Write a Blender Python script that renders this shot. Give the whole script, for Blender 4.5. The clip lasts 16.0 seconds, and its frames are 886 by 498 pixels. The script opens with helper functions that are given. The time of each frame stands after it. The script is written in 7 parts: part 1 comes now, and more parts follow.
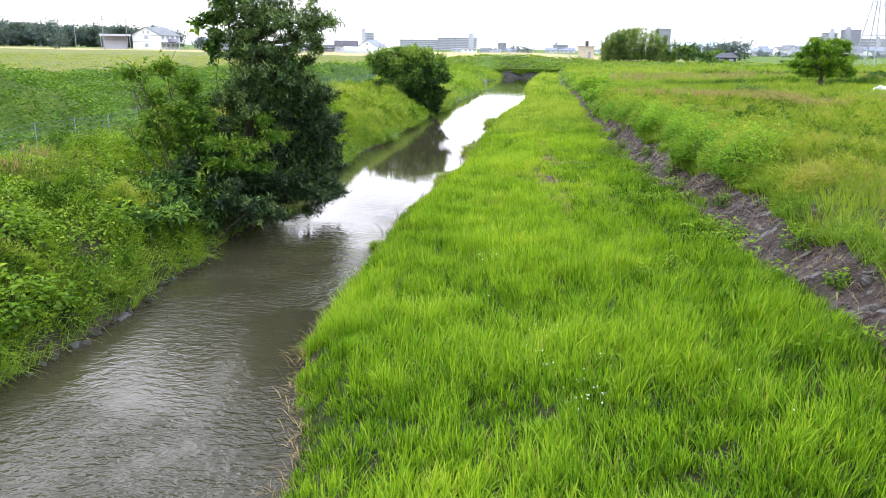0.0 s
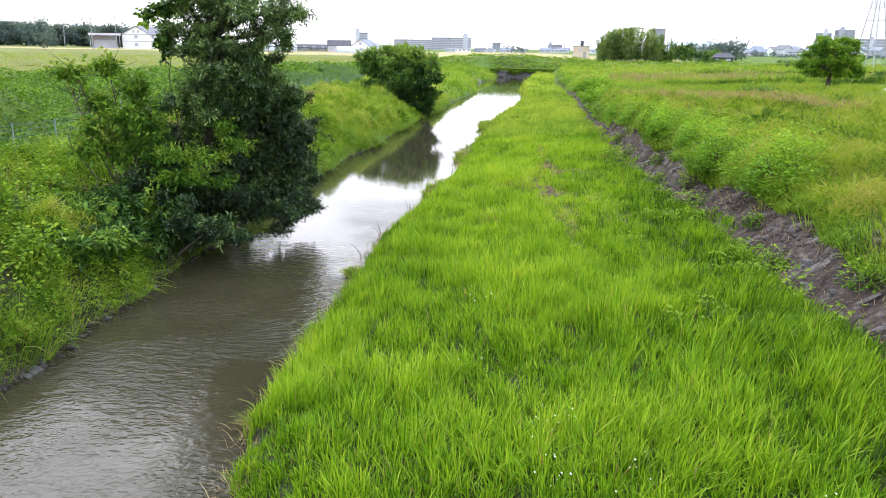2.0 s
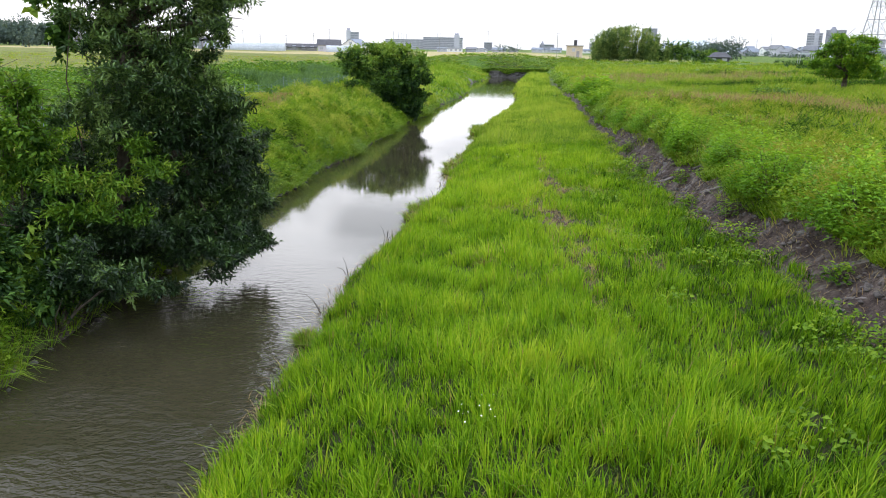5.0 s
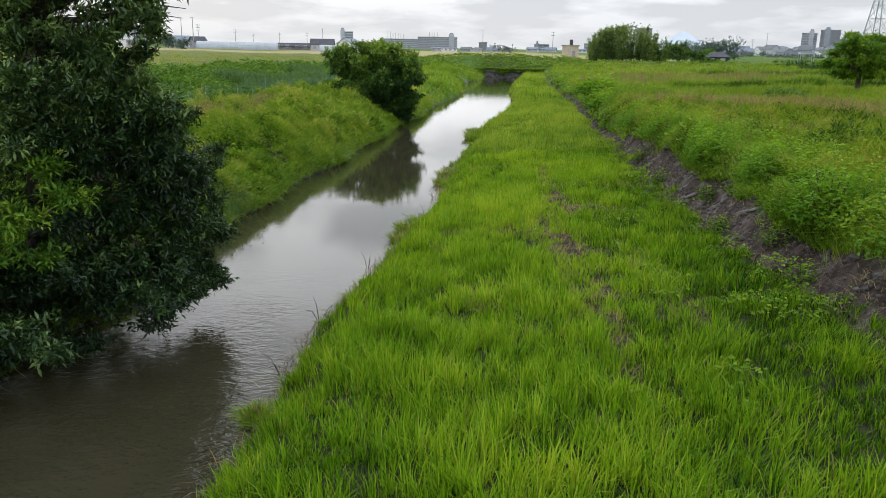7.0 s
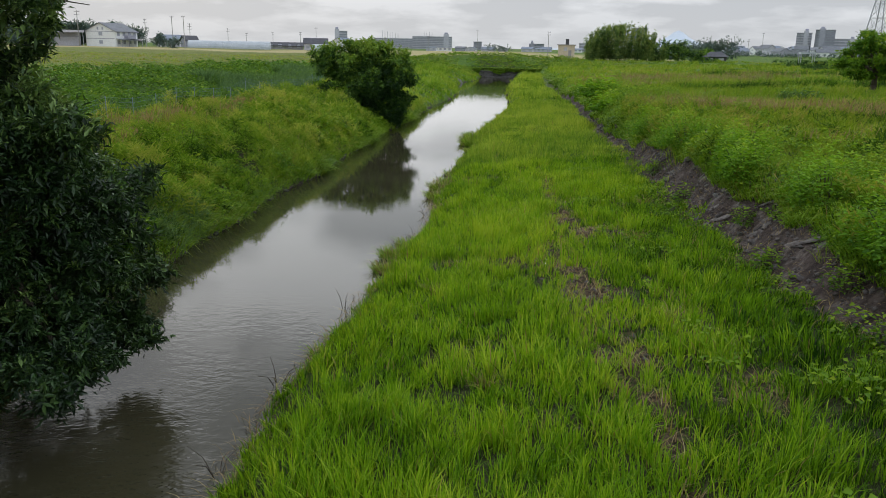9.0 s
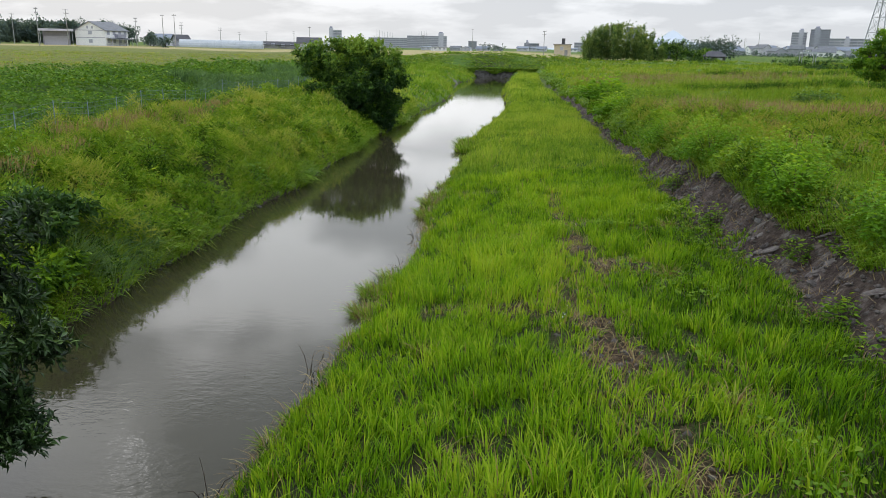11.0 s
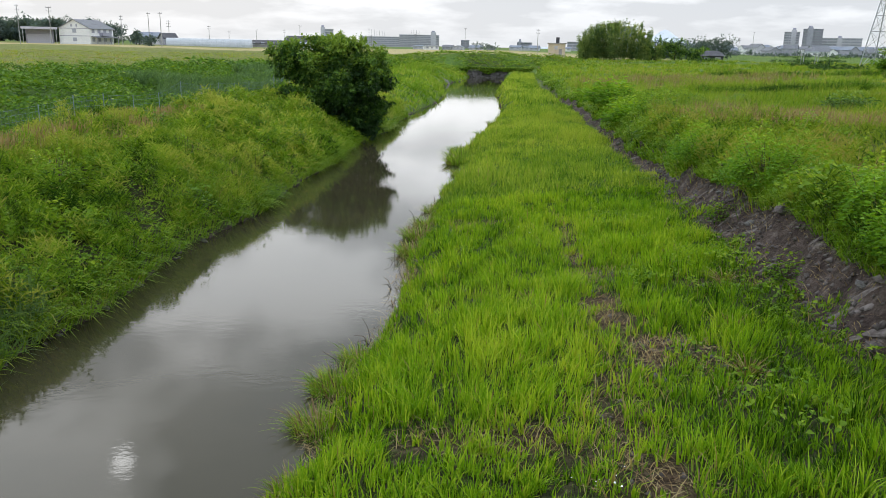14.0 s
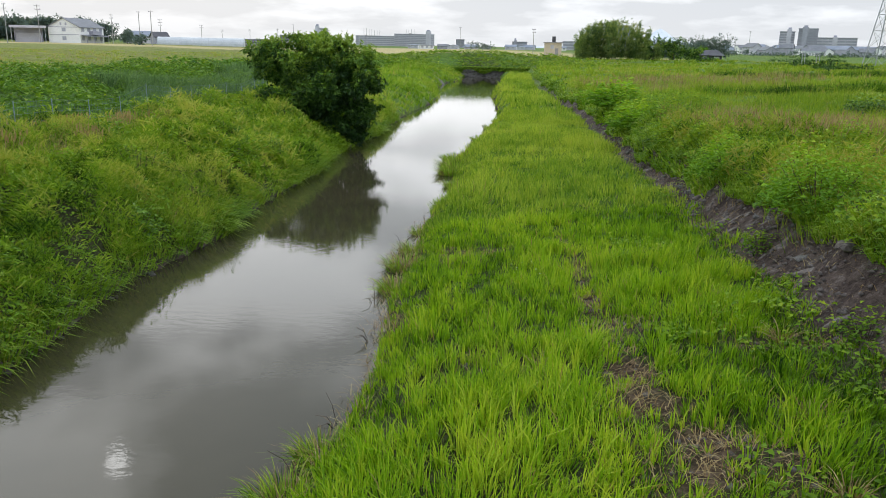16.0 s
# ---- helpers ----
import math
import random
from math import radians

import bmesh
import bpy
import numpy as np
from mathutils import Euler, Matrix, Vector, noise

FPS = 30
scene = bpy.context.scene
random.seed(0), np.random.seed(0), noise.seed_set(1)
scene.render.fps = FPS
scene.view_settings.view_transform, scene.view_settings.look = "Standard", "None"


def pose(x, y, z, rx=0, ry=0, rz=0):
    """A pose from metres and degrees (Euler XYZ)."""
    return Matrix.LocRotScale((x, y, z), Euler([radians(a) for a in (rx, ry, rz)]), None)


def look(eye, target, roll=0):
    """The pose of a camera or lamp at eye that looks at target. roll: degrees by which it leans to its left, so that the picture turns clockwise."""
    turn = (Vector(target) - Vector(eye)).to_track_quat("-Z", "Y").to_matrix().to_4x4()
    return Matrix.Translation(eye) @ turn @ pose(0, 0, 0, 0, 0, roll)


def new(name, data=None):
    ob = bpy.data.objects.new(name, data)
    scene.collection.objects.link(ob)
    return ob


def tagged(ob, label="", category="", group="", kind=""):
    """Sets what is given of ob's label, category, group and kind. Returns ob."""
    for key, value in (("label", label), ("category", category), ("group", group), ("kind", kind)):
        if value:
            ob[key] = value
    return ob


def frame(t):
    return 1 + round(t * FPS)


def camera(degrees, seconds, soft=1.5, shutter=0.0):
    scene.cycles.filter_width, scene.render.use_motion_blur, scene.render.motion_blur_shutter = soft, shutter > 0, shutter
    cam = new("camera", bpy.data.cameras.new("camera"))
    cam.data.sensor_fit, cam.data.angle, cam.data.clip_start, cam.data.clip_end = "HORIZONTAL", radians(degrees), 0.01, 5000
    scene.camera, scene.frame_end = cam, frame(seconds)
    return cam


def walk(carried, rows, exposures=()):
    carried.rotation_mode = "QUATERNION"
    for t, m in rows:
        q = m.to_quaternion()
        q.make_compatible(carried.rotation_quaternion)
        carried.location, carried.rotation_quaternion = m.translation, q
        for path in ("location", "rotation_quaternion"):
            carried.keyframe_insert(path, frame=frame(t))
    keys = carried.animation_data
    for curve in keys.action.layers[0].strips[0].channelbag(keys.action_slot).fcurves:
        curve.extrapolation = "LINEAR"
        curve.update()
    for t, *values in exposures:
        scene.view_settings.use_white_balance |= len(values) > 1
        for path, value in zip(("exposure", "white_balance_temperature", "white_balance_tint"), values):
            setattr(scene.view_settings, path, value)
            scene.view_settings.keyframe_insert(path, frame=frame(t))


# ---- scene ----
cam = camera(60.0, 16.0, soft=0.55)
# seconds, x, y, z, yaw, pitch, roll
PATH = [
    (0.0, 0.090, 0.343, 5.137, 0.036, -14.668, 0.849),
    (1.0, 0.179, 1.726, 5.094, -0.176, -14.666, 0.871),
    (2.0, 0.260, 3.134, 5.055, -0.387, -14.666, 0.893),
    (3.0, 0.335, 4.565, 5.019, -0.595, -14.667, 0.914),
    (4.0, 0.405, 6.015, 4.986, -0.801, -14.670, 0.936),
    (5.0, 0.472, 7.482, 4.956, -1.005, -14.675, 0.958),
    (6.0, 0.536, 8.963, 4.930, -1.207, -14.682, 0.980),
    (7.0, 0.601, 10.457, 4.906, -1.406, -14.691, 1.002),
    (8.0, 0.667, 11.959, 4.885, -1.603, -14.701, 1.023),
    (9.0, 0.736, 13.467, 4.867, -1.798, -14.713, 1.045),
    (10.0, 0.810, 14.977, 4.851, -1.991, -14.727, 1.067),
    (11.0, 0.889, 16.486, 4.838, -2.181, -14.742, 1.089),
    (12.0, 0.976, 17.990, 4.827, -2.369, -14.760, 1.111),
    (13.0, 1.073, 19.487, 4.819, -2.555, -14.779, 1.132),
    (14.0, 1.180, 20.971, 4.812, -2.739, -14.799, 1.154),
    (15.0, 1.299, 22.440, 4.807, -2.920, -14.822, 1.176),
    (16.0, 1.432, 23.888, 4.805, -3.099, -14.846, 1.198),
]
# seconds, stops, kelvin, tint
EXPOSURES = [(0.0, 1.06, 6270, 17.0), (3.0, 0.94, 6270, 17.0), (4.2, 0.77, 6320, 15.5), (6.5, 0.09, 6480, 11.0), (7.5, -0.12, 6500, 10.0), (9.0, -0.35, 6500, 10.0), (11.3, 0.0, 6500, 10.0), (13.0, 0.06, 6500, 10.0), (16.0, 0.10, 6500, 10.0)]
walk(cam, [(t, pose(x, y, z, 90 + pitch, 0, yaw) @ pose(0, 0, 0, 0, 0, roll)) for t, x, y, z, yaw, pitch, roll in PATH], EXPOSURES)

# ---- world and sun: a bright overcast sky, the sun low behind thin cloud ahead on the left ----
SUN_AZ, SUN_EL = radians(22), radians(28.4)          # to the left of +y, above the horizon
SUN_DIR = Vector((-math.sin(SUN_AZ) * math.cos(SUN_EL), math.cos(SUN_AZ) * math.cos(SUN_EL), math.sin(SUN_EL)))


def build_world():
    w = bpy.data.worlds.new("overcast_sky")
    w.use_nodes = True
    scene.world = w
    nt = w.node_tree
    N, Lk = nt.nodes, nt.links
    N.clear()
    out = N.new("ShaderNodeOutputWorld")
    bg = N.new("ShaderNodeBackground")
    sky = N.new("ShaderNodeTexSky")
    sky.sky_type, sky.sun_disc = "NISHITA", False
    sky.sun_elevation, sky.sun_rotation = SUN_EL, -SUN_AZ
    sky.air_density, sky.dust_density = 1.0, 3.0
    co = N.new("ShaderNodeTexCoord")
    sep = N.new("ShaderNodeSeparateXYZ")
    Lk.new(co.outputs["Generated"], sep.inputs[0])
    up = N.new("ShaderNodeMath")
    up.operation = "ADD"
    Lk.new(sep.outputs["Z"], up.inputs[0])
    up.inputs[1].default_value = 0.22
    mx = N.new("ShaderNodeMath")
    mx.operation = "MAXIMUM"
    Lk.new(up.outputs[0], mx.inputs[0])
    mx.inputs[1].default_value = 0.05
    dv = N.new("ShaderNodeVectorMath")
    dv.operation = "DIVIDE"
    Lk.new(co.outputs["Generated"], dv.inputs[0])
    cb = N.new("ShaderNodeCombineXYZ")
    for k in "XYZ":
        Lk.new(mx.outputs[0], cb.inputs[k])
    Lk.new(cb.outputs[0], dv.inputs[1])
    drift = N.new("ShaderNodeVectorMath")
    drift.operation = "ADD"
    Lk.new(dv.outputs[0], drift.inputs[0])
    drift.inputs[1].default_value = (18.87, 10.99, 11.65)
    cloud = N.new("ShaderNodeTexNoise")
    cloud.inputs["Scale"].default_value = 2.3
    cloud.inputs["Detail"].default_value = 5.0
    cloud.inputs["Roughness"].default_value = 0.52
    Lk.new(drift.outputs[0], cloud.inputs["Vector"])
    ramp = N.new("ShaderNodeValToRGB")
    ramp.color_ramp.elements[0].position = 0.45
    ramp.color_ramp.elements[0].color = (0.30, 0.36, 0.45, 1)
    ramp.color_ramp.elements[1].position = 0.60
    ramp.color_ramp.elements[1].color = (1.20, 1.26, 1.35, 1)
    Lk.new(cloud.outputs["Fac"], ramp.inputs[0])
    veil = N.new("ShaderNodeMapRange")
    veil.inputs["From Min"].default_value, veil.inputs["From Max"].default_value = 0.02, 0.30
    veil.inputs["To Min"].default_value, veil.inputs["To Max"].default_value = 0.14, 1.0
    Lk.new(sep.outputs["Z"], veil.inputs["Value"])
    thick = N.new("ShaderNodeMix")
    thick.data_type = "RGBA"
    thick.inputs["A"].default_value = (0.77, 0.795, 0.825, 1)
    Lk.new(veil.outputs[0], thick.inputs["Factor"])
    Lk.new(ramp.outputs[0], thick.inputs["B"])
    gain = N.new("ShaderNodeVectorMath")
    gain.operation = "SCALE"
    Lk.new(thick.outputs["Result"], gain.inputs[0])
    # an overcast sky is brighter overhead than at the horizon
    rise = N.new("ShaderNodeMapRange")
    rise.inputs["From Min"].default_value, rise.inputs["From Max"].default_value = 0.0, 1.0
    rise.inputs["To Min"].default_value, rise.inputs["To Max"].default_value = CLOUD, CLOUD * ZENITH
    Lk.new(sep.outputs["Z"], rise.inputs["Value"])
    Lk.new(rise.outputs[0], gain.inputs["Scale"])
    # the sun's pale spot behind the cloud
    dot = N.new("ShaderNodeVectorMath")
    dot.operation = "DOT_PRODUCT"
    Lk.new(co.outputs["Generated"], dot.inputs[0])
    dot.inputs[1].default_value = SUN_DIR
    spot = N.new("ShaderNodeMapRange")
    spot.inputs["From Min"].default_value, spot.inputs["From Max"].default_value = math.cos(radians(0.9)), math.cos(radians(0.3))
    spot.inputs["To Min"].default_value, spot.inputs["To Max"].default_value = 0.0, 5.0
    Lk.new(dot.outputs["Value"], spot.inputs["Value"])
    dim = N.new("ShaderNodeVectorMath")
    dim.operation = "SCALE"
    dim.inputs["Scale"].default_value = 0.10
    Lk.new(sky.outputs[0], dim.inputs[0])
    mix = N.new("ShaderNodeMix")
    mix.data_type = "RGBA"
    mix.inputs["Factor"].default_value = 0.95
    Lk.new(dim.outputs[0], mix.inputs["A"])
    Lk.new(gain.outputs[0], mix.inputs["B"])
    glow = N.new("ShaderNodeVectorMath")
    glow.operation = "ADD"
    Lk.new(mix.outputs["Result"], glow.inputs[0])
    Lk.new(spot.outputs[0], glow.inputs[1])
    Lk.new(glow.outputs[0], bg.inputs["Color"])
    bg.inputs["Strength"].default_value = 1.0
    Lk.new(bg.outputs[0], out.inputs[0])


CLOUD, ZENITH = 1.03, 2.15
build_world()
sun = new("sun", bpy.data.lights.new("sun", "SUN"))
sun.data.energy, sun.data.angle, sun.data.color = 0.6, radians(80), (1.0, 0.985, 0.96)
sun.matrix_world = look(SUN_DIR * 50, (0, 0, 0))

# ---- materials ----


def nodes_of(name):
    m = bpy.data.materials.new(name)
    m.use_nodes = True
    nt = m.node_tree
    return m, nt.nodes, nt.links, nt.nodes["Principled BSDF"], nt.nodes["Material Output"]


def noise_node(N, Lk, scale, detail=4.0, rough=0.55, vec=None):
    n = N.new("ShaderNodeTexNoise")
    n.inputs["Scale"].default_value, n.inputs["Detail"].default_value, n.inputs["Roughness"].default_value = scale, detail, rough
    if vec is None:
        co = N.new("ShaderNodeTexCoord")
        vec = co.outputs["Object"]
    Lk.new(vec, n.inputs["Vector"])
    return n


def ramp_node(N, Lk, fac, stops):
    r = N.new("ShaderNodeValToRGB")
    e = r.color_ramp.elements
    while len(e) < len(stops):
        e.new(0.5)
    for el, (p, c) in zip(e, stops):
        el.position, el.color = p, (*c, 1)
    Lk.new(fac, r.inputs[0])
    return r


def mix_col(N, Lk, fac, a, b, mode="MIX"):
    m = N.new("ShaderNodeMix")
    m.data_type, m.blend_type = "RGBA", mode
    for sock, v in (("Factor", fac), ("A", a), ("B", b)):
        if isinstance(v, (int, float)):
            m.inputs[sock].default_value = v
        elif isinstance(v, tuple):
            m.inputs[sock].default_value = (*v, 1)
        else:
            Lk.new(v, m.inputs[sock])
    return m.outputs["Result"]


def surface(name, c1, c2, scale=4.0, rough=0.8, bump=0.2, fine=40.0, metal=0.0, depth=0.01):
    """A plain weathered surface: stains at one scale, grain and relief at another."""
    m, N, Lk, bsdf, out = nodes_of(name)
    a = noise_node(N, Lk, scale)
    b = noise_node(N, Lk, fine, 3.0)
    r = ramp_node(N, Lk, a.outputs["Fac"], [(0.3, c1), (0.7, c2)])
    g = ramp_node(N, Lk, b.outputs["Fac"], [(0.3, (0.8, 0.8, 0.8)), (0.7, (1.1, 1.1, 1.1))])
    Lk.new(mix_col(N, Lk, 1.0, r.outputs[0], g.outputs[0], "MULTIPLY"), bsdf.inputs["Base Color"])
    bsdf.inputs["Roughness"].default_value, bsdf.inputs["Metallic"].default_value = rough, metal
    if bump:
        bp = N.new("ShaderNodeBump")
        bp.inputs["Strength"].default_value, bp.inputs["Distance"].default_value = bump, depth
        Lk.new(b.outputs["Fac"], bp.inputs["Height"])
        Lk.new(bp.outputs[0], bsdf.inputs["Normal"])
    return m


def foliage(name, stops, rough=0.5, through_leaf=0.35, patch=0.35, patch_scale=0.5, patch_col=(0.75, 0.85, 0.6), spec=0.2):
    """Leaves and blades: the colour runs over each leaf's own tone, with broad patches, and light passes through."""
    m, N, Lk, bsdf, out = nodes_of(name)
    at = N.new("ShaderNodeAttribute")
    at.attribute_name = "tone"
    r = ramp_node(N, Lk, at.outputs["Fac"], stops)
    p = noise_node(N, Lk, patch_scale, 3.0)
    pr = ramp_node(N, Lk, p.outputs["Fac"], [(0.35, (1, 1, 1)), (0.68, patch_col)])
    col = mix_col(N, Lk, patch, r.outputs[0], mix_col(N, Lk, 1.0, r.outputs[0], pr.outputs[0], "MULTIPLY"))
    Lk.new(col, bsdf.inputs["Base Color"])
    bsdf.inputs["Roughness"].default_value = rough
    bsdf.inputs["Specular IOR Level"].default_value = spec
    tr = N.new("ShaderNodeBsdfTranslucent")
    warm = mix_col(N, Lk, 1.0, col, (1.25, 1.15, 0.55), "MULTIPLY")
    Lk.new(warm, tr.inputs["Color"])
    mx = N.new("ShaderNodeMixShader")
    mx.inputs[0].default_value = through_leaf
    Lk.new(bsdf.outputs[0], mx.inputs[1])
    Lk.new(tr.outputs[0], mx.inputs[2])
    Lk.new(mx.outputs[0], out.inputs["Surface"])
    return m


GRASS = foliage("meadow_grass", [(0.0, (0.016, 0.058, 0.004)), (0.35, (0.150, 0.305, 0.012)), (0.70, (0.298, 0.482, 0.022)), (0.93, (0.44, 0.55, 0.050)), (1.0, (0.36, 0.28, 0.12))], 0.40, 0.45, 0.7, 0.55, (0.74, 0.86, 0.80), 0.15)
BANK = foliage("bank_grass", [(0.0, (0.026, 0.075, 0.012)), (0.4, (0.175, 0.318, 0.024)), (0.75, (0.310, 0.450, 0.048)), (0.92, (0.46, 0.51, 0.11)), (1.0, (0.44, 0.35, 0.15))], 0.45, 0.46, 0.8, 0.6, (0.7, 0.82, 0.75), 0.10)
FIELD = foliage("field_grass", [(0.0, (0.042, 0.11, 0.020)), (0.4, (0.180, 0.308, 0.024)), (0.75, (0.305, 0.420, 0.046)), (0.92, (0.38, 0.41, 0.10)), (1.0, (0.40, 0.28, 0.13))], 0.45, 0.46, 0.7, 0.25, (0.88, 0.85, 0.75), 0.10)
FARGRASS = foliage("far_meadow_grass", [(0.0, (0.050, 0.125, 0.014)), (0.35, (0.175, 0.315, 0.026)), (0.70, (0.315, 0.440, 0.048)), (0.93, (0.45, 0.53, 0.085)), (1.0, (0.40, 0.32, 0.14))], 0.45, 0.47, 0.8, 0.18, (0.72, 0.82, 0.85), 0.14)
WEED = foliage("weed_leaf", [(0.0, (0.028, 0.080, 0.012)), (0.5, (0.150, 0.280, 0.024)), (0.85, (0.272, 0.412, 0.030)), (1.0, (0.36, 0.46, 0.035))], 0.45, 0.44, 0.5, 0.8, (0.75, 0.85, 0.6), 0.12)
KUDZU = foliage("vine_leaf", [(0.0, (0.038, 0.105, 0.022)), (0.5, (0.110, 0.225, 0.022)), (0.85, (0.200, 0.325, 0.028)), (1.0, (0.31, 0.39, 0.045))], 0.5, 0.38, 0.5, 0.3, (0.8, 0.88, 0.7), 0.14)
REED = foliage("reed_blade", [(0.0, (0.045, 0.105, 0.042)), (0.5, (0.115, 0.215, 0.080)), (1.0, (0.22, 0.33, 0.12))], 0.4, 0.35, 0.5, 0.3, (0.8, 0.88, 0.8), 0.25)
DARKLEAF = foliage("dark_narrow_leaf", [(0.0, (0.010, 0.027, 0.009)), (0.5, (0.036, 0.080, 0.020)), (0.85, (0.105, 0.185, 0.046)), (1.0, (0.20, 0.30, 0.08))], 0.40, 0.16, 0.4, 0.9, (0.8, 0.85, 0.8), 0.36)
LIGHTLEAF = foliage("light_green_leaf", [(0.0, (0.050, 0.13, 0.018)), (0.5, (0.12, 0.24, 0.022)), (0.85, (0.19, 0.33, 0.03)), (1.0, (0.28, 0.37, 0.05))], 0.45, 0.3, 0.4, 0.9)
BRIGHTLEAF = foliage("bright_herb_leaf", [(0.0, (0.070, 0.165, 0.018)), (0.5, (0.170, 0.345, 0.026)), (0.85, (0.275, 0.455, 0.034)), (1.0, (0.38, 0.50, 0.05))], 0.45, 0.46, 0.4, 0.9, (0.8, 0.88, 0.7), 0.12)
BUSHLEAF = foliage("bush_leaf", [(0.0, (0.018, 0.050, 0.014)), (0.5, (0.058, 0.130, 0.024)), (0.85, (0.155, 0.285, 0.042)), (1.0, (0.25, 0.37, 0.05))], 0.45, 0.30, 0.4, 0.5, (0.75, 0.85, 0.6), 0.18)
TREELEAF = foliage("round_tree_leaf", [(0.0, (0.055, 0.14, 0.016)), (0.5, (0.13, 0.265, 0.022)), (0.85, (0.21, 0.36, 0.028)), (1.0, (0.30, 0.41, 0.04))], 0.45, 0.45, 0.4, 0.5)
BAMBOO = foliage("bamboo_leaf", [(0.0, (0.105, 0.18, 0.075)), (0.5, (0.180, 0.275, 0.100)), (0.85, (0.30, 0.385, 0.135)), (1.0, (0.37, 0.43, 0.15))], 0.5, 0.58, 0.4, 0.2)
# Far leaves paled and blued: distance haze mixed into their colour.
FARWOOD = foliage("haze_tinted_leaf", [(0.0, (0.085, 0.130, 0.140)), (0.5, (0.120, 0.170, 0.172)), (1.0, (0.16, 0.215, 0.19))], 0.6, 0.35, 0.3, 0.05)
STRAW = foliage("dry_stalk", [(0.0, (0.20, 0.13, 0.06)), (0.5, (0.33, 0.24, 0.12)), (1.0, (0.42, 0.36, 0.18))], 0.7, 0.2, 0.3, 1.0)
PANICLE = foliage("seed_panicle", [(0.0, (0.24, 0.16, 0.085)), (0.5, (0.37, 0.27, 0.145)), (1.0, (0.45, 0.38, 0.20))], 0.7, 0.35, 0.3, 1.0)
PETAL = surface("white_petal", (0.78, 0.78, 0.74), (0.86, 0.86, 0.84), 20, 0.6, 0)
BARK = surface("bark", (0.055, 0.042, 0.030), (0.12, 0.095, 0.07), 6, 0.9, 0.6, 60, 0, 0.02)
STONE = surface("stone", (0.07, 0.066, 0.062), (0.20, 0.19, 0.185), 5, 0.85, 0.5, 30, 0, 0.02)
CLOD = surface("mud_clod", (0.060, 0.049, 0.044), (0.155, 0.135, 0.126), 3, 0.85, 0.6, 25, 0, 0.03)
DARKSTONE = surface("dark_wet_stone", (0.045, 0.042, 0.040), (0.11, 0.105, 0.10), 5, 0.5, 0.5, 30, 0, 0.02)
WETMUD = surface("wet_mud", (0.026, 0.020, 0.016), (0.062, 0.050, 0.040), 3, 0.5, 0.6, 25, 0, 0.03)
SILT = surface("pale_silt", (0.080, 0.061, 0.053), (0.22, 0.195, 0.184), 2.6, 0.85, 0.6, 18, 0, 0.03)
CONCRETE = surface("old_concrete", (0.22, 0.22, 0.21), (0.38, 0.37, 0.35), 2, 0.85, 0.3, 20)
PLASTER = surface("white_plaster", (0.82, 0.83, 0.84), (0.90, 0.90, 0.90), 0.6, 0.7, 0.1, 8)
# Mauve-grey facades, softened by distance haze mixed into the paint colour.
GREYWALL = surface("grey_facade", (0.34, 0.34, 0.41), (0.42, 0.42, 0.49), 0.2, 0.7, 0.1, 4)
PALEWALL = surface("pale_facade", (0.52, 0.51, 0.58), (0.62, 0.61, 0.68), 0.2, 0.7, 0.1, 4)
TANWALL = surface("tan_wall", (0.50, 0.43, 0.31), (0.60, 0.53, 0.40), 0.6, 0.75, 0.1, 8)
BROWNWALL = surface("brown_board", (0.27, 0.26, 0.27), (0.36, 0.35, 0.36), 0.8, 0.8, 0.2, 8)
ROOF = surface("grey_roof_tile", (0.12, 0.13, 0.145), (0.20, 0.21, 0.23), 0.8, 0.6, 0.3, 6)
ROOFDARK = surface("dark_roof_tile", (0.045, 0.045, 0.055), (0.085, 0.085, 0.095), 0.8, 0.6, 0.3, 6)
ROOFBLUE = surface("blue_grey_roof", (0.17, 0.20, 0.26), (0.25, 0.29, 0.35), 0.8, 0.55, 0.3, 6)
STEEL = surface("galvanised_steel", (0.33, 0.35, 0.37), (0.46, 0.48, 0.50), 1.0, 0.5, 0.0, 10, 0.5)
POLE = surface("concrete_pole", (0.30, 0.30, 0.30), (0.40, 0.40, 0.39), 1.0, 0.8, 0.1, 10)
BLUEPOST = surface("blue_grey_post", (0.16, 0.22, 0.26), (0.24, 0.31, 0.36), 3.0, 0.5, 0.05, 30)
NET = surface("blue_net_cord", (0.10, 0.16, 0.19), (0.16, 0.23, 0.27), 5.0, 0.6, 0.0, 30)
FILM = surface("greenhouse_film", (0.42, 0.46, 0.49), (0.54, 0.57, 0.60), 0.5, 0.35, 0.1, 6)
DARKMETAL = surface("dark_metal", (0.05, 0.05, 0.055), (0.09, 0.09, 0.10), 2, 0.5, 0.0, 20, 0.3)
TARP = surface("white_sheet", (0.62, 0.64, 0.66), (0.78, 0.79, 0.80), 3, 0.5, 0.3, 8)
# The hill's haze lies in its colour, kept near the sky's pale tone.
HILL = surface("haze_tinted_hill", (0.60, 0.665, 0.73), (0.62, 0.685, 0.745), 0.002, 1.0, 0.0, 0.0006)


def glass_material():
    m, N, Lk, bsdf, out = nodes_of("window_glass")
    n = noise_node(N, Lk, 0.7)
    # Paler than near panes: distance haze is put into the base colour.
    r = ramp_node(N, Lk, n.outputs["Fac"], [(0.3, (0.36, 0.38, 0.44)), (0.7, (0.46, 0.48, 0.54))])
    Lk.new(r.outputs[0], bsdf.inputs["Base Color"])
    bsdf.inputs["Roughness"].default_value = 0.12
    return m


GLASS = glass_material()


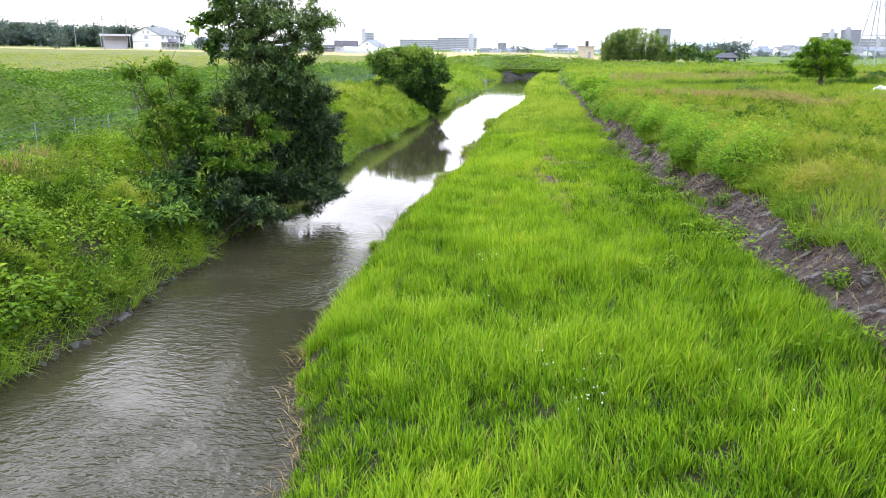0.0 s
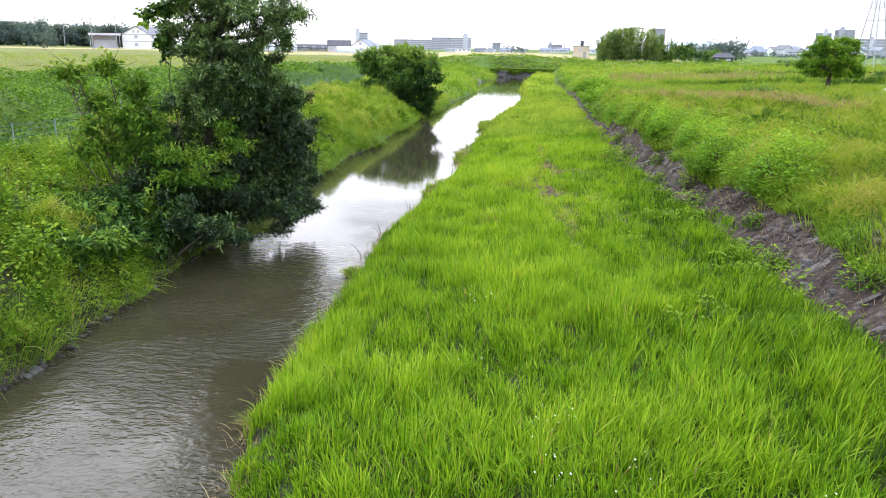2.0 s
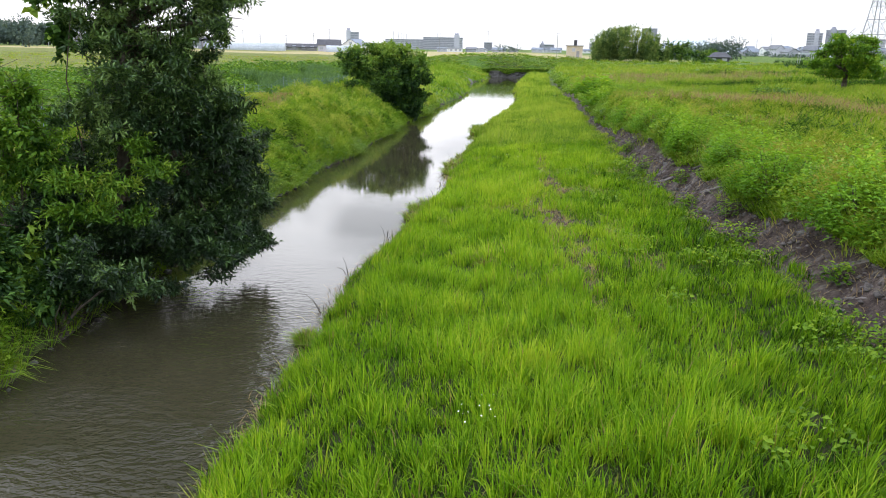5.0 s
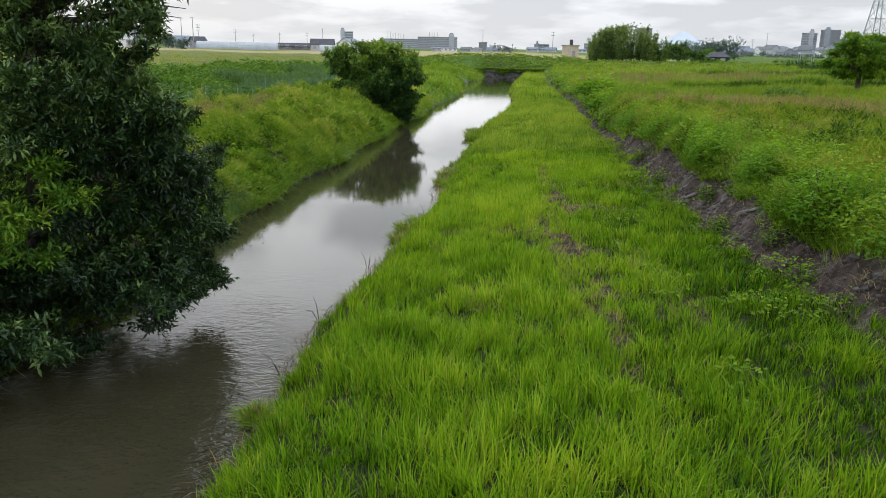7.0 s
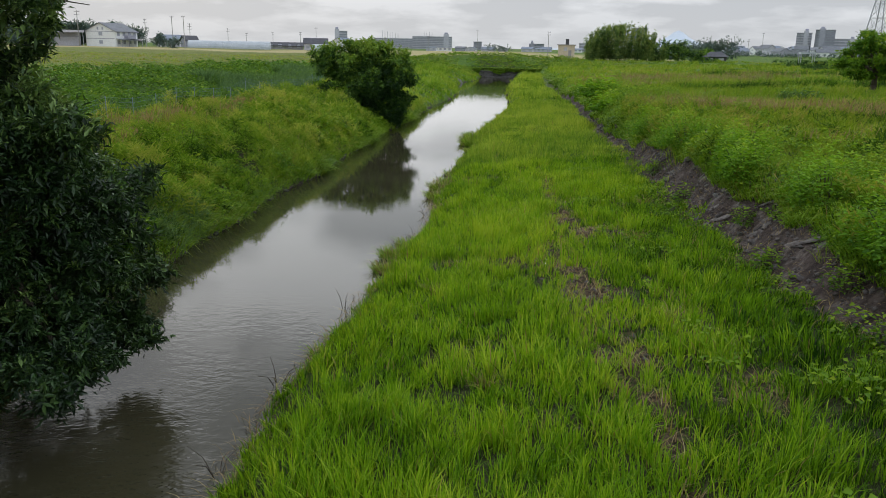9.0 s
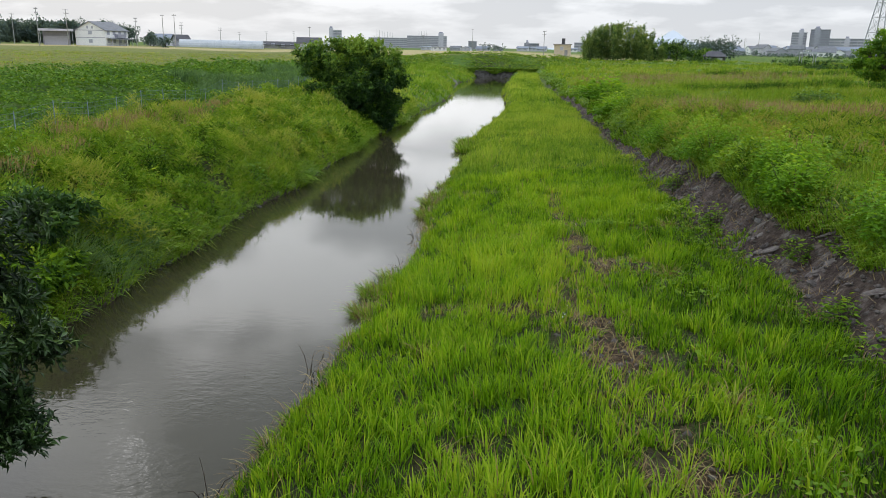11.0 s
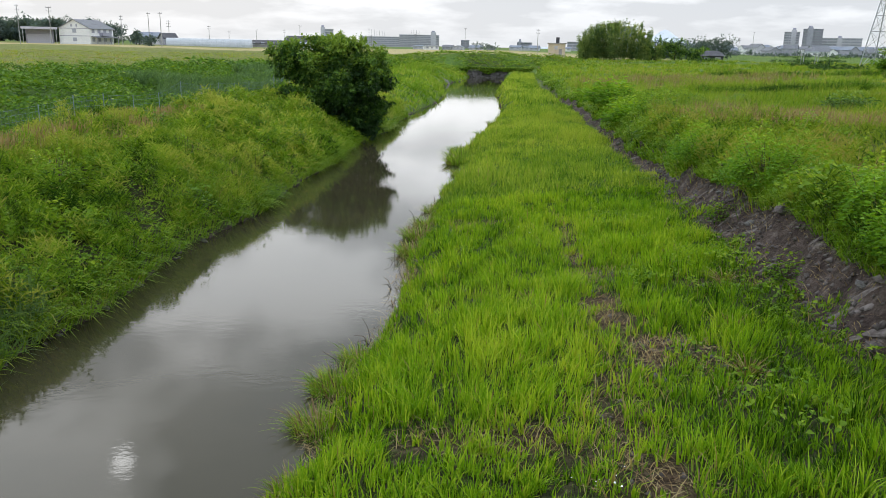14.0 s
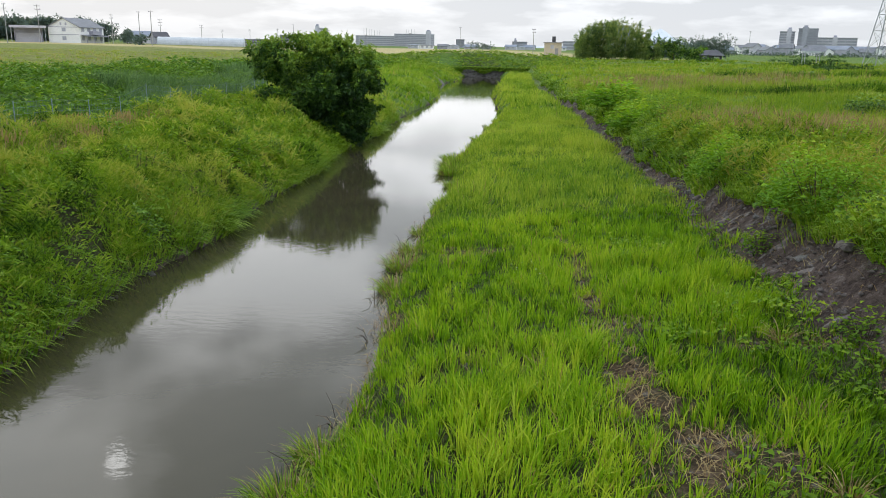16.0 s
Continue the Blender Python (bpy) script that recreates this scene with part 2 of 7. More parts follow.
def water_material():
    m, N, Lk, bsdf, out = nodes_of("stream_water")
    co = N.new("ShaderNodeTexCoord")
    obj = co.outputs["Object"]
    silt = noise_node(N, Lk, 0.22, 4.0, 0.6, obj)
    r = ramp_node(N, Lk, silt.outputs["Fac"], [(0.3, (0.034, 0.032, 0.016)), (0.7, (0.050, 0.045, 0.025))])
    Lk.new(r.outputs[0], bsdf.inputs["Base Color"])
    bsdf.inputs["Roughness"].default_value = 0.035
    bsdf.inputs["IOR"].default_value = 1.33
    # riffles where the bed is shallow (small y), calm pools further on
    sep = N.new("ShaderNodeSeparateXYZ")
    Lk.new(obj, sep.inputs[0])
    reach = N.new("ShaderNodeMath")
    reach.operation = "MULTIPLY"
    Lk.new(sep.outputs["Y"], reach.inputs[0])
    reach.inputs[1].default_value = 0.025
    mr = ramp_node(N, Lk, reach.outputs[0], [(0.25, (1, 1, 1)), (0.285, (0.30, 0.30, 0.30)), (0.33, (0.30, 0.30, 0.30)), (0.36, (1, 1, 1)), (0.44, (0.95, 0.95, 0.95)), (0.50, (0.45, 0.45, 0.45)), (0.60, (0.09, 0.09, 0.09)), (0.72, (0.019, 0.019, 0.019))])
    pat = noise_node(N, Lk, 0.5, 3.0, 0.5, obj)
    pr = N.new("ShaderNodeMapRange")
    pr.inputs["From Min"].default_value, pr.inputs["From Max"].default_value = 0.35, 0.65
    pr.inputs["To Min"].default_value, pr.inputs["To Max"].default_value = 0.12, 1.0
    Lk.new(pat.outputs["Fac"], pr.inputs["Value"])
    amp = N.new("ShaderNodeMath")
    amp.operation = "MULTIPLY"
    Lk.new(mr.outputs[0], amp.inputs[0])
    Lk.new(pr.outputs[0], amp.inputs[1])
    mp = N.new("ShaderNodeMapping")
    mp.inputs["Rotation"].default_value = (0, 0, 0.35)
    mp.inputs["Scale"].default_value = (1.3, 2.0, 1.0)
    Lk.new(obj, mp.inputs["Vector"])
    w1 = noise_node(N, Lk, 3.0, 3.0, 0.55, mp.outputs[0])
    w2 = noise_node(N, Lk, 9.0, 2.0, 0.5, mp.outputs[0])
    both = N.new("ShaderNodeMath")
    both.operation = "MULTIPLY_ADD"
    Lk.new(w2.outputs["Fac"], both.inputs[0])
    both.inputs[1].default_value = 0.30
    Lk.new(w1.outputs["Fac"], both.inputs[2])
    bp = N.new("ShaderNodeBump")
    bp.inputs["Distance"].default_value = 0.10
    Lk.new(amp.outputs[0], bp.inputs["Strength"])
    Lk.new(both.outputs[0], bp.inputs["Height"])
    Lk.new(bp.outputs[0], bsdf.inputs["Normal"])
    return m


WATER = water_material()


def ground_material():
    """Soil under the grass, bare mud, turf, barley stubble: shares come from the plan of the land."""
    m, N, Lk, bsdf, out = nodes_of("ground")
    co = N.new("ShaderNodeTexCoord")
    obj = co.outputs["Object"]
    big = noise_node(N, Lk, 0.08, 5.0, 0.6, obj)
    mid = noise_node(N, Lk, 0.9, 5.0, 0.6, obj)
    fine = noise_node(N, Lk, 9.0, 5.0, 0.65, obj)
    turf = ramp_node(N, Lk, mid.outputs["Fac"], [(0.25, (0.050, 0.105, 0.022)), (0.5, (0.100, 0.175, 0.028)), (0.75, (0.155, 0.225, 0.042))])
    tint = ramp_node(N, Lk, big.outputs["Fac"], [(0.35, (0.85, 0.95, 0.9)), (0.65, (1.25, 1.1, 1.0))])
    turf = mix_col(N, Lk, 1.0, turf.outputs[0], tint.outputs[0], "MULTIPLY")
    soil = ramp_node(N, Lk, fine.outputs["Fac"], [(0.3, (0.020, 0.024, 0.010)), (0.55, (0.055, 0.050, 0.026)), (0.75, (0.10, 0.082, 0.052))])
    mpm = N.new("ShaderNodeMapping")
    mpm.inputs["Rotation"].default_value = (0, 0, 0.5)
    mpm.inputs["Scale"].default_value = (1.0, 1.7, 1.3)
    Lk.new(obj, mpm.inputs["Vector"])
    slab = noise_node(N, Lk, 1.7, 9.0, 0.74, mpm.outputs[0])
    mud = ramp_node(N, Lk, slab.outputs["Fac"], [(0.35, (0.030, 0.020, 0.017)), (0.47, (0.070, 0.051, 0.044)), (0.56, (0.112, 0.086, 0.073)), (0.63, (0.190, 0.160, 0.143)), (0.72, (0.29, 0.264, 0.246))])
    dry = ramp_node(N, Lk, mid.outputs["Fac"], [(0.3, (0.158, 0.178, 0.040)), (0.7, (0.240, 0.235, 0.064))])
    straw = ramp_node(N, Lk, mid.outputs["Fac"], [(0.3, (0.46, 0.36, 0.17)), (0.7, (0.56, 0.46, 0.25))])
    col = turf
    litter = ramp_node(N, Lk, fine.outputs["Fac"], [(0.32, (0.028, 0.018, 0.011)), (0.5, (0.080, 0.052, 0.030)), (0.7, (0.18, 0.130, 0.085))])
    for name, c in (("soil", soil), ("litter", litter), ("mud", mud), ("dry", dry), ("straw", straw)):
        at = N.new("ShaderNodeAttribute")
        at.attribute_name = name
        col = mix_col(N, Lk, at.outputs["Fac"], col, c.outputs[0])
    g = ramp_node(N, Lk, fine.outputs["Fac"], [(0.3, (0.75, 0.75, 0.75)), (0.7, (1.15, 1.15, 1.15))])
    Lk.new(mix_col(N, Lk, 1.0, col, g.outputs[0], "MULTIPLY"), bsdf.inputs["Base Color"])
    bsdf.inputs["Roughness"].default_value = 0.9
    bsdf.inputs["Specular IOR Level"].default_value = 0.2
    bp = N.new("ShaderNodeBump")
    bp.inputs["Strength"].default_value, bp.inputs["Distance"].default_value = 0.9, 0.12
    hsum = N.new("ShaderNodeMath")
    hsum.operation = "ADD"
    Lk.new(fine.outputs["Fac"], hsum.inputs[0])
    Lk.new(slab.outputs["Fac"], hsum.inputs[1])
    Lk.new(hsum.outputs[0], bp.inputs["Height"])
    Lk.new(bp.outputs[0], bsdf.inputs["Normal"])
    return m


GROUND = ground_material()

# ---- the plan: shores, banks and levels ----
RNG = np.random.default_rng(7)
SHORE_R = ([-80, 4, 8, 12, 15.3, 17.5, 18.8, 19.9, 21.2, 24, 26.4, 29.5, 31.8, 34, 39.5, 43, 48.3, 56, 62, 71, 80, 95, 103, 120, 143],
           [-4.0, -1.6, -1.75, -2.1, -2.05, -1.8, -1.62, -1.32, -1.45, -1.18, -0.55, 0.12, 0.50, 0.92, 1.42, 1.82, 2.85, 3.7, 4.9, 7.0, 8.3, 9.8, 10.4, 13, 17])
SHORE_L = ([-80, 5, 11, 13, 16, 17.8, 20, 25, 30, 34, 39, 42, 46, 53, 57, 66, 70, 80, 88, 94, 100, 108, 114, 120, 126, 136, 150],
           [-9.5, -6.7, -6.6, -6.4, -6.1, -5.82, -5.72, -5.4, -5.1, -4.5, -4.1, -3.3, -3.0, -1.9, -1.6, 0.0, 0.4, 1.7, 3.3, 4.3, 4.8, 4.9, 5.2, 5.8, 6.6, 9.4, 11.0])
TOE = ([-80, 6, 12, 15, 20.5, 25, 30, 35, 38.5, 43, 50, 60, 80, 98, 120, 143], [3.6, 5.7, 6.2, 6.25, 6.6, 6.85, 7.2, 7.65, 8.05, 8.5, 9.2, 10.6, 12.7, 14.4, 17, 21])
FENCE = ([-80, 20, 48, 66, 110, 160], [-17.0, -11.6, -9.2, -6.5, -3.5, 4.0])
VINE_EDGE = ([-80, 0, 30, 70, 84, 107, 140], [-44.0, -38.0, -31.0, -22.0, -18.4, -13.0, -8.0])


def along(table, y):
    return np.interp(y, table[0], table[1])


def hash2(i, j, seed):
    h = (i.astype(np.int64) * 374761393 + j.astype(np.int64) * 668265263 + seed * 1442695041) & 0x7FFFFFFF
    h = ((h ^ (h >> 13)) * 1274126177) & 0x7FFFFFFF
    return ((h ^ (h >> 16)) & 0xFFFF) / 65535.0


def vnoise(x, y, scale, seed=1):
    """Smooth value noise in -1..1 with features about 1/scale metres wide."""
    x, y = np.asarray(x, float) * scale, np.asarray(y, float) * scale
    i, j = np.floor(x), np.floor(y)
    u, v = x - i, y - j
    u, v = u * u * (3 - 2 * u), v * v * (3 - 2 * v)
    i, j = i.astype(np.int64), j.astype(np.int64)
    a, b, c, d = hash2(i, j, seed), hash2(i + 1, j, seed), hash2(i, j + 1, seed), hash2(i + 1, j + 1, seed)
    return 2 * ((a * (1 - u) + b * u) * (1 - v) + (c * (1 - u) + d * u) * v) - 1


def step(a, b, x):
    t = np.clip((x - a) / (b - a), 0, 1)
    return t * t * (3 - 2 * t)


def wobble(y, seed):
    return 0.16 * vnoise(y, y * 0 + 3.3, 0.55, seed) + 0.10 * vnoise(y, y * 0 + 7.7, 1.7, seed + 1)


def shore_r(y):
    return along(SHORE_R, y) + wobble(y, 11) * step(3, 10, y)


def shore_l(y):
    return along(SHORE_L, y) + wobble(y, 21)


def toe(y):
    return along(TOE, y) + 0.8 * wobble(y, 31)


def bare(x, y):
    """How bare the meadow is: a trodden, half-dead strip and single gaps."""
    c = np.interp(y, [20, 24, 26, 27.4, 28.4, 30, 31.5, 35, 40], [3.3, 3.55, 3.75, 3.6, 3.2, 4.1, 4.4, 4.5, 5.0])
    w = np.interp(y, [18, 22, 24, 28, 30, 31.5, 33, 37, 42], [0.0, 0.5, 0.75, 0.95, 0.95, 0.8, 0.42, 0.36, 0.0])
    strip = np.where(w > 0, 1 - step(0.3, 1.0, np.abs(x - c) / np.maximum(w, 0.01)), 0)
    side = (1 - step(0.25, 0.55, np.abs(x - 4.7))) * step(20.5, 22.5, y) * (1 - step(25.5, 27.0, y))
    side = np.maximum(side, (1 - step(0.2, 0.5, np.abs(x - 5.3))) * step(28.6, 29.4, y) * (1 - step(30.4, 31.4, y)))
    strip = np.maximum(strip, 0.6 * side)
    patchy = step(0.0, 0.38, vnoise(x, y, 1.3, 41) * 0.6 + vnoise(x, y, 2.8, 42) * 0.6)
    return np.clip(strip * (0.34 + 0.72 * patchy) + 0.55 * step(0.5, 0.8, vnoise(x, y, 0.8, 43)) * step(20, 26, y) * (1 - step(40, 50, y)), 0, 1)


END_Y = 150.0


def land(x, y):
    """Height of the ground."""
    x, y = np.asarray(x, float), np.asarray(y, float)
    xr, xl, xt, xf = shore_r(y), shore_l(y), toe(y), along(FENCE, y)
    rough = 0.05 * vnoise(x, y, 1.3, 3) + 0.025 * vnoise(x, y, 4.0, 4)
    # meadow beside the water
    base = np.interp(y, [0, 15, 20, 25, 30, 38, 60, 100], [0.9, 0.85, 0.78, 0.66, 0.52, 0.36, 0.32, 0.35])
    dr = x - xr
    mead = base + 0.085 * np.clip(x - 3, -4, 6) + rough
    mead = mead * step(-0.15, 0.75, dr) + 0.05 * step(-0.1, 0.1, dr)
    # eroded bank and the field behind it
    d = x - xt
    field = 2.12 + 0.5 * step(2, 45, d) + 0.14 * vnoise(x, y, 0.25, 5) + 0.10 * vnoise(x, y, 0.7, 13) + rough
    bank = mead + (field - mead) * np.clip(np.interp(d, [0.0, 0.25, 0.95, 1.25, 1.8], [0.0, 0.10, 0.72, 0.93, 1.0]), 0, 1)
    ragged = step(0.0, 0.3, d) * (1 - step(1.1, 1.5, d))
    bank = bank + ragged * (0.15 * vnoise(x, y, 0.9, 6) + 0.09 * vnoise(x, y, 2.4, 8))
    right = np.where(d > 0, bank, mead)
    # left bank up to the fence, vine slope and the far fields
    dl = xl - x
    w = np.maximum(xl - xf, 2.5)
    lb = np.interp(dl / w, [0, 0.05, 0.22, 0.5, 0.8, 1.0], [0.0, 0.36, 1.02, 1.58, 1.82, 1.88])
    lb = lb + (rough * 1.6 + 0.20 * vnoise(x, y, 0.5, 9) + 0.12 * vnoise(x, y, 1.1, 10)) * step(0.3, 1.2, dl)
    past = xf - x
    lb = lb + 0.62 * step(0.3, 7, past) + 0.40 * step(6, 20, past) + 0.12 * vnoise(x, y, 0.2, 12) * step(0, 4, past) + 0.35 * step(60, 260, past)
    lb = lb + 1.55 * np.exp(-(((x + 17.4) / 3.5) ** 4 + ((y - 29) / 4.0) ** 2))
    bed = -0.55 + 0.25 * vnoise(x, y, 0.6, 14) + 0.45 * (1 - step(0, 0.9, dr * -1)) * 0.8
    z = np.where(dr > 0, right, np.where(dl > 0, lb, np.minimum(bed, -0.06)))
    # the far end, where the stream turns away behind an overgrown wall
    far = 2.9 + 0.75 * np.exp(-(((x - 15) / 9.0) ** 2)) + 0.35 * vnoise(x, y, 0.15, 15) + 0.2 * vnoise(x, y, 0.4, 16)
    k = step(END_Y - 0.4, END_Y, y) * (1 - step(162, 200, y))
    far = 1.3 + (far - 1.3) * np.clip((y - END_Y) / 8.0, 0, 1) ** 0.8
    z = np.where(y > END_Y, np.where(y > 165, np.maximum(z, 2.6), np.maximum(z, -0.1)), z)
    z = z * (1 - k) + np.maximum(far, z) * k
    z = np.where(y > 165, np.maximum(z, 2.7), z)
    flat = step(180, 320, y)
    return z * (1 - flat) + (3.0 + 0.25 * step(0, -80, x) - 0.75 * np.exp(-(((x + 5) / 62) ** 4))) * flat


# ---- mesh helpers ----


def link_mesh(name, V, F, material, parent=None, smooth=False, attrs=None, label=""):
    """One mesh from arrays; F is a list of (n, k) index arrays. attrs: name to one value a vertex."""
    me = bpy.data.meshes.new(name)
    V = np.asarray(V, np.float32)
    me.vertices.add(len(V))
    me.vertices.foreach_set("co", V.ravel())
    loops = np.concatenate([f.ravel() for f in F]).astype(np.int32)
    sizes = np.concatenate([np.full(len(f), f.shape[1]) for f in F]).astype(np.int32)
    me.loops.add(len(loops))
    me.loops.foreach_set("vertex_index", loops)
    me.polygons.add(len(sizes))
    starts = np.zeros(len(sizes), np.int32)
    starts[1:] = np.cumsum(sizes)[:-1]
    me.polygons.foreach_set("loop_start", starts)
    if smooth:
        me.polygons.foreach_set("use_smooth", np.ones(len(sizes), bool))
    me.update(calc_edges=True)
    for k, v in (attrs or {}).items():
        a = me.attributes.new(k, "FLOAT", "POINT")
        a.data.foreach_set("value", np.asarray(v, np.float32))
    me.materials.append(material)
    ob = new(name, me)
    if parent:
        ob.parent = parent
    if label:
        ob["label"] = label
    return ob


def part(name, bm, material, parent, label="", smooth=False):
    me = bpy.data.meshes.new(name)
    bm.normal_update()
    bm.to_mesh(me)
    bm.free()
    me.materials.append(material)
    if smooth:
        for p in me.polygons:
            p.use_smooth = True
    ob = new(name, me)
    if parent:
        ob.parent = parent
    if label:
        ob["label"] = label
    return ob


def thing(name, x, y, z, rz=0.0, label="", category="", group=""):
    ob = new(name)
    ob.empty_display_size = 0.2
    ob.matrix_basis = pose(x, y, z, 0, 0, rz)
    return tagged(ob, label, category, group)


def box(bm, x0, x1, y0, y1, z0, z1):
    v = [bm.verts.new(p) for p in ((x0, y0, z0), (x1, y0, z0), (x1, y1, z0), (x0, y1, z0), (x0, y0, z1), (x1, y0, z1), (x1, y1, z1), (x0, y1, z1))]
    for f in ((3, 2, 1, 0), (4, 5, 6, 7), (0, 1, 5, 4), (1, 2, 6, 5), (2, 3, 7, 6), (3, 0, 4, 7)):
        bm.faces.new([v[i] for i in f])
    return bm


def boxes(*dims):
    bm = bmesh.new()
    for d in dims:
        box(bm, *d)
    return bm


def strut(bm, p0, p1, r0, r1=None, n=5):
    """A tapered rod from p0 to p1."""
    p0, p1 = Vector(p0), Vector(p1)
    r1 = r0 if r1 is None else r1
    q = (p1 - p0).to_track_quat("Z", "Y")
    rings = []
    for p, r in ((p0, r0), (p1, r1)):
        rings.append([bm.verts.new(p + q @ Vector((r * math.cos(2 * math.pi * k / n), r * math.sin(2 * math.pi * k / n), 0))) for k in range(n)])
    for k in range(n):
        bm.faces.new((rings[0][k], rings[0][(k + 1) % n], rings[1][(k + 1) % n], rings[1][k]))
    bm.faces.new(rings[0][::-1])
    bm.faces.new(rings[1])
    return bm


def limb(bm, pts, r0, r1, n=6):
    """A bent tapered limb through the points."""
    for i in range(len(pts) - 1):
        a, b = i / (len(pts) - 1), (i + 1) / (len(pts) - 1)
        strut(bm, pts[i], pts[i + 1], r0 + (r1 - r0) * a, r0 + (r1 - r0) * b, n)
    return bm


def blades(P, H, W, az, lean, tone, segs=2, droop=0.0):
    """Grass blades standing at P: height, width, the way they face, how far the tip leans over (x, y, as a share of the height)."""
    n = len(P)
    S = {1: [0.0, 1.0], 2: [0.0, 0.55, 1.0], 3: [0.0, 0.38, 0.72, 1.0]}[segs]
    side = np.stack([np.cos(az), np.sin(az), np.zeros(n)], 1) * (W / 2)[:, None]
    V, rows = [], []
    far = np.hypot(lean[:, 0], lean[:, 1])
    for s in S:
        c = P.copy()
        c[:, 0] += lean[:, 0] * H * s ** 1.8
        c[:, 1] += lean[:, 1] * H * s ** 1.8
        c[:, 2] += H * (s - (0.25 * np.minimum(far, 1.6) + droop) * s ** 2.6)
        k = {1: (1.0, 0.0), 2: (1.0, 0.85, 0.0), 3: (0.8, 1.0, 0.7, 0.0)}[segs]
        w = k[S.index(s)]
        if w > 0:
            V += [c - side * w, c + side * w]
        else:
            V.append(c)
    m = len(V)
    V = np.stack(V, 1).reshape(-1, 3)
    o = (np.arange(n) * m)[:, None]
    F = []
    for q in range(segs - 1):
        F.append(o + np.array([[2 * q, 2 * q + 1, 2 * q + 3, 2 * q + 2]]))
    F.append(o + np.array([[2 * segs - 2, 2 * segs - 1, 2 * segs]]))
    return V, F, np.repeat(tone, m)


def leaves(P, D, U, length, width, tone, fold=0.25):
    """Folded leaves from P along the unit direction D, their upper side towards U."""
    n = len(P)
    R = np.cross(D, U)
    R /= np.linalg.norm(R, axis=1)[:, None] + 1e-9
    U = np.cross(R, D)
    L, Wd = length[:, None], width[:, None]
    mid = P + D * L * 0.45
    a = mid + R * Wd * 0.5 + U * Wd * fold
    b = mid - R * Wd * 0.5 + U * Wd * fold
    tip = P + D * L - U * L * 0.12
    V = np.stack([P, a, tip, b], 1).reshape(-1, 3)
    o = (np.arange(n) * 4)[:, None]
    return V, [o + np.array([[0, 1, 2]]), o + np.array([[0, 2, 3]])], np.repeat(tone, 4)


def unit(A):
    return A / (np.linalg.norm(A, axis=1)[:, None] + 1e-9)


def joined(sets):
    V, F, T, o = [], [], [], 0
    for v, f, t in sets:
        V.append(v)
        F += [g + o for g in f]
        T.append(t)
        o += len(v)
    return np.concatenate(V), F, np.concatenate(T)


def stuff(name, sets, material, label, category):
    V, F, T = joined(sets)
    ob = link_mesh(name, V, F, material, attrs={"tone": T})
    return tagged(ob, label, category, "", "stuff")


# ---- ground and water ----


def spaced(stops):
    """Coordinates from stops of (start, spacing), growing smoothly between them."""
    out = [stops[0][0]]
    while out[-1] < stops[-1][0]:
        out.append(out[-1] + np.interp(out[-1], [s for s, _ in stops], [d for _, d in stops]))
    return np.array(out)


def build_ground():
    X = spaced([(-4000, 900), (-700, 150), (-150, 14), (-45, 2.0), (-16, 0.5), (-9, 0.22), (12, 0.22), (22, 0.7), (60, 3), (200, 20), (700, 150), (4000, 900)])
    Y = spaced([(-600, 120), (-60, 8), (0, 0.6), (6, 0.32), (45, 0.32), (70, 0.7), (110, 1.1), (136, 1.0), (150, 1.0), (180, 4), (400, 30), (1200, 200), (4800, 900)])
    gx, gy = np.meshgrid(X, Y)
    x, y = gx.ravel(), gy.ravel()
    z = land(x, y)
    nx, ny = len(X), len(Y)
    i = (np.arange(ny - 1)[:, None] * nx + np.arange(nx - 1)[None, :]).ravel()
    F = np.stack([i, i + 1, i + 1 + nx, i + nx], 1)
    xr, xl, xt, xf = shore_r(y), shore_l(y), toe(y), along(FENCE, y)
    d = x - xt
    near = 1 - step(120, 180, y)
    mud = step(-0.15, 0.12, d) * (1 - step(1.15, 1.5, d + 0.45 * step(42, 60, y))) * (1 - step(70, 130, y))
    mud = np.maximum(mud, ((x < xr + 0.12) & (x > xl - 0.12)) * near)
    soil = ((x > xr) & (d < 0.2)) * (1 - step(36, 48, y)) + ((x <= xl) & (x > xf)) * (1 - step(45, 80, y)) + (step(1.2, 2, d) * (1 - step(6, 12, d))) * (1 - step(40, 60, y))
    edge = along(VINE_EDGE, y)
    dry = step(0, 1.5, edge - x) * (1 - step(330, 420, y)) * (0.78 + 0.2 * vnoise(x, y, 0.05, 31))
    dry = np.maximum(dry, 0.35 * (step(0.2, 0.8, vnoise(x, y, 0.06, 33)) * (d > 4)))
    strip = step(205, 212, y + 0.15 * x) * (1 - step(560, 640, y + 0.15 * x)) * (1 - step(45, 85, x)) * step(-70, -40, x)
    strip = np.maximum(strip, step(225, 232, y + 0.15 * x) * (1 - step(262, 275, y + 0.15 * x)) * (1 - step(-50, -40, x)))
    road = step(0, 1, np.minimum(strip, 1)) * step(-400, -300, x)
    return tagged(link_mesh("ground", np.stack([x, y, z], 1), [F], GROUND, None, True,
                            {"mud": np.clip(mud, 0, 1), "litter": np.clip(bare(x, y) * 1.3, 0, 1) * ((x > xr) & (d < 0.2)), "soil": np.clip(soil, 0, 1) * (0.15 + 0.75 * step(1, 8, y)), "dry": np.clip(dry, 0, 1), "straw": np.clip(road, 0, 1) * 0.8}),
                  "rough grassy river land with bare eroded mud bank", "ground", "", "structure")


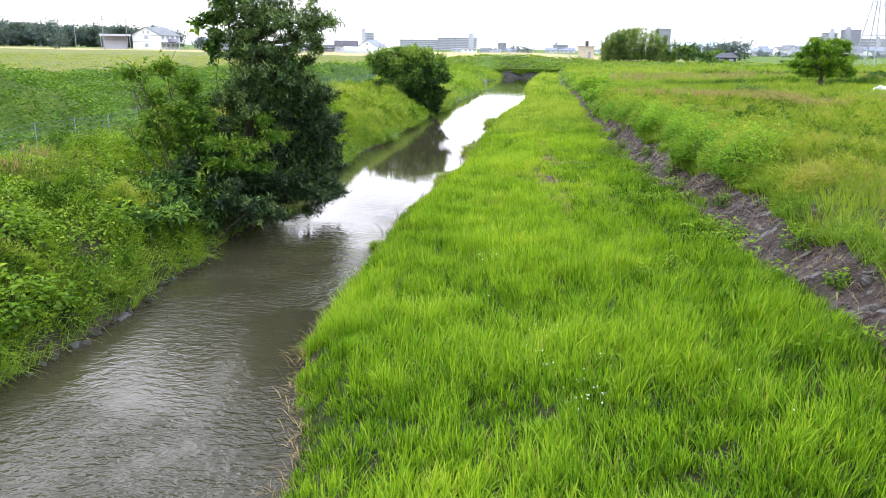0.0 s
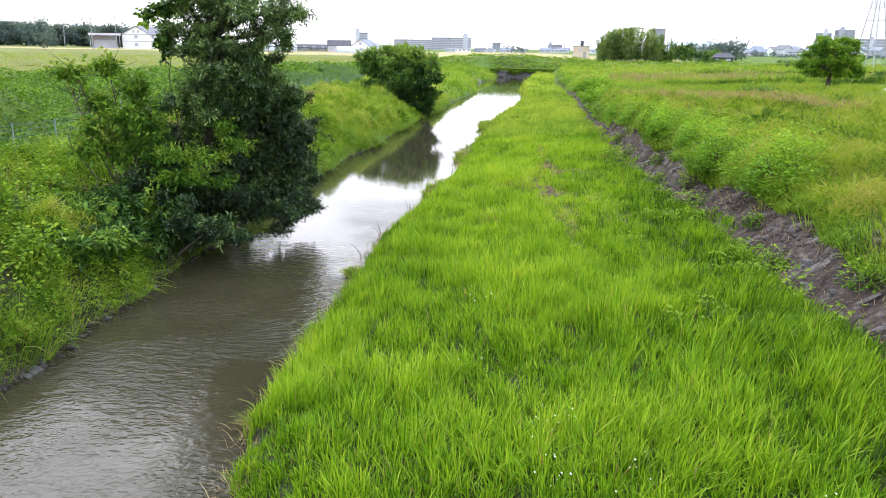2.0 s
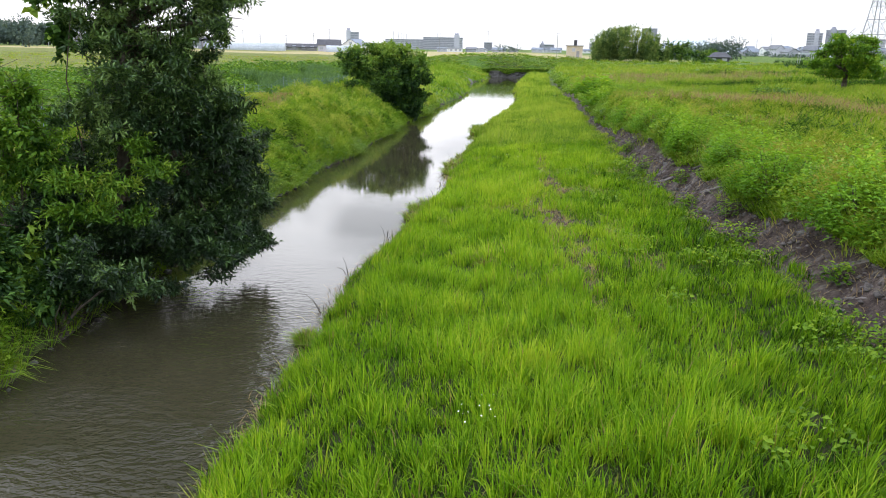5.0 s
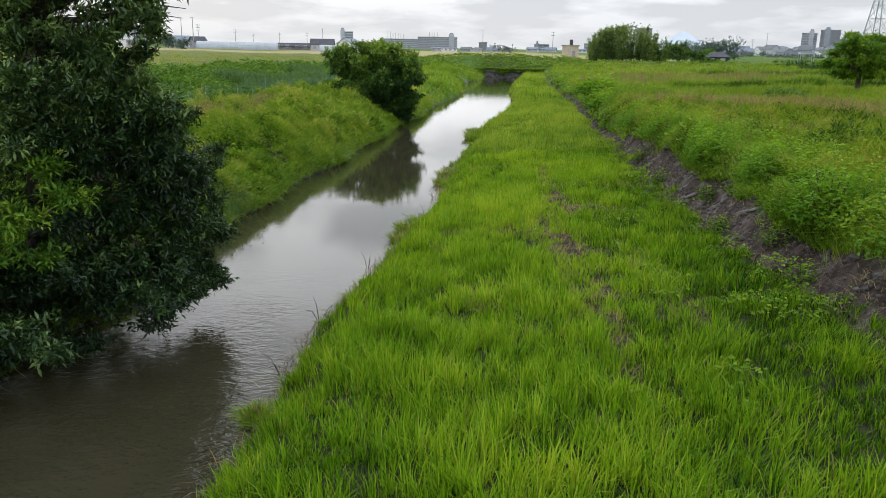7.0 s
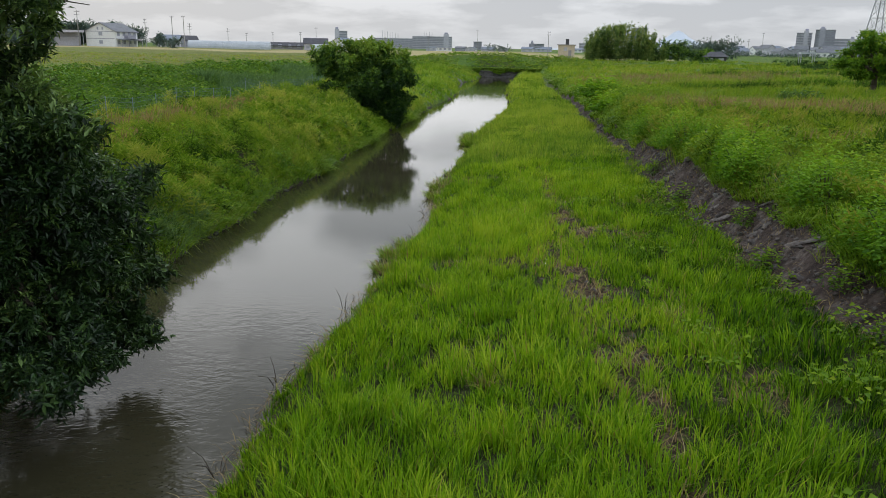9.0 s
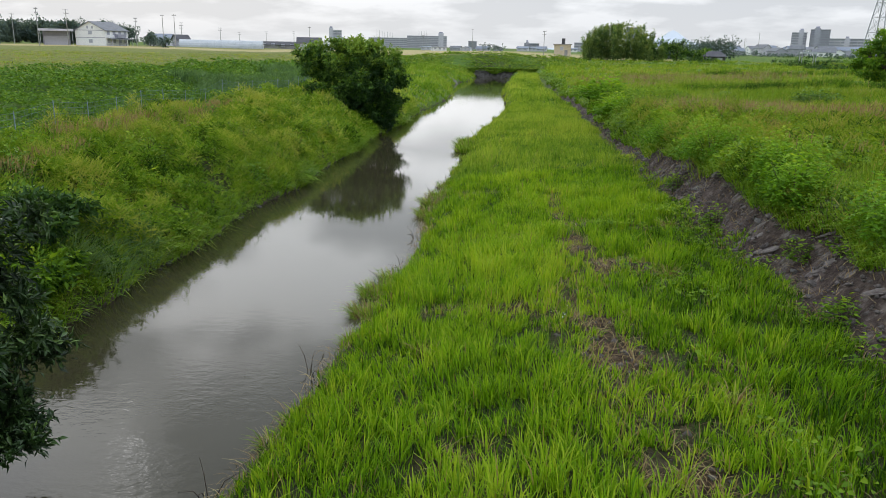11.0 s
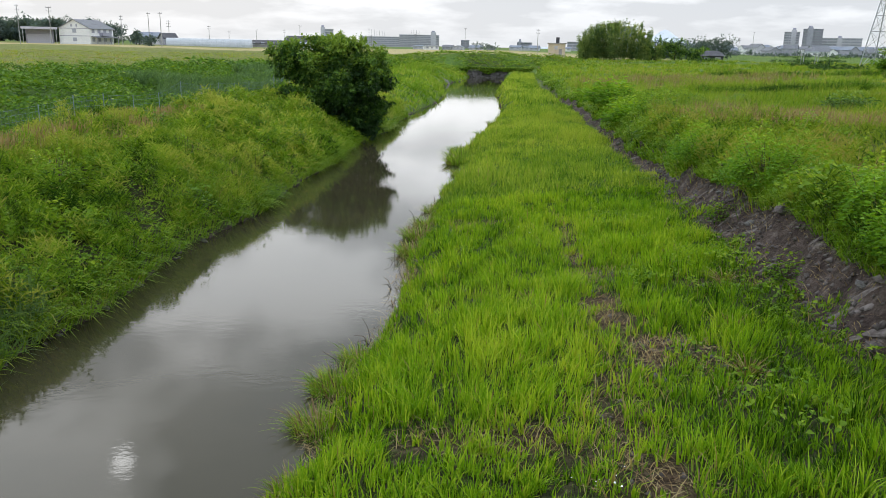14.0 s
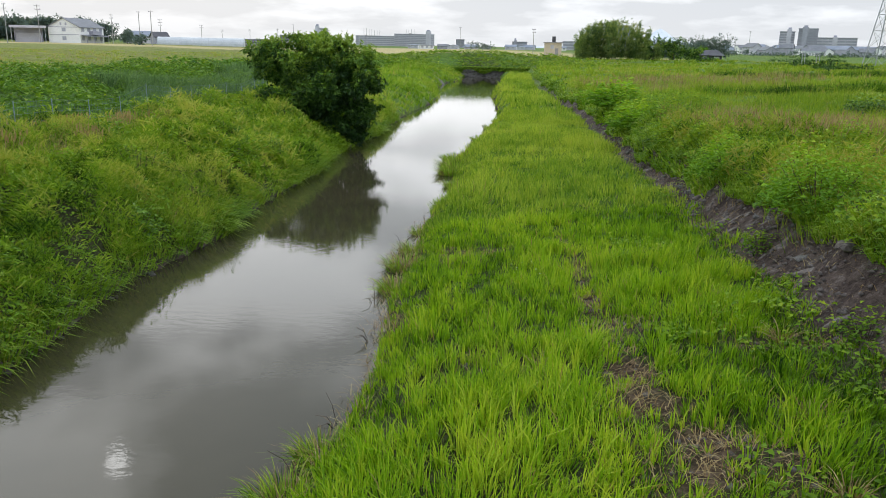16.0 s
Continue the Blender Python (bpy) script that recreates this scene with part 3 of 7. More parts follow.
def build_water():
    Y = np.concatenate([np.arange(-80, 0, 4.0), np.arange(0, 60, 0.8), np.arange(60, 152, 2.0)])
    W = np.linspace(0, 1, 12)
    xl, xr = shore_l(Y) - 0.8, shore_r(Y) + 1.0
    x = xl[:, None] * (1 - W) + xr[:, None] * W
    V = np.stack([x, np.repeat(Y[:, None], 12, 1), np.zeros_like(x)], 2).reshape(-1, 3)
    i = (np.arange(len(Y) - 1)[:, None] * 12 + np.arange(11)[None, :]).ravel()
    F = np.stack([i, i + 1, i + 13, i + 12], 1)
    return tagged(link_mesh("water", V, [F], WATER, None, True), "murky olive stream water reflecting the cloudy sky", "water", "", "structure")


build_ground()
build_water()

# ---- grasses ----


def scatter(x0, x1, y0, y1, density):
    n = int(abs(x1 - x0) * (y1 - y0) * density)
    return RNG.uniform(x0, x1, n), RNG.uniform(y0, y1, n)


def meadow(y0, y1, tufts, per, h, w, segs):
    """Tufted waterside grass between the shore and the eroded bank."""
    x, y = scatter(-3.2, 22, y0, y1, tufts)
    keep = (x > shore_r(y) - 0.05) & (x < toe(y) + 0.02 + 0.18 * step(28, 32, y) * (1 - step(43, 50, y)) + 0.22 * step(0.2, 0.7, vnoise(x, y, 0.6, 58))) & (RNG.random(len(x)) > bare(x, y) * 0.93)
    x, y = x[keep], y[keep]
    n = len(x)
    lush = vnoise(x, y, 0.45, 51)
    lean_t = np.stack([0.12 * vnoise(x, y, 0.7, 52), -0.10 + 0.14 * vnoise(x, y, 0.6, 53)], 1)
    size = (0.8 + 0.20 * lush + 0.36 * vnoise(x, y, 1.7, 54)) * RNG.uniform(0.75, 1.25, n) * (1 - 0.45 * bare(x, y))
    size *= 0.75 + 0.25 * step(0.0, 1.0, x - shore_r(y))
    size *= 1 + step(38, 55, y) * (0.40 * vnoise(x, y, 0.30, 56) + 0.40 * vnoise(x, y, 0.75, 57))
    # Low tufts are toned darker too, so gaps between clumps look shaded.
    tone_t = 0.52 + 0.16 * lush + 0.13 * vnoise(x, y, 1.7, 54) + 0.12 * vnoise(x, y, 2.3, 55) + RNG.normal(0, 0.12, n)
    tone_t = tone_t + 0.22 * bare(x, y) + 0.06 * step(20, 30, y) + step(40, 60, y) * (0.05 + 0.20 * vnoise(x, y, 0.22, 59) + 0.15 * vnoise(x, y, 0.6, 60))
    size = size * (1 - 0.45 * step(-0.9, 0.1, x - toe(y)))
    # Grass deepens towards the bank's toe: darker weeds there, plus shade toned in.
    tone_t = tone_t - (0.12 + 0.12 * step(18, 24, y)) * step(-3.2, -0.4, x - toe(y)) * (1 - step(32, 42, y))
    tone_t = tone_t - 0.12 * step(8, 11, y) * (1 - step(14, 19, y)) * step(1.5, 4.0, x)
    k = np.repeat(np.arange(n), per)
    m = len(k)
    ang = RNG.uniform(0, 2 * np.pi, m)
    rad = np.abs(RNG.normal(0, 0.065, m)) * (1.8 if segs == 1 else 1.0)
    px, py = x[k] + rad * np.cos(ang), y[k] + rad * np.sin(ang)
    P = np.stack([px, py, land(px, py) - 0.02], 1)
    H = h * size[k] * RNG.uniform(0.55, 1.15, m)
    out = 0.05 + 0.80 * RNG.random(m) ** 1.4
    lean = np.stack([np.cos(ang) * out, np.sin(ang) * out], 1) + lean_t[k]
    W = w * RNG.uniform(0.7, 1.3, m)
    az = ang + np.pi / 2 + RNG.normal(0, 0.6, m)
    tone = np.clip(tone_t[k] + RNG.normal(0, 0.19, m), 0.0, 0.93)
    tone = np.where(RNG.random(m) < 0.012 + 0.16 * bare(px, py), 1.0, tone)
    return blades(P, H, W, az, lean, tone, segs)


MEADOW_SETS = [meadow(-7, 3.5, 20, 8, 0.48, 0.026, 1), meadow(3.5, 14, 58, 18, 0.40, 0.0130, 3), meadow(14, 22, 54, 16, 0.42, 0.0135, 2), meadow(22, 43, 42, 16, 0.37, 0.0160, 2)]
FAR_MEADOW = [meadow(43, 72, 28, 10, 0.42, 0.034, 1), meadow(72, 141, 7, 8, 0.52, 0.08, 1)]


def undergrowth():
    """Short blades that close the sward under the tufts, toned dark for the shade between them."""
    x, y = scatter(-3, 10.5, 3.5, 60, 190)
    keep = (x > shore_r(y) + 0.05) & (x < toe(y) + 0.05) & (RNG.random(len(x)) > bare(x, y) * 1.1)
    x, y = x[keep], y[keep]
    m = len(x)
    ang = RNG.uniform(0, 6.28, m)
    out = RNG.uniform(0.2, 1.1, m)
    return blades(np.stack([x, y, land(x, y) - 0.01], 1), RNG.uniform(0.10, 0.24, m), RNG.uniform(0.010, 0.018, m), ang + 1.57, np.stack([np.cos(ang) * out, np.sin(ang) * out], 1), np.clip(RNG.normal(0.18, 0.12, m), 0, 0.5), 1)


MEADOW_SETS.append(undergrowth())
stuff("far_meadow_grass", FAR_MEADOW, FARGRASS, "paler uneven grass of the meadow further upstream", "grass")
stuff("meadow_grass", MEADOW_SETS, GRASS, "bright yellow-green tufted waterside grass with thin bare gaps", "grass")


def turf(x, y, h, w, segs, tone0, spread, seed, per=6, wind=(0.1, -0.05), droop=0.0, dry=0.02):
    n = len(x)
    lush = vnoise(x, y, 0.5, seed)
    size = (0.85 + 0.28 * lush + 0.2 * vnoise(x, y, 1.5, seed + 1)) * RNG.uniform(0.7, 1.25, n)
    tone_t = tone0 + 0.15 * vnoise(x, y, 0.35, seed + 2) + 0.12 * vnoise(x, y, 0.09, seed + 7) + 0.13 * vnoise(x, y, 1.4, seed + 3) + RNG.normal(0, 0.08, n)
    k = np.repeat(np.arange(n), per)
    m = len(k)
    ang = RNG.uniform(0, 2 * np.pi, m)
    rad = np.abs(RNG.normal(0, spread, m))
    px, py = x[k] + rad * np.cos(ang), y[k] + rad * np.sin(ang)
    P = np.stack([px, py, land(px, py) - 0.03], 1)
    H = h * size[k] * RNG.uniform(0.5, 1.15, m)
    out = RNG.uniform(0.1, 0.8, m) ** 1.2
    lean = np.stack([np.cos(ang) * out + wind[0] + 0.2 * vnoise(px, py, 0.4, seed + 4), np.sin(ang) * out + wind[1]], 1)
    W = w * RNG.uniform(0.7, 1.3, m)
    tone = np.clip(tone_t[k] + RNG.normal(0, 0.16, m), 0, 0.93)
    tone = np.where(RNG.random(m) < dry * (1 + 3 * step(0.3, 0.8, vnoise(px, py, 0.5, seed + 5))), 1.0, tone)
    return blades(P, H, W, RNG.uniform(0, np.pi, m), lean, tone, segs, droop)


def tussocks(x, y, h, w, segs, tone0, r, seed, per, wind=(0.12, -0.05), dry=0.015):
    """Hummocks of grass: many blades from one stool, the outer ones bent right over."""
    n = len(x)
    size = (0.9 + 0.3 * vnoise(x, y, 0.5, seed)) * RNG.uniform(0.6, 1.25, n)
    tone_t = tone0 + 0.15 * vnoise(x, y, 0.35, seed + 2) + 0.10 * vnoise(x, y, 0.09, seed + 7) + RNG.normal(0, 0.13, n)
    lean_t = RNG.normal(0, 0.22, (n, 2)) + np.array(wind)
    k = np.repeat(np.arange(n), per)
    m = len(k)
    ang = RNG.uniform(0, 2 * np.pi, m)
    q = np.sqrt(RNG.random(m))
    rad = r * q * size[k]
    px, py = x[k] + rad * np.cos(ang), y[k] + rad * np.sin(ang)
    P = np.stack([px, py, land(px, py) - 0.03], 1)
    H = h * size[k] * RNG.uniform(0.55, 1.15, m) * (1.1 - 0.25 * q)
    out = 0.12 + 0.95 * q * RNG.random(m) ** 0.7
    lean = np.stack([np.cos(ang) * out, np.sin(ang) * out], 1) + lean_t[k]
    tone = np.clip(tone_t[k] + RNG.normal(0, 0.13, m), 0, 0.94)
    tone = np.where(RNG.random(m) < dry * (1 + 3 * step(0.2, 0.7, vnoise(px, py, 0.5, seed + 5))), 1.0, tone)
    return blades(P, H, w * RNG.uniform(0.7, 1.3, m), RNG.uniform(0, np.pi, m), lean, tone, segs, 0.05)


def tangled(x, y):
    """Where the bank's plants stand close; between them lie dark hollows."""
    return vnoise(x, y, 1.0, 401) + 0.7 * vnoise(x, y, 2.4, 402) > -0.60


def bank_left(y0, y1, density, h, w, segs, per, r):
    x, y = scatter(-16, 12, y0, y1, density)
    xl, xf = shore_l(y), along(FENCE, y)
    keep = (x < xl - 0.02) & (x > xf - 0.6) & tangled(x, y)
    # weeds thin out under the big tree
    keep &= ~(((x + 6.1) / 2.6) ** 2 + ((y - 21.9) / 2.5) ** 2 < RNG.random(len(x)))
    return tussocks(x[keep], y[keep], h, w, segs, 0.58, r, 61, per)


def strap_cover(x, y, height, length, width, seed, tone0, floor_k=0.25):
    """Short arching leaves spread through a lumpy canopy, dense on its top, thin below and toned dark there as if
    shaded.
    """
    n = len(x)
    lump = 0.55 + 0.45 * vnoise(x, y, 0.75, seed) + 0.66 * vnoise(x, y, 1.7, seed + 1) + 0.25 * vnoise(x, y, 4.0, seed + 2)
    lump = np.clip(lump, 0.15, 1.5)
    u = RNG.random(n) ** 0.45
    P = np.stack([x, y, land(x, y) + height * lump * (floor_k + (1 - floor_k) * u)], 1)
    a = RNG.uniform(0, 2 * np.pi, n)
    D = unit(np.stack([np.cos(a), np.sin(a) - 0.15, RNG.uniform(0.0, 2.0, n)], 1))
    U = unit(np.stack([RNG.normal(0, 0.3, n), RNG.normal(-0.1, 0.3, n), np.ones(n)], 1))
    L = length * RNG.uniform(0.55, 1.35, n)
    # Low leaves and hollows get a darker tone, imitating shade inside the canopy.
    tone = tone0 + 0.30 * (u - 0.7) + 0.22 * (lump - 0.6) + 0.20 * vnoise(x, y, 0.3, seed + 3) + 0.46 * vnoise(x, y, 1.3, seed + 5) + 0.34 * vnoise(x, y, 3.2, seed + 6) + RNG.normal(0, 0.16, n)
    tone = np.where(RNG.random(n) < 0.012 + 0.03 * step(0.2, 0.7, vnoise(x, y, 0.4, seed + 4)), 0.97, np.clip(tone, 0, 0.93))
    return leaves(P, D, U, L, width * RNG.uniform(0.7, 1.4, n), tone, 0.3)


def bank_canopy(y0, y1, density, length, width, tone0=0.54):
    x, y = scatter(-14, 1.0, y0, y1, density)
    keep = (x < shore_l(y) - 0.08) & (x > along(FENCE, y) - 0.3) & tangled(x, y)
    keep &= ~(((x + 6.1) / 2.6) ** 2 + ((y - 21.9) / 2.5) ** 2 < RNG.random(len(x)))
    return strap_cover(x[keep], y[keep], 0.60, length, width, 161, tone0)


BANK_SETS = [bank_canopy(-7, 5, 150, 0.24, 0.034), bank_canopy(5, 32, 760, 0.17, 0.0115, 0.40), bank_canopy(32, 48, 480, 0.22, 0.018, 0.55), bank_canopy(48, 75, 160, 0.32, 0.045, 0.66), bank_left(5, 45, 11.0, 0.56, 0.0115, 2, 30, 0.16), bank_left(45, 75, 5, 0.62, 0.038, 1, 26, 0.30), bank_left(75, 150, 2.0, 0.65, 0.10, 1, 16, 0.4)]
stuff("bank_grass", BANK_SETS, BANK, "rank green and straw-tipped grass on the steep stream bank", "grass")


def overhang(y0, y1, density):
    """Long blades that droop from the left shore down to the water."""
    y = RNG.uniform(y0, y1, int((y1 - y0) * density))
    x = shore_l(y) - np.abs(RNG.normal(0.12, 0.22, len(y)))
    k = step(-0.2, 0.5, vnoise(y, y * 0 + 1.0, 0.45, 71)) * (1 - step(18, 19.5, y) * (1 - step(25, 27, y)))
    keep = RNG.random(len(y)) < 0.12 + 0.6 * k * (0.6 + 0.4 * vnoise(y, y * 0 + 9.0, 1.6, 73))
    x, y = x[keep], y[keep]
    m = len(x)
    P = np.stack([x, y, land(x, y)], 1)
    lean = np.stack([RNG.uniform(0.5, 1.25, m), RNG.normal(-0.25, 0.4, m)], 1)
    tone = np.clip(0.5 + RNG.normal(0, 0.16, m) + 0.12 * vnoise(x, y, 0.6, 72), 0, 0.97)
    return blades(P, RNG.uniform(0.28, 0.75, m), RNG.uniform(0.010, 0.018, m) * (1 + y / 45), RNG.uniform(0, np.pi, m), lean, tone, 3, 0.42)


def bank_lip(y0, y1, density, inset=0.85, wide=1.0):
    """Grass hanging over the upper edge of the eroded bank."""
    y = RNG.uniform(y0, y1, int((y1 - y0) * density))
    x = toe(y) + inset + np.abs(RNG.normal(0.0, 0.28, len(y))) + 0.15 * vnoise(y, y * 0, 0.8, 75)
    m = len(x)
    lean = np.stack([RNG.uniform(-1.1, 0.1, m), RNG.normal(-0.25, 0.6, m)], 1)
    tone = np.clip(0.52 + RNG.normal(0, 0.18, m) + 0.15 * vnoise(x, y, 0.5, 76), 0, 0.98)
    return blades(np.stack([x, y, land(x, y)], 1), RNG.uniform(0.22, 0.58, m), RNG.uniform(0.010, 0.018, m) * (1 + y / 60) * wide, RNG.uniform(0, np.pi, m), lean, tone, 2, 0.4)


stuff("overhanging_grass", [overhang(6, 75, 420), bank_lip(8, 62, 320), bank_lip(42, 130, 110, 0.45, 2.2)], BANK, "long pale grass drooping over the water's edge", "grass")


def field_right():
    sets = []
    for x0, x1, y0, y1, dens, h, w, per, segs in ((4, 26, -7, 8, 2.2, 0.7, 0.034, 20, 1), (13, 26, 8, 12, 2.2, 0.7, 0.034, 20, 1), (6, 13, 7, 46, 4.5, 0.70, 0.014, 30, 2), (13, 26, 12, 50, 3.0, 0.66, 0.022, 20, 2), (8, 30, 46, 90, 3.0, 0.62, 0.038, 22, 1), (26, 60, 25, 90, 1.8, 0.6, 0.065, 17, 1), (10, 110, 90, 165, 0.7, 0.6, 0.15, 12, 1)):
        x, y = scatter(x0, x1, y0, y1, dens)
        d = x - toe(y)
        keep = (d > 0.8) & ~((d < 1.2) & (RNG.random(len(x)) < 0.4))
        x, y = x[keep], y[keep]
        sets.append(tussocks(x, y, h, w, segs, 0.56, 0.30 if y0 < 40 else 0.45, 81, per))
    for x0, x1, y0, y1, dens, ln, wd in ((6, 12.5, 8, 34, 420, 0.20, 0.020), (6, 14, 34, 50, 260, 0.24, 0.028), (12.5, 24, 14, 50, 75, 0.26, 0.030)):
        x, y = scatter(x0, x1, y0, y1, dens)
        keep = (x - toe(y) > 0.85) & (vnoise(x, y, 0.3, 165) > -0.45)
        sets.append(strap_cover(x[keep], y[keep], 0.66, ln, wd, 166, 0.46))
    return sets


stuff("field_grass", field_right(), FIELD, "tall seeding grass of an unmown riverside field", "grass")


def dry_field():
    """Thin yellowing grass of the fields behind the vines."""
    x, y = scatter(-95, -5, 25, 150, 1.5)
    keep = x < along(VINE_EDGE, y) - 0.3
    x, y = x[keep], y[keep]
    return [turf(x, y, 0.26, 0.055, 1, 0.66, 0.3, 181, 6, (0.1, 0), 0.0, 0.10)]


stuff("dry_grass", dry_field(), FIELD, "thin yellowing grass of the fallow field", "grass")


def seed_heads():
    """Pale brownish seed stalks above the grass of the field and the bank top."""
    x, y = scatter(7, 60, 12, 100, 2.6)
    d = x - toe(y)
    keep = (d > 1.6) & (vnoise(x, y, 0.13, 91) + 0.4 * vnoise(x, y, 0.5, 92) > 0.3)
    x, y = x[keep], y[keep]
    x2, y2 = scatter(-13, -3, 10, 62, 6.0)
    d2 = (shore_l(y2) - x2) / (shore_l(y2) - along(FENCE, y2))
    k2 = (d2 > 0.55) & (d2 < 1.05) & (vnoise(x2, y2, 0.3, 93) + 0.5 * vnoise(x2, y2, 0.9, 94) > 0.15)
    x, y = np.concatenate([x, x2[k2]]), np.concatenate([y, y2[k2]])
    k = np.repeat(np.arange(len(x)), 5)
    m = len(k)
    px, py = x[k] + RNG.normal(0, 0.12, m), y[k] + RNG.normal(0, 0.12, m)
    P = np.stack([px, py, land(px, py)], 1)
    lean = RNG.normal(0, 0.16, (m, 2)) + np.array([0.1, 0.0])
    return [blades(P, RNG.uniform(0.5, 0.85, m), RNG.uniform(0.005, 0.009, m) * (1 + py / 50), RNG.uniform(0, np.pi, m), lean, RNG.uniform(0, 1, m), 2)]


stuff("seed_stalks", seed_heads(), STRAW, "dry brownish seed stalks standing above the grass", "grass")


def dead_straw():
    """Flattened dead blades in the bare gaps, on the mud bank and along the shore."""
    x, y = scatter(1, 8.6, 18, 42, 190)
    keep = (RNG.random(len(x)) < bare(x, y)) & (x < toe(y))
    x, y = x[keep], y[keep]
    x2, y2 = scatter(5.5, 11, 8, 60, 75)
    d = x2 - toe(y2)
    k2 = (d > -0.1) & (d < 1.5)
    x3 = RNG.uniform(4, 45, 2600)
    y3, x3 = x3, shore_r(x3) + RNG.normal(0.0, 0.12, 2600)
    x, y = np.concatenate([x, x2[k2], x3]), np.concatenate([y, y2[k2], y3])
    m = len(x)
    P = np.stack([x, y, np.maximum(land(x, y), 0.0) + 0.015], 1)
    ang = RNG.uniform(0, 2 * np.pi, m)
    r = RNG.uniform(1.2, 2.6, m)
    lean = np.stack([np.cos(ang) * r, np.sin(ang) * r], 1)
    return [blades(P, RNG.uniform(0.07, 0.18, m), RNG.uniform(0.007, 0.013, m), ang + np.pi / 2, lean, RNG.uniform(0, 1, m) ** 1.5, 2)]


stuff("dead_straw", dead_straw(), STRAW, "flattened dead grass lying on bare soil and mud", "grass")


# ---- leafy ground cover ----


def leaf_cover(x, y, height, length, seed, tone0=0.5):
    n = len(x)
    mound = 0.55 + 0.45 * vnoise(x, y, 0.9, seed) + 0.25 * vnoise(x, y, 2.2, seed + 1)
    P = np.stack([x, y, land(x, y) + height * np.clip(mound, 0.1, 1.4) * RNG.uniform(0.35, 1.0, n) ** 0.6], 1)
    ang = RNG.uniform(0, 2 * np.pi, n)
    D = unit(np.stack([np.cos(ang), np.sin(ang), RNG.uniform(-0.5, 0.35, n)], 1))
    U = unit(np.stack([RNG.normal(0, 0.35, n), RNG.normal(-0.1, 0.35, n), np.ones(n)], 1))
    L = length * RNG.uniform(0.6, 1.3, n)
    tone = np.clip(tone0 + 0.25 * (mound - 0.55) + RNG.normal(0, 0.17, n), 0, 1)
    return leaves(P, D, U, L, L * RNG.uniform(0.6, 0.9, n), tone)


def vines():
    sets = []
    for y0, y1, dens, ln in ((-7, 12, 18, 0.30), (12, 50, 95, 0.145), (50, 85, 60, 0.20), (85, 150, 16, 0.40)):
        x, y = scatter(-38, 2, y0, y1, dens)
        f, e = along(FENCE, y), along(VINE_EDGE, y)
        keep = (x < f - 0.45 + 0.4 * vnoise(x, y, 0.6, 101)) & (x > e + 1.2 * vnoise(x, y, 0.3, 102)) & (RNG.random(len(x)) < 1.25 - np.clip((f - x) / 30, 0, 0.75))
        sets.append(leaf_cover(x[keep], y[keep], 0.75, ln, 103, 0.44))
    return sets


stuff("vine_cover", vines(), KUDZU, "dense low vines with broad leaves covering the slope", "vines")


def reeds():
    """Blue-green reeds in the hollow behind the fence."""
    x, y = scatter(-22, -4, 46, 84, 26)
    f = along(FENCE, y)
    keep = (x < f - 0.6) & (x > f - 6.0) & (vnoise(x, y, 0.16, 301) + 0.4 * vnoise(x, y, 0.6, 302) + 0.9 * step(54, 64, y) > 0.85)
    x, y = x[keep], y[keep]
    k = np.repeat(np.arange(len(x)), 5)
    m = len(k)
    px, py = x[k] + RNG.normal(0, 0.09, m), y[k] + RNG.normal(0, 0.09, m)
    lean = RNG.normal(0, 0.30, (m, 2)) + np.array([0.12, -0.05])
    return [blades(np.stack([px, py, land(px, py)], 1), RNG.uniform(0.7, 1.15, m), RNG.uniform(0.022, 0.04, m), RNG.uniform(0, np.pi, m), lean, np.clip(RNG.normal(0.5, 0.2, m), 0, 1), 2, 0.12)]


stuff("reeds", reeds(), REED, "blue-green reeds standing among the vines", "reeds")


def hanging_vines():
    n = 6000
    x = RNG.uniform(6.5, 24, n)
    drop = RNG.random(n) ** 1.3 * np.clip(0.5 + 0.5 * vnoise(x, x * 0, 0.5, 171) + 0.9 * step(15.5, 19, x) + 0.7 * step(11, 9, x), 0.1, 1.3)
    P = np.stack([x, END_Y + 0.5 * RNG.random(n) - 0.55 - 0.25 * drop, np.maximum(1.65 - drop, 0.1)], 1)
    a = RNG.uniform(0, 6.28, n)
    D = unit(np.stack([np.cos(a), -0.6 + 0.5 * np.sin(a), RNG.uniform(-0.9, 0.1, n)], 1))
    U = unit(np.stack([RNG.normal(0, 0.3, n), RNG.normal(-0.3, 0.3, n), np.ones(n)], 1))
    L = RNG.uniform(0.18, 0.38, n)
    return leaves(P, D, U, L, L * 0.7, np.clip(0.72 + RNG.normal(0, 0.2, n), 0, 1))


def far_end_vines():
    """Vines hanging over the wall at the far bend and along the crest beyond."""
    x, y = scatter(-14, 36, 136, 162, 22)
    keep = (y > END_Y + 0.1 + 0.8 * vnoise(x, y, 0.4, 111)) | (x < along(SHORE_L, y) - 1) | (x > along(TOE, y) + 1)
    keep &= RNG.random(len(x)) < (1 - step(22, 34, x)) * (0.55 + 0.6 * vnoise(x, y, 0.25, 113))
    return [leaf_cover(x[keep], y[keep], 0.7, 0.36, 112, 0.74), hanging_vines()]


stuff("crest_vines", far_end_vines(), KUDZU, "vines hanging over the wall at the stream's bend", "vines")


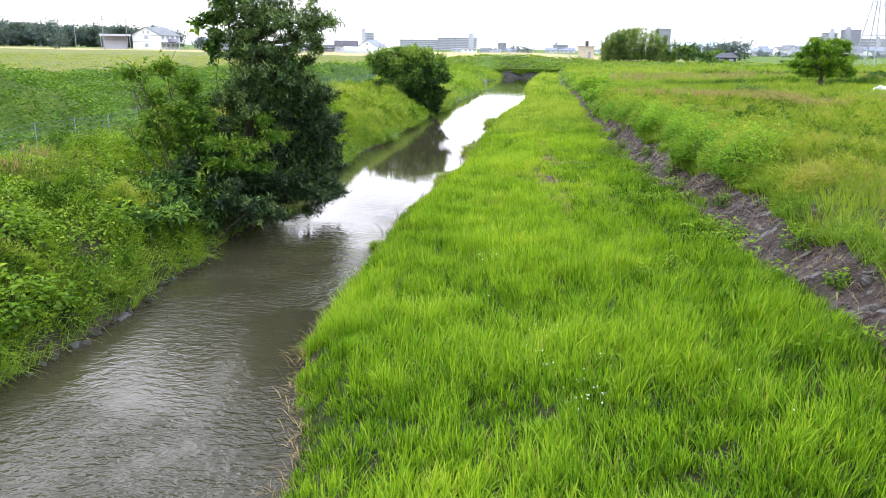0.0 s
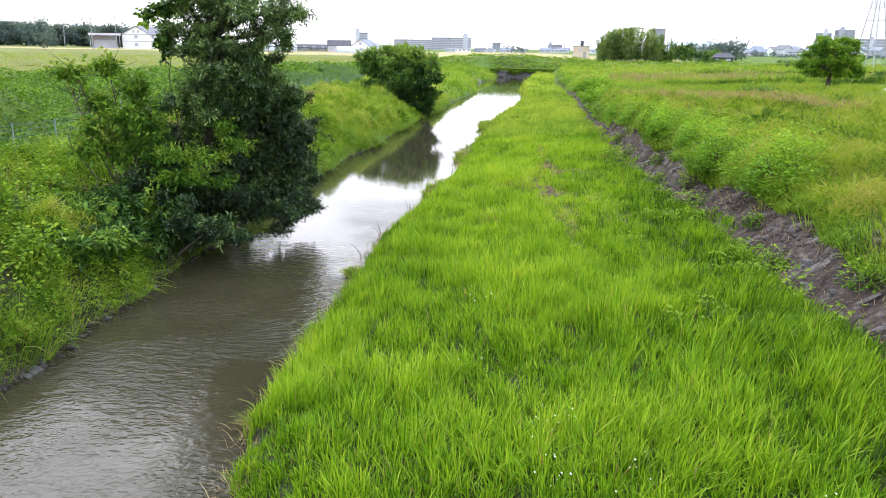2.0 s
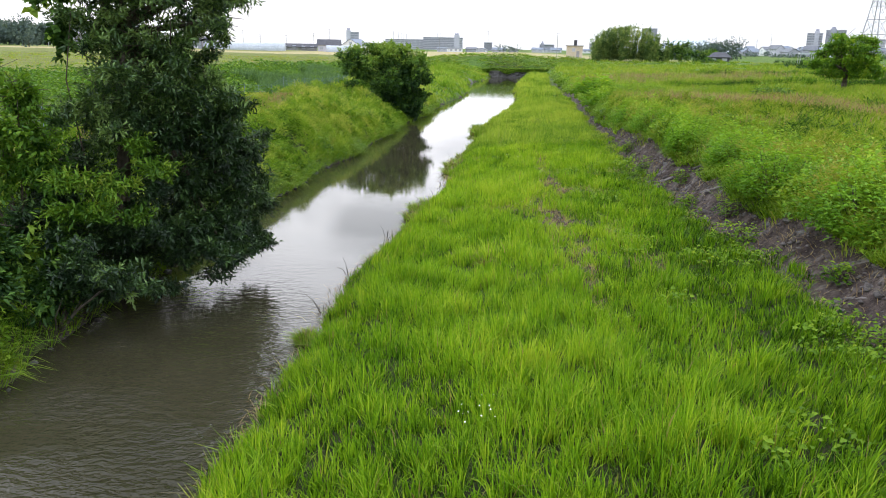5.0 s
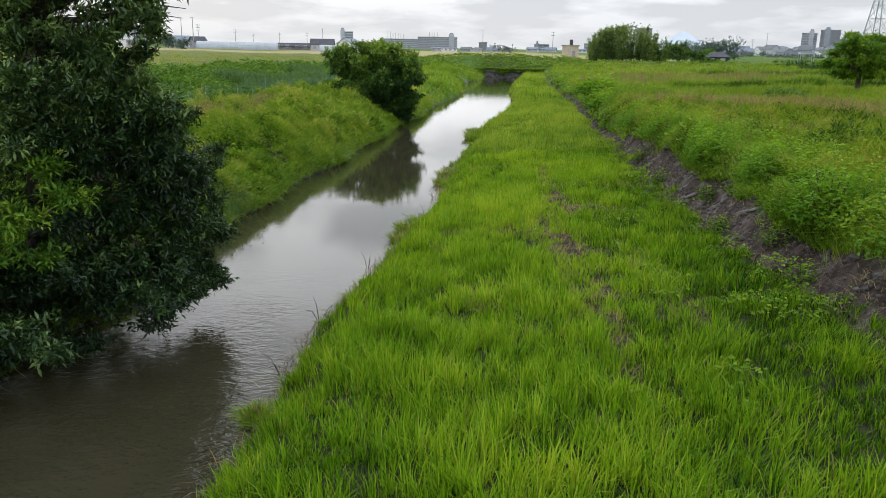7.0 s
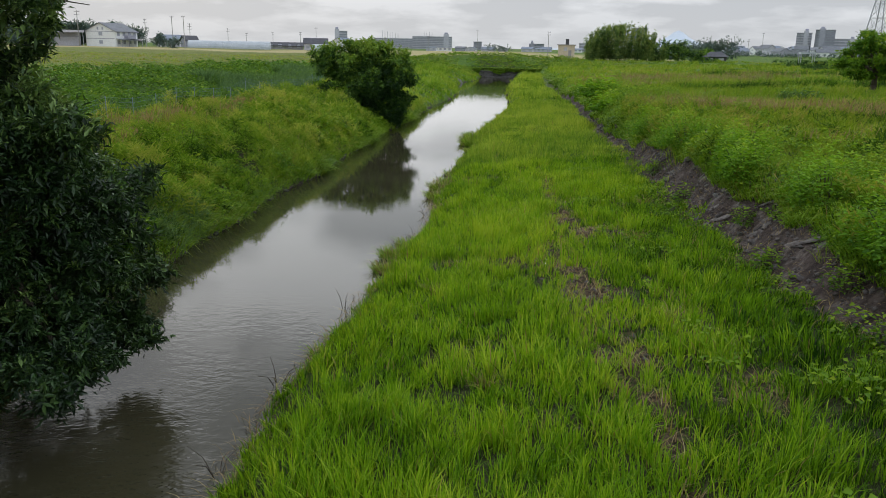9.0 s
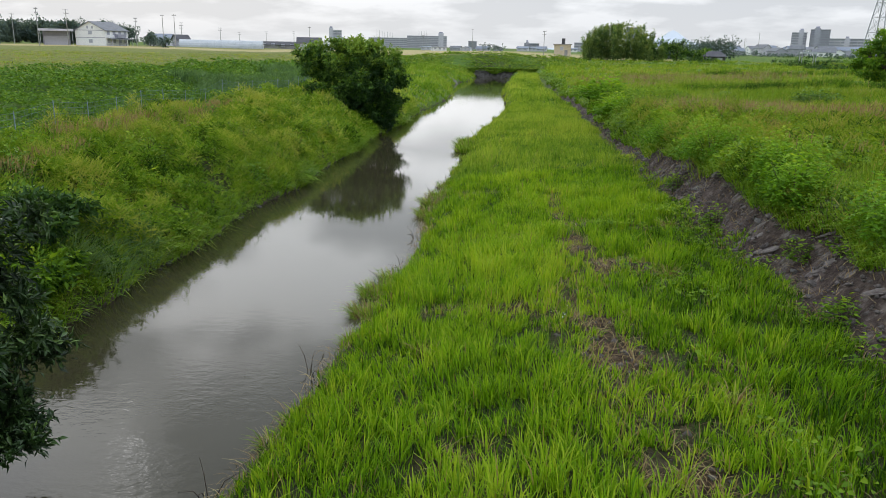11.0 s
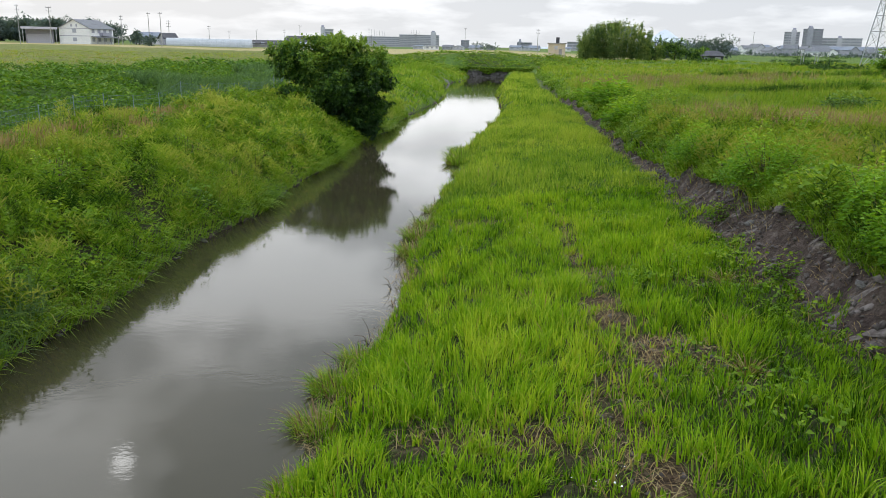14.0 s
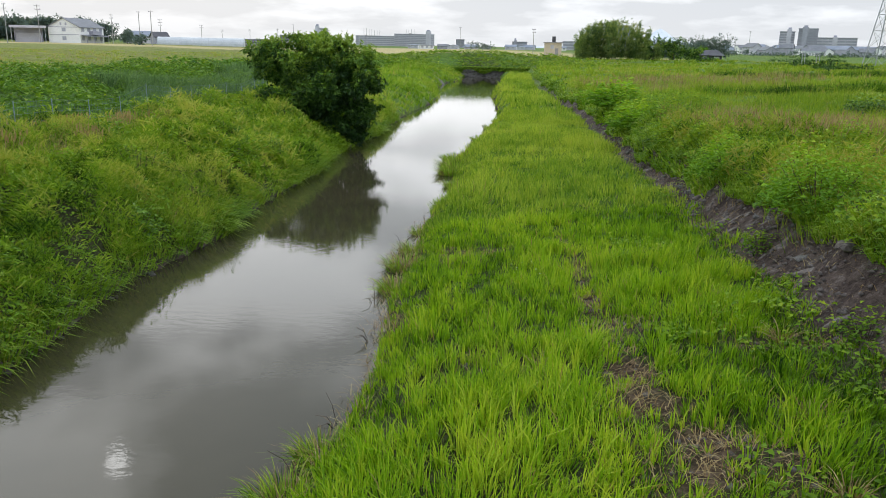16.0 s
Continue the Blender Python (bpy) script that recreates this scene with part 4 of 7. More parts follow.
def bank_weeds():
    sets = []
    for seed, y0, y1, dens, ln in ((121, 5, 30, 240, 0.08), (126, 30, 50, 200, 0.085), (131, 48, 75, 120, 0.13)):
        x, y = scatter(-14, 0.5, y0, y1, dens)
        dl = shore_l(y) - x
        lush = vnoise(x, y, 0.42, seed) + 0.55 * vnoise(x, y, 1.3, seed + 1) + 0.35 * (1 - step(14, 24, y))
        keep = (dl > 0.05) & (x > along(FENCE, y)) & (lush > 0.02 - 0.2 * step(24, 30, y) * (1 - step(40, 46, y)))
        sets.append(leaf_cover(x[keep], y[keep], 0.66, ln, seed + 2, 0.56))
    for y0, y1, dens, ln in ((8, 34, 340, 0.08), (34, 62, 150, 0.12)):
        x, y = scatter(6, 17, y0, y1, dens)
        d = x - toe(y)
        keep = (d > 0.72) & (d < 5.5) & (vnoise(x, y, 0.40, 141) + 0.5 * vnoise(x, y, 1.2, 142) + 0.45 * (1 - step(0.8, 2.4, d)) > 0.26)
        sets.append(leaf_cover(x[keep], y[keep], 0.85, ln, 143, 0.58))
    x, y = scatter(3.0, 8.8, 10, 45, 110)
    keep = (x < toe(y) + 0.25) & (x > toe(y) - 2.4) & (vnoise(x, y, 0.7, 151) + 0.4 * vnoise(x, y, 1.8, 152) + 0.35 * step(-0.8, 0, x - toe(y)) > 0.30)
    sets.append(leaf_cover(x[keep], y[keep], 0.42, 0.08, 153, 0.58))
    return sets


stuff("bank_weeds", bank_weeds(), WEED, "low broad-leaved weeds among the bank grass", "weeds")


def tall_herbs():
    """Upright leafy stalks, knee-high and more, standing out of the left bank."""
    sets = []
    for y0, y1, dens, ln in ((6, 46, 5.0, 0.13), (46, 74, 3.5, 0.2)):
        x, y = scatter(-14, 0.5, y0, y1, dens)
        dl = shore_l(y) - x
        keep = (dl > 0.25) & (x > along(FENCE, y) + 0.3) & (vnoise(x, y, 0.45, 191) + 0.4 * vnoise(x, y, 1.4, 192) > 0.0)
        x, y = x[keep], y[keep]
        per = 22
        k = np.repeat(np.arange(len(x)), per)
        m = len(k)
        H = (RNG.uniform(0.5, 0.9, len(x)))[k]
        s = RNG.uniform(0.25, 1.0, m)
        tilt = RNG.normal(0, 0.12, (len(x), 2))[k]
        P = np.stack([x[k] + tilt[:, 0] * s, y[k] + tilt[:, 1] * s, land(x, y)[k] + H * s], 1)
        a = RNG.uniform(0, 6.28, m)
        D = unit(np.stack([np.cos(a), np.sin(a), RNG.uniform(-0.3, 0.7, m)], 1))
        U = unit(np.stack([RNG.normal(0, 0.3, m), RNG.normal(0, 0.3, m), np.ones(m)], 1))
        L = ln * (1.35 - 0.6 * s) * RNG.uniform(0.7, 1.2, m)
        sets.append(leaves(P, D, U, L, L * 0.30, np.clip(0.42 + 0.3 * s + RNG.normal(0, 0.12, m), 0, 1)))
        n = len(x)
        sets.append(blades(np.stack([x, y, land(x, y)], 1), RNG.uniform(0.55, 0.9, n), np.full(n, 0.012), RNG.uniform(0, 3, n), RNG.normal(0, 0.12, (n, 2)), RNG.uniform(0.3, 0.7, n), 2))
    return sets


stuff("tall_herbs", tall_herbs(), WEED, "tall narrow-leaved herbs standing out of the bank", "weeds")


def weed_clump(x, y, r, h, ln, count, name, label, material=None):
    """One leafy herb clump: stems and many leaves in a ragged dome."""
    z = float(land(x, y))
    ob = thing(name, x, y, z, 0, label, "shrub", "leafy clumps on the banks")
    bm = bmesh.new()
    for _ in range(14):
        a, q = random.uniform(0, 6.28), random.uniform(0.2, 0.85) * r
        strut(bm, (0.3 * q * math.cos(a), 0.3 * q * math.sin(a), -0.05), (q * math.cos(a), q * math.sin(a), random.uniform(0.5, 0.9) * h), 0.010, 0.004, 4)
    tagged(part("stem_work", bm, BARK, ob), kind="stuff")
    n = count
    d = unit(np.stack([RNG.normal(0, 1, n), RNG.normal(0, 1, n), np.abs(RNG.normal(0.2, 0.8, n))], 1))
    s = RNG.uniform(0.55, 1.05, n) * (1 + 0.25 * np.sin(3 * np.arctan2(d[:, 1], d[:, 0]) + x))
    P = d * s[:, None] * np.array([r, r, h])
    ang = RNG.uniform(0, 6.28, n)
    D = unit(d * 0.6 + np.stack([np.cos(ang), np.sin(ang), RNG.uniform(-0.5, 0.1, n)], 1))
    U = unit(np.stack([RNG.normal(0, 0.4, n), RNG.normal(0, 0.4, n), np.ones(n)], 1))
    L = ln * RNG.uniform(0.6, 1.2, n)
    # Leaf tone rises from foot to top, so the dome's lit top is painted in.
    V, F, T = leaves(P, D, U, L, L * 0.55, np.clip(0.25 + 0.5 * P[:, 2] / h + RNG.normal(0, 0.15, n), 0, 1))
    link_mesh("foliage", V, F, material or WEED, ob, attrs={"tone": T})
    return ob


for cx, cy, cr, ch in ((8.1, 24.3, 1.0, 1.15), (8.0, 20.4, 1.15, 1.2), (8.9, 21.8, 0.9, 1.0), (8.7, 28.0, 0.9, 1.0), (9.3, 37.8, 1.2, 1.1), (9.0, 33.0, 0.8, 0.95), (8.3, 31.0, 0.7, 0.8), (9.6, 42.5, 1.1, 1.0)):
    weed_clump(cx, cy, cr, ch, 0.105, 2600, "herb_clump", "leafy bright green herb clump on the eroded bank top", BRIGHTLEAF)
weed_clump(12.2, 63.0, 1.5, 1.1, 0.32, 900, "shrub", "bright yellow-green low shrub at the meadow's edge", BRIGHTLEAF)
weed_clump(10.9, 55.0, 1.1, 0.9, 0.25, 700, "shrub", "bright green low shrub on the eroded bank top", BRIGHTLEAF)
rnd_bank = random.Random(23)
for i in range(22):
    cy = 9.0 + 2.3 * i + rnd_bank.uniform(-0.8, 0.8)
    lo, hi = float(along(FENCE, cy)) + 0.8, float(along(SHORE_L, cy)) - 0.7
    cx = lo + (hi - lo) * rnd_bank.random()
    if abs(cy - 22.3) > 2.5:
        bright = rnd_bank.random() < 0.5
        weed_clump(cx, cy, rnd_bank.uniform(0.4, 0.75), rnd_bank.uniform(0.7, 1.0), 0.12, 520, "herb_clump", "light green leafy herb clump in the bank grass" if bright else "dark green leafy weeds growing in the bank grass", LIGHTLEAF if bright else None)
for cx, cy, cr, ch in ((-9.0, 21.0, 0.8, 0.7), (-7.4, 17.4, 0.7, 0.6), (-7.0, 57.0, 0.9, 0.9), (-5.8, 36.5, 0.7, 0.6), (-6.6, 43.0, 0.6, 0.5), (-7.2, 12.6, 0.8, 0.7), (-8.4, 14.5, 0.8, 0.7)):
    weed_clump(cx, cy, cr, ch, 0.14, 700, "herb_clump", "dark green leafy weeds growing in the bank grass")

for cy, cd, cr in ((12.4, 0.35, 0.22), (14.3, 0.6, 0.3), (16.8, 0.15, 0.3), (19.2, 0.5, 0.25), (22.8, 0.2, 0.3), (24.6, 0.55, 0.34), (26.9, 0.1, 0.3), (29.6, 0.5, 0.3), (33.5, 0.3, 0.35), (38.0, 0.4, 0.35)):
    weed_clump(float(toe(np.array([cy]))[0]) + cd, cy, cr, cr * 1.3, 0.085, 260, "herb_clump", "small leafy weed rooted in the eroded mud")

# ---- trees ----


def crown(clumps, count, ln, wd, seed, per=14, shell=0.55, droop=-0.1, tone0=0.45):
    """Leaves in sprays about the tips of twigs that fill the given ellipsoids (x, y, z, rx, ry, rz)."""
    rng = np.random.default_rng(seed)
    C = np.array(clumps, float)
    vol = (C[:, 3] * C[:, 4] * C[:, 5]) ** (2 / 3)
    pick = rng.choice(len(C), size=count // per, p=vol / vol.sum())
    d = unit(rng.normal(0, 1, (len(pick), 3)))
    lump = 1 + 0.20 * np.sin(4.1 * d[:, 0] + 2 * pick) * np.cos(3.7 * d[:, 1] + pick) + 0.14 * np.sin(7 * d[:, 2] + 5 * d[:, 0])
    s = (shell + (1 - shell) * rng.random(len(pick)) ** 0.6) * lump
    T = C[pick, :3] + d * C[pick, 3:] * s[:, None]
    k = np.repeat(np.arange(len(pick)), per)
    m = len(k)
    spray = np.repeat(rng.uniform(0.7, 1.3, len(pick)), per)
    axis = unit(d + np.stack([rng.normal(0, 0.3, len(pick)), rng.normal(0, 0.3, len(pick)), rng.normal(0.15, 0.3, len(pick))], 1))
    D = unit(axis[k] * 0.75 + rng.normal(0, 0.62, (m, 3)) + np.array([0, 0, droop]))
    P = T[k] - axis[k] * (rng.random(m) * ln * 2.2 * spray)[:, None] + rng.normal(0, ln * 0.25, (m, 3))
    U = unit(rng.normal(0, 0.5, (m, 3)) + np.array([0, 0, 1.0]))
    L = ln * rng.uniform(0.65, 1.25, m) * spray
    bough = rng.normal(0, 0.13, len(C))
    # Lighter tone on bough tops and outsides stands in for light.
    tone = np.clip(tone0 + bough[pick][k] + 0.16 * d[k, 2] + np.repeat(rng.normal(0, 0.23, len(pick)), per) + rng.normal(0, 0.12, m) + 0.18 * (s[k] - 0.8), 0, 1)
    return leaves(P, D, U, L, L * wd, tone), T


def tree_wood(ob, base, joints, tips, r0, seed, twigs=60):
    """Trunk, main limbs to the crown's clumps, and twigs out towards some of the leaf sprays."""
    rnd = random.Random(seed)
    bm = bmesh.new()
    limb(bm, [Vector(base) + Vector((0, 0, -0.3)), *[Vector(j) for j in joints]], r0, r0 * 0.55, 8)
    part("trunk", bm, BARK, ob, smooth=True)
    top = Vector(joints[-1])
    for c in tips:
        bm = bmesh.new()
        c = Vector(c)
        start = Vector(joints[rnd.randrange(max(1, len(joints) - 1), len(joints))]) if len(joints) > 1 else top
        mid = start.lerp(c, 0.5) + Vector((rnd.uniform(-0.15, 0.15), rnd.uniform(-0.15, 0.15), rnd.uniform(-0.1, 0.2)))
        limb(bm, [start, mid, c], r0 * 0.42, r0 * 0.14, 6)
        for _ in range(twigs // max(1, len(tips))):
            a = mid.lerp(c, rnd.random())
            e = a + Vector((rnd.gauss(0, 1), rnd.gauss(0, 1), rnd.gauss(0.2, 0.7))).normalized() * rnd.uniform(0.4, 1.0) * max(0.5, r0 * 7)
            limb(bm, [a, a.lerp(e, 0.5) + Vector((0, 0, 0.05)), e], r0 * 0.10, r0 * 0.03, 4)
        part("limb", bm, BARK, ob, smooth=True)


def big_tree():
    bx, by = -5.85, 22.6
    bz = 0.28
    ob = thing("tree", 0, 0, 0, 0, "tall dark-green narrow-leaved tree leaning over the stream", "tree")
    ob.matrix_basis = pose(bx, by, bz)
    # centres relative to the foot
    up = [(2.2, 0.2, 5.6, 0.5, 0.5, 0.3), (0.8, 0.1, 4.8, 0.7, 0.7, 0.35), (0.55, 0.0, 5.75, 1.05, 1.0, 0.8), (0.4, 0.2, 6.6, 0.85, 0.8, 0.7), (1.55, 0.2, 5.6, 0.85, 0.8, 0.6), (1.1, 0.0, 6.3, 0.8, 0.8, 0.55), (2.1, 0.3, 5.15, 0.45, 0.6, 0.35), (-0.3, 0.1, 6.0, 0.5, 0.6, 0.6), (0.3, -0.2, 5.0, 0.7, 0.6, 0.35)]
    mid = [(2.2, 0.4, 3.6, 0.45, 0.6, 0.45), (0.5, -0.3, 4.0, 0.95, 0.9, 0.75), (1.55, 0.1, 3.9, 0.85, 0.9, 0.75), (0.1, -0.4, 3.4, 0.65, 0.8, 0.6), (1.2, -0.3, 3.2, 1.0, 0.9, 0.6), (2.0, 0.4, 3.3, 0.5, 0.8, 0.7), (1.5, 0.3, 4.35, 0.5, 0.7, 0.3), (0.9, 0.8, 3.4, 1.1, 0.9, 1.2), (0.2, 0.9, 2.6, 1.0, 0.8, 1.0)]
    low = [(1.3, -1.2, 0.22, 0.6, 0.5, 0.2), (0.5, -1.6, 0.25, 0.7, 0.5, 0.22), (2.0, -0.3, 0.22, 0.5, 0.5, 0.2), (-0.4, -1.9, 0.35, 0.7, 0.5, 0.25), (2.35, 1.7, 0.6, 0.5, 0.5, 0.35), (2.2, 1.9, 1.2, 0.5, 0.5, 0.5), (2.2, 1.6, 0.35, 0.5, 0.5, 0.25), (1.0, -2.3, 0.75, 0.6, 0.5, 0.35), (0.6, -2.6, 0.7, 0.5, 0.4, 0.35), (0.2, -2.2, 0.9, 0.7, 0.5, 0.5), (2.4, 0.4, 2.6, 0.42, 0.7, 0.55), (0.9, -0.5, 1.2, 0.8, 0.6, 0.5), (0.3, -0.4, 1.0, 0.8, 0.6, 0.6), (-0.4, -0.8, 1.3, 0.7, 0.6, 0.6), (-1.0, -0.7, 1.6, 0.8, 0.7, 0.7), (-0.5, -0.5, 2.4, 0.7, 0.6, 0.5), (0.6, -0.2, 0.6, 0.8, 0.6, 0.4), (1.95, 0.3, 2.5, 0.65, 0.9, 0.6), (1.6, -0.2, 2.2, 0.7, 0.8, 0.5), (2.2, 0.5, 1.7, 0.45, 0.8, 0.5), (1.7, 0.0, 1.4, 0.6, 0.7, 0.45), (2.15, 0.3, 0.95, 0.45, 0.7, 0.4), (2.25, -0.1, 0.5, 0.4, 0.5, 0.25), (1.9, 1.4, 1.4, 0.65, 0.8, 0.9), (2.0, 1.9, 2.4, 0.55, 0.7, 0.7), (1.0, 1.6, 1.6, 0.9, 0.8, 1.0), (0.2, 1.8, 1.0, 1.0, 0.8, 0.8), (2.15, -0.9, 0.95, 0.45, 0.5, 0.35), (1.4, -1.0, 1.3, 0.65, 0.5, 0.35), (1.5, 0.9, 0.6, 0.9, 0.7, 0.4)]
    # small boughs standing out of the mass
    rnd = random.Random(15)
    for group in (up, mid, low):
        for cx, cy, cz, rx, ry, rz in list(group):
            for _ in range(6):
                d = Vector((rnd.gauss(0, 1), rnd.gauss(0, 1), rnd.gauss(0, 0.7))).normalized()
                r = rnd.uniform(0.22, 0.40)
                out = rnd.uniform(1.05, 1.3)
                q = (cx + out * rx * d.x, cy + out * ry * d.y, cz + out * rz * d.z)
                if q[2] > 0.4 and q[0] < 2.75 and (q[2] < 4.6 or q[0] > -0.65):
                    group.append((*q, r, r, r * 0.6))
    tree_wood(ob, (0, 0, 0), [(0.1, 0, 0.8), (0.25, 0, 2.0), (0.35, 0.05, 3.5), (0.4, 0.1, 4.9)], [c[:3] for c in up[:9] + mid[:9] + low[17:24]], 0.17, 5, 90)
    # Tiers share one leaf; their tones put light above and shade below.
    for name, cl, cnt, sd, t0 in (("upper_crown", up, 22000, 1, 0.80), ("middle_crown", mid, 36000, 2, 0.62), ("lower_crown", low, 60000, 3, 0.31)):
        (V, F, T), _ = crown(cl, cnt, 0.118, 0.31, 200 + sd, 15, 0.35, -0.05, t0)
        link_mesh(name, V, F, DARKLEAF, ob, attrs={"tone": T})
    # Sprays that catch the sun, given the lighter leaf colour to show it.
    (V, F, T), _ = crown([(-0.9, -1.3, 2.55, 0.6, 0.5, 0.25), (-0.1, -1.6, 2.3, 0.7, 0.5, 0.25), (0.6, -1.4, 2.2, 0.7, 0.5, 0.25), (0.1, -1.7, 1.75, 0.8, 0.4, 0.25), (0.9, -1.5, 1.65, 0.5, 0.4, 0.22), (1.3, -1.2, 2.5, 0.5, 0.4, 0.25), (1.0, -1.1, 2.9, 0.4, 0.4, 0.2)], 3900, 0.13, 0.28, 207, 13, 0.3, -0.02, 0.42)
    link_mesh("sunlit_sprays", V, F, LIGHTLEAF, ob, attrs={"tone": T}, label="leaf sprays coloured light green as if sunlit")
    return ob


def vine_on_tree():
    ob = thing("climbing_vine", -5.85, 22.5, 0.28, 0, "bright green climbing vine in the tree's upper crown", "vine")
    (V, F, T), _ = crown([(-0.45, -0.4, 4.9, 0.28, 0.3, 0.6), (-0.1, -0.6, 6.3, 0.6, 0.4, 0.6), (-0.85, -0.3, 5.45, 0.5, 0.3, 0.12), (-0.5, -0.3, 5.6, 0.4, 0.3, 0.2)], 1700, 0.14, 0.75, 211, 10, 0.4, -0.3, 0.55)
    link_mesh("foliage", V, F, BUSHLEAF, ob, attrs={"tone": np.clip(T + 0.15, 0, 1)})
    bm = bmesh.new()
    limb(bm, [(-0.1, -0.2, -0.1), (-0.2, -0.4, 2.2), (-0.4, -0.5, 4.0), (-0.1, -0.7, 5.2)], 0.02, 0.008, 5)
    part("stem", bm, BARK, ob)


def side_shrub():
    """The thin pale shrub with bare twigs beside the tree."""
    bx, by = -7.1, 21.4
    bz = float(land(bx, by)) + 0.05
    ob = thing("tall_shrub", bx, by, bz, 0, "thin pale-leaved shrub with bare brown twigs beside the tree", "shrub")
    bm = bmesh.new()
    rnd = random.Random(3)
    tips = [(-1.0, -0.2, 3.35), (-0.3, -0.1, 3.5), (0.2, 0.1, 3.2), (-0.75, 0.2, 2.7), (-1.35, 0.1, 3.1), (0.55, 0.2, 2.5)]
    for c in tips:
        c = Vector(c)
        m = c * 0.5 + Vector((rnd.uniform(-0.15, 0.2), 0, -0.05))
        limb(bm, [(0, 0, -0.1), m, c], 0.032, 0.008, 5)
        for _ in range(34):
            a = m.lerp(c, rnd.random())
            e = a + Vector((rnd.gauss(0, 0.35), rnd.gauss(0, 0.35), rnd.gauss(0.15, 0.25)))
            limb(bm, [a, a.lerp(e, 0.5) + Vector((0, 0, 0.03)), e], 0.008, 0.003, 4)
    part("branching", bm, BARK, ob)
    for pts in ([(0.0, -0.2, 0.5), (-0.7, -0.3, 0.85), (-1.2, -0.35, 1.6), (-1.25, -0.35, 1.9)], [(0.2, -0.3, 0.4), (-0.6, -0.5, 0.55), (-1.4, -0.6, 0.75)], [(0.3, -0.4, 0.6), (-0.3, -0.6, 0.75), (-0.9, -0.7, 0.72)]):
        bm = bmesh.new()
        limb(bm, pts, 0.022, 0.006, 5)
        part("dead_branch", bm, BARK, ob)
    (V, F, T), _ = crown([(-1.15, -0.2, 3.3, 0.55, 0.4, 0.3), (-0.3, -0.1, 3.45, 0.45, 0.35, 0.35), (0.25, 0.1, 2.9, 0.45, 0.4, 0.6), (-0.6, 0.1, 2.6, 0.5, 0.4, 0.45), (0.5, 0.0, 1.9, 0.6, 0.5, 0.9), (-0.2, 0.0, 1.5, 0.6, 0.4, 0.6), (-0.9, -0.3, 1.6, 0.6, 0.4, 0.4), (-0.7, -0.2, 2.1, 0.5, 0.4, 0.4), (0.1, -0.3, 2.3, 0.5, 0.4, 0.4)], 8200, 0.12, 0.5, 221, 9, 0.2, -0.25, 0.48)
    link_mesh("foliage", V, F, LIGHTLEAF, ob, attrs={"tone": T})


def foot_shrub():
    ob = thing("shrub", -5.9, 19.9, float(land(-5.9, 19.9)), 0, "dark green broad-leaved shrub at the tree's foot", "shrub")
    (V, F, T), _ = crown([(-1.0, 1.4, 1.1, 0.9, 0.7, 0.7), (-1.9, 0.2, 0.9, 0.7, 0.6, 0.6), (-0.6, 0.5, 0.9, 0.8, 0.6, 0.7), (-0.5, 0.1, 0.6, 0.9, 0.7, 0.6), (-1.2, 0.4, 0.8, 0.9, 0.7, 0.7), (-0.3, 0.9, 0.8, 0.7, 0.6, 0.7), (-1.6, 0.9, 1.2, 0.8, 0.6, 0.6)], 15000, 0.17, 0.36, 231, 12, 0.4, -0.25, 0.38)
    link_mesh("foliage", V, F, BUSHLEAF, ob, attrs={"tone": T})
    bm = bmesh.new()
    rnd = random.Random(8)
    for _ in range(14):
        a = rnd.uniform(0, 6.28)
        limb(bm, [(0, 0, -0.1), (0.4 * math.cos(a), 0.4 * math.sin(a), 0.4), (0.9 * math.cos(a), 0.6 * math.sin(a), 0.8)], 0.02, 0.006, 4)
    part("branching", bm, BARK, ob)


def bank_shrub(x, y, clumps, count, seed, label="dark green spreading shrub half hidden in the bank grass", mat=BUSHLEAF, tone=0.5):
    """A low spreading shrub on the bank, half grown over by the herbs."""
    ob = thing("shrub", x, y, float(land(x, y)), 0, label, "shrub", "low shrubs on the bank")
    (V, F, T), _ = crown(clumps, count, 0.15, 0.42, seed, 11, 0.35, -0.3, tone)
    link_mesh("foliage", V, F, mat, ob, attrs={"tone": T})
    bm = bmesh.new()
    for c in clumps:
        limb(bm, [(0, 0, -0.1), (c[0] * 0.5, c[1] * 0.5, c[2] * 0.7), c[:3]], 0.018, 0.005, 4)
    part("branching", bm, BARK, ob)


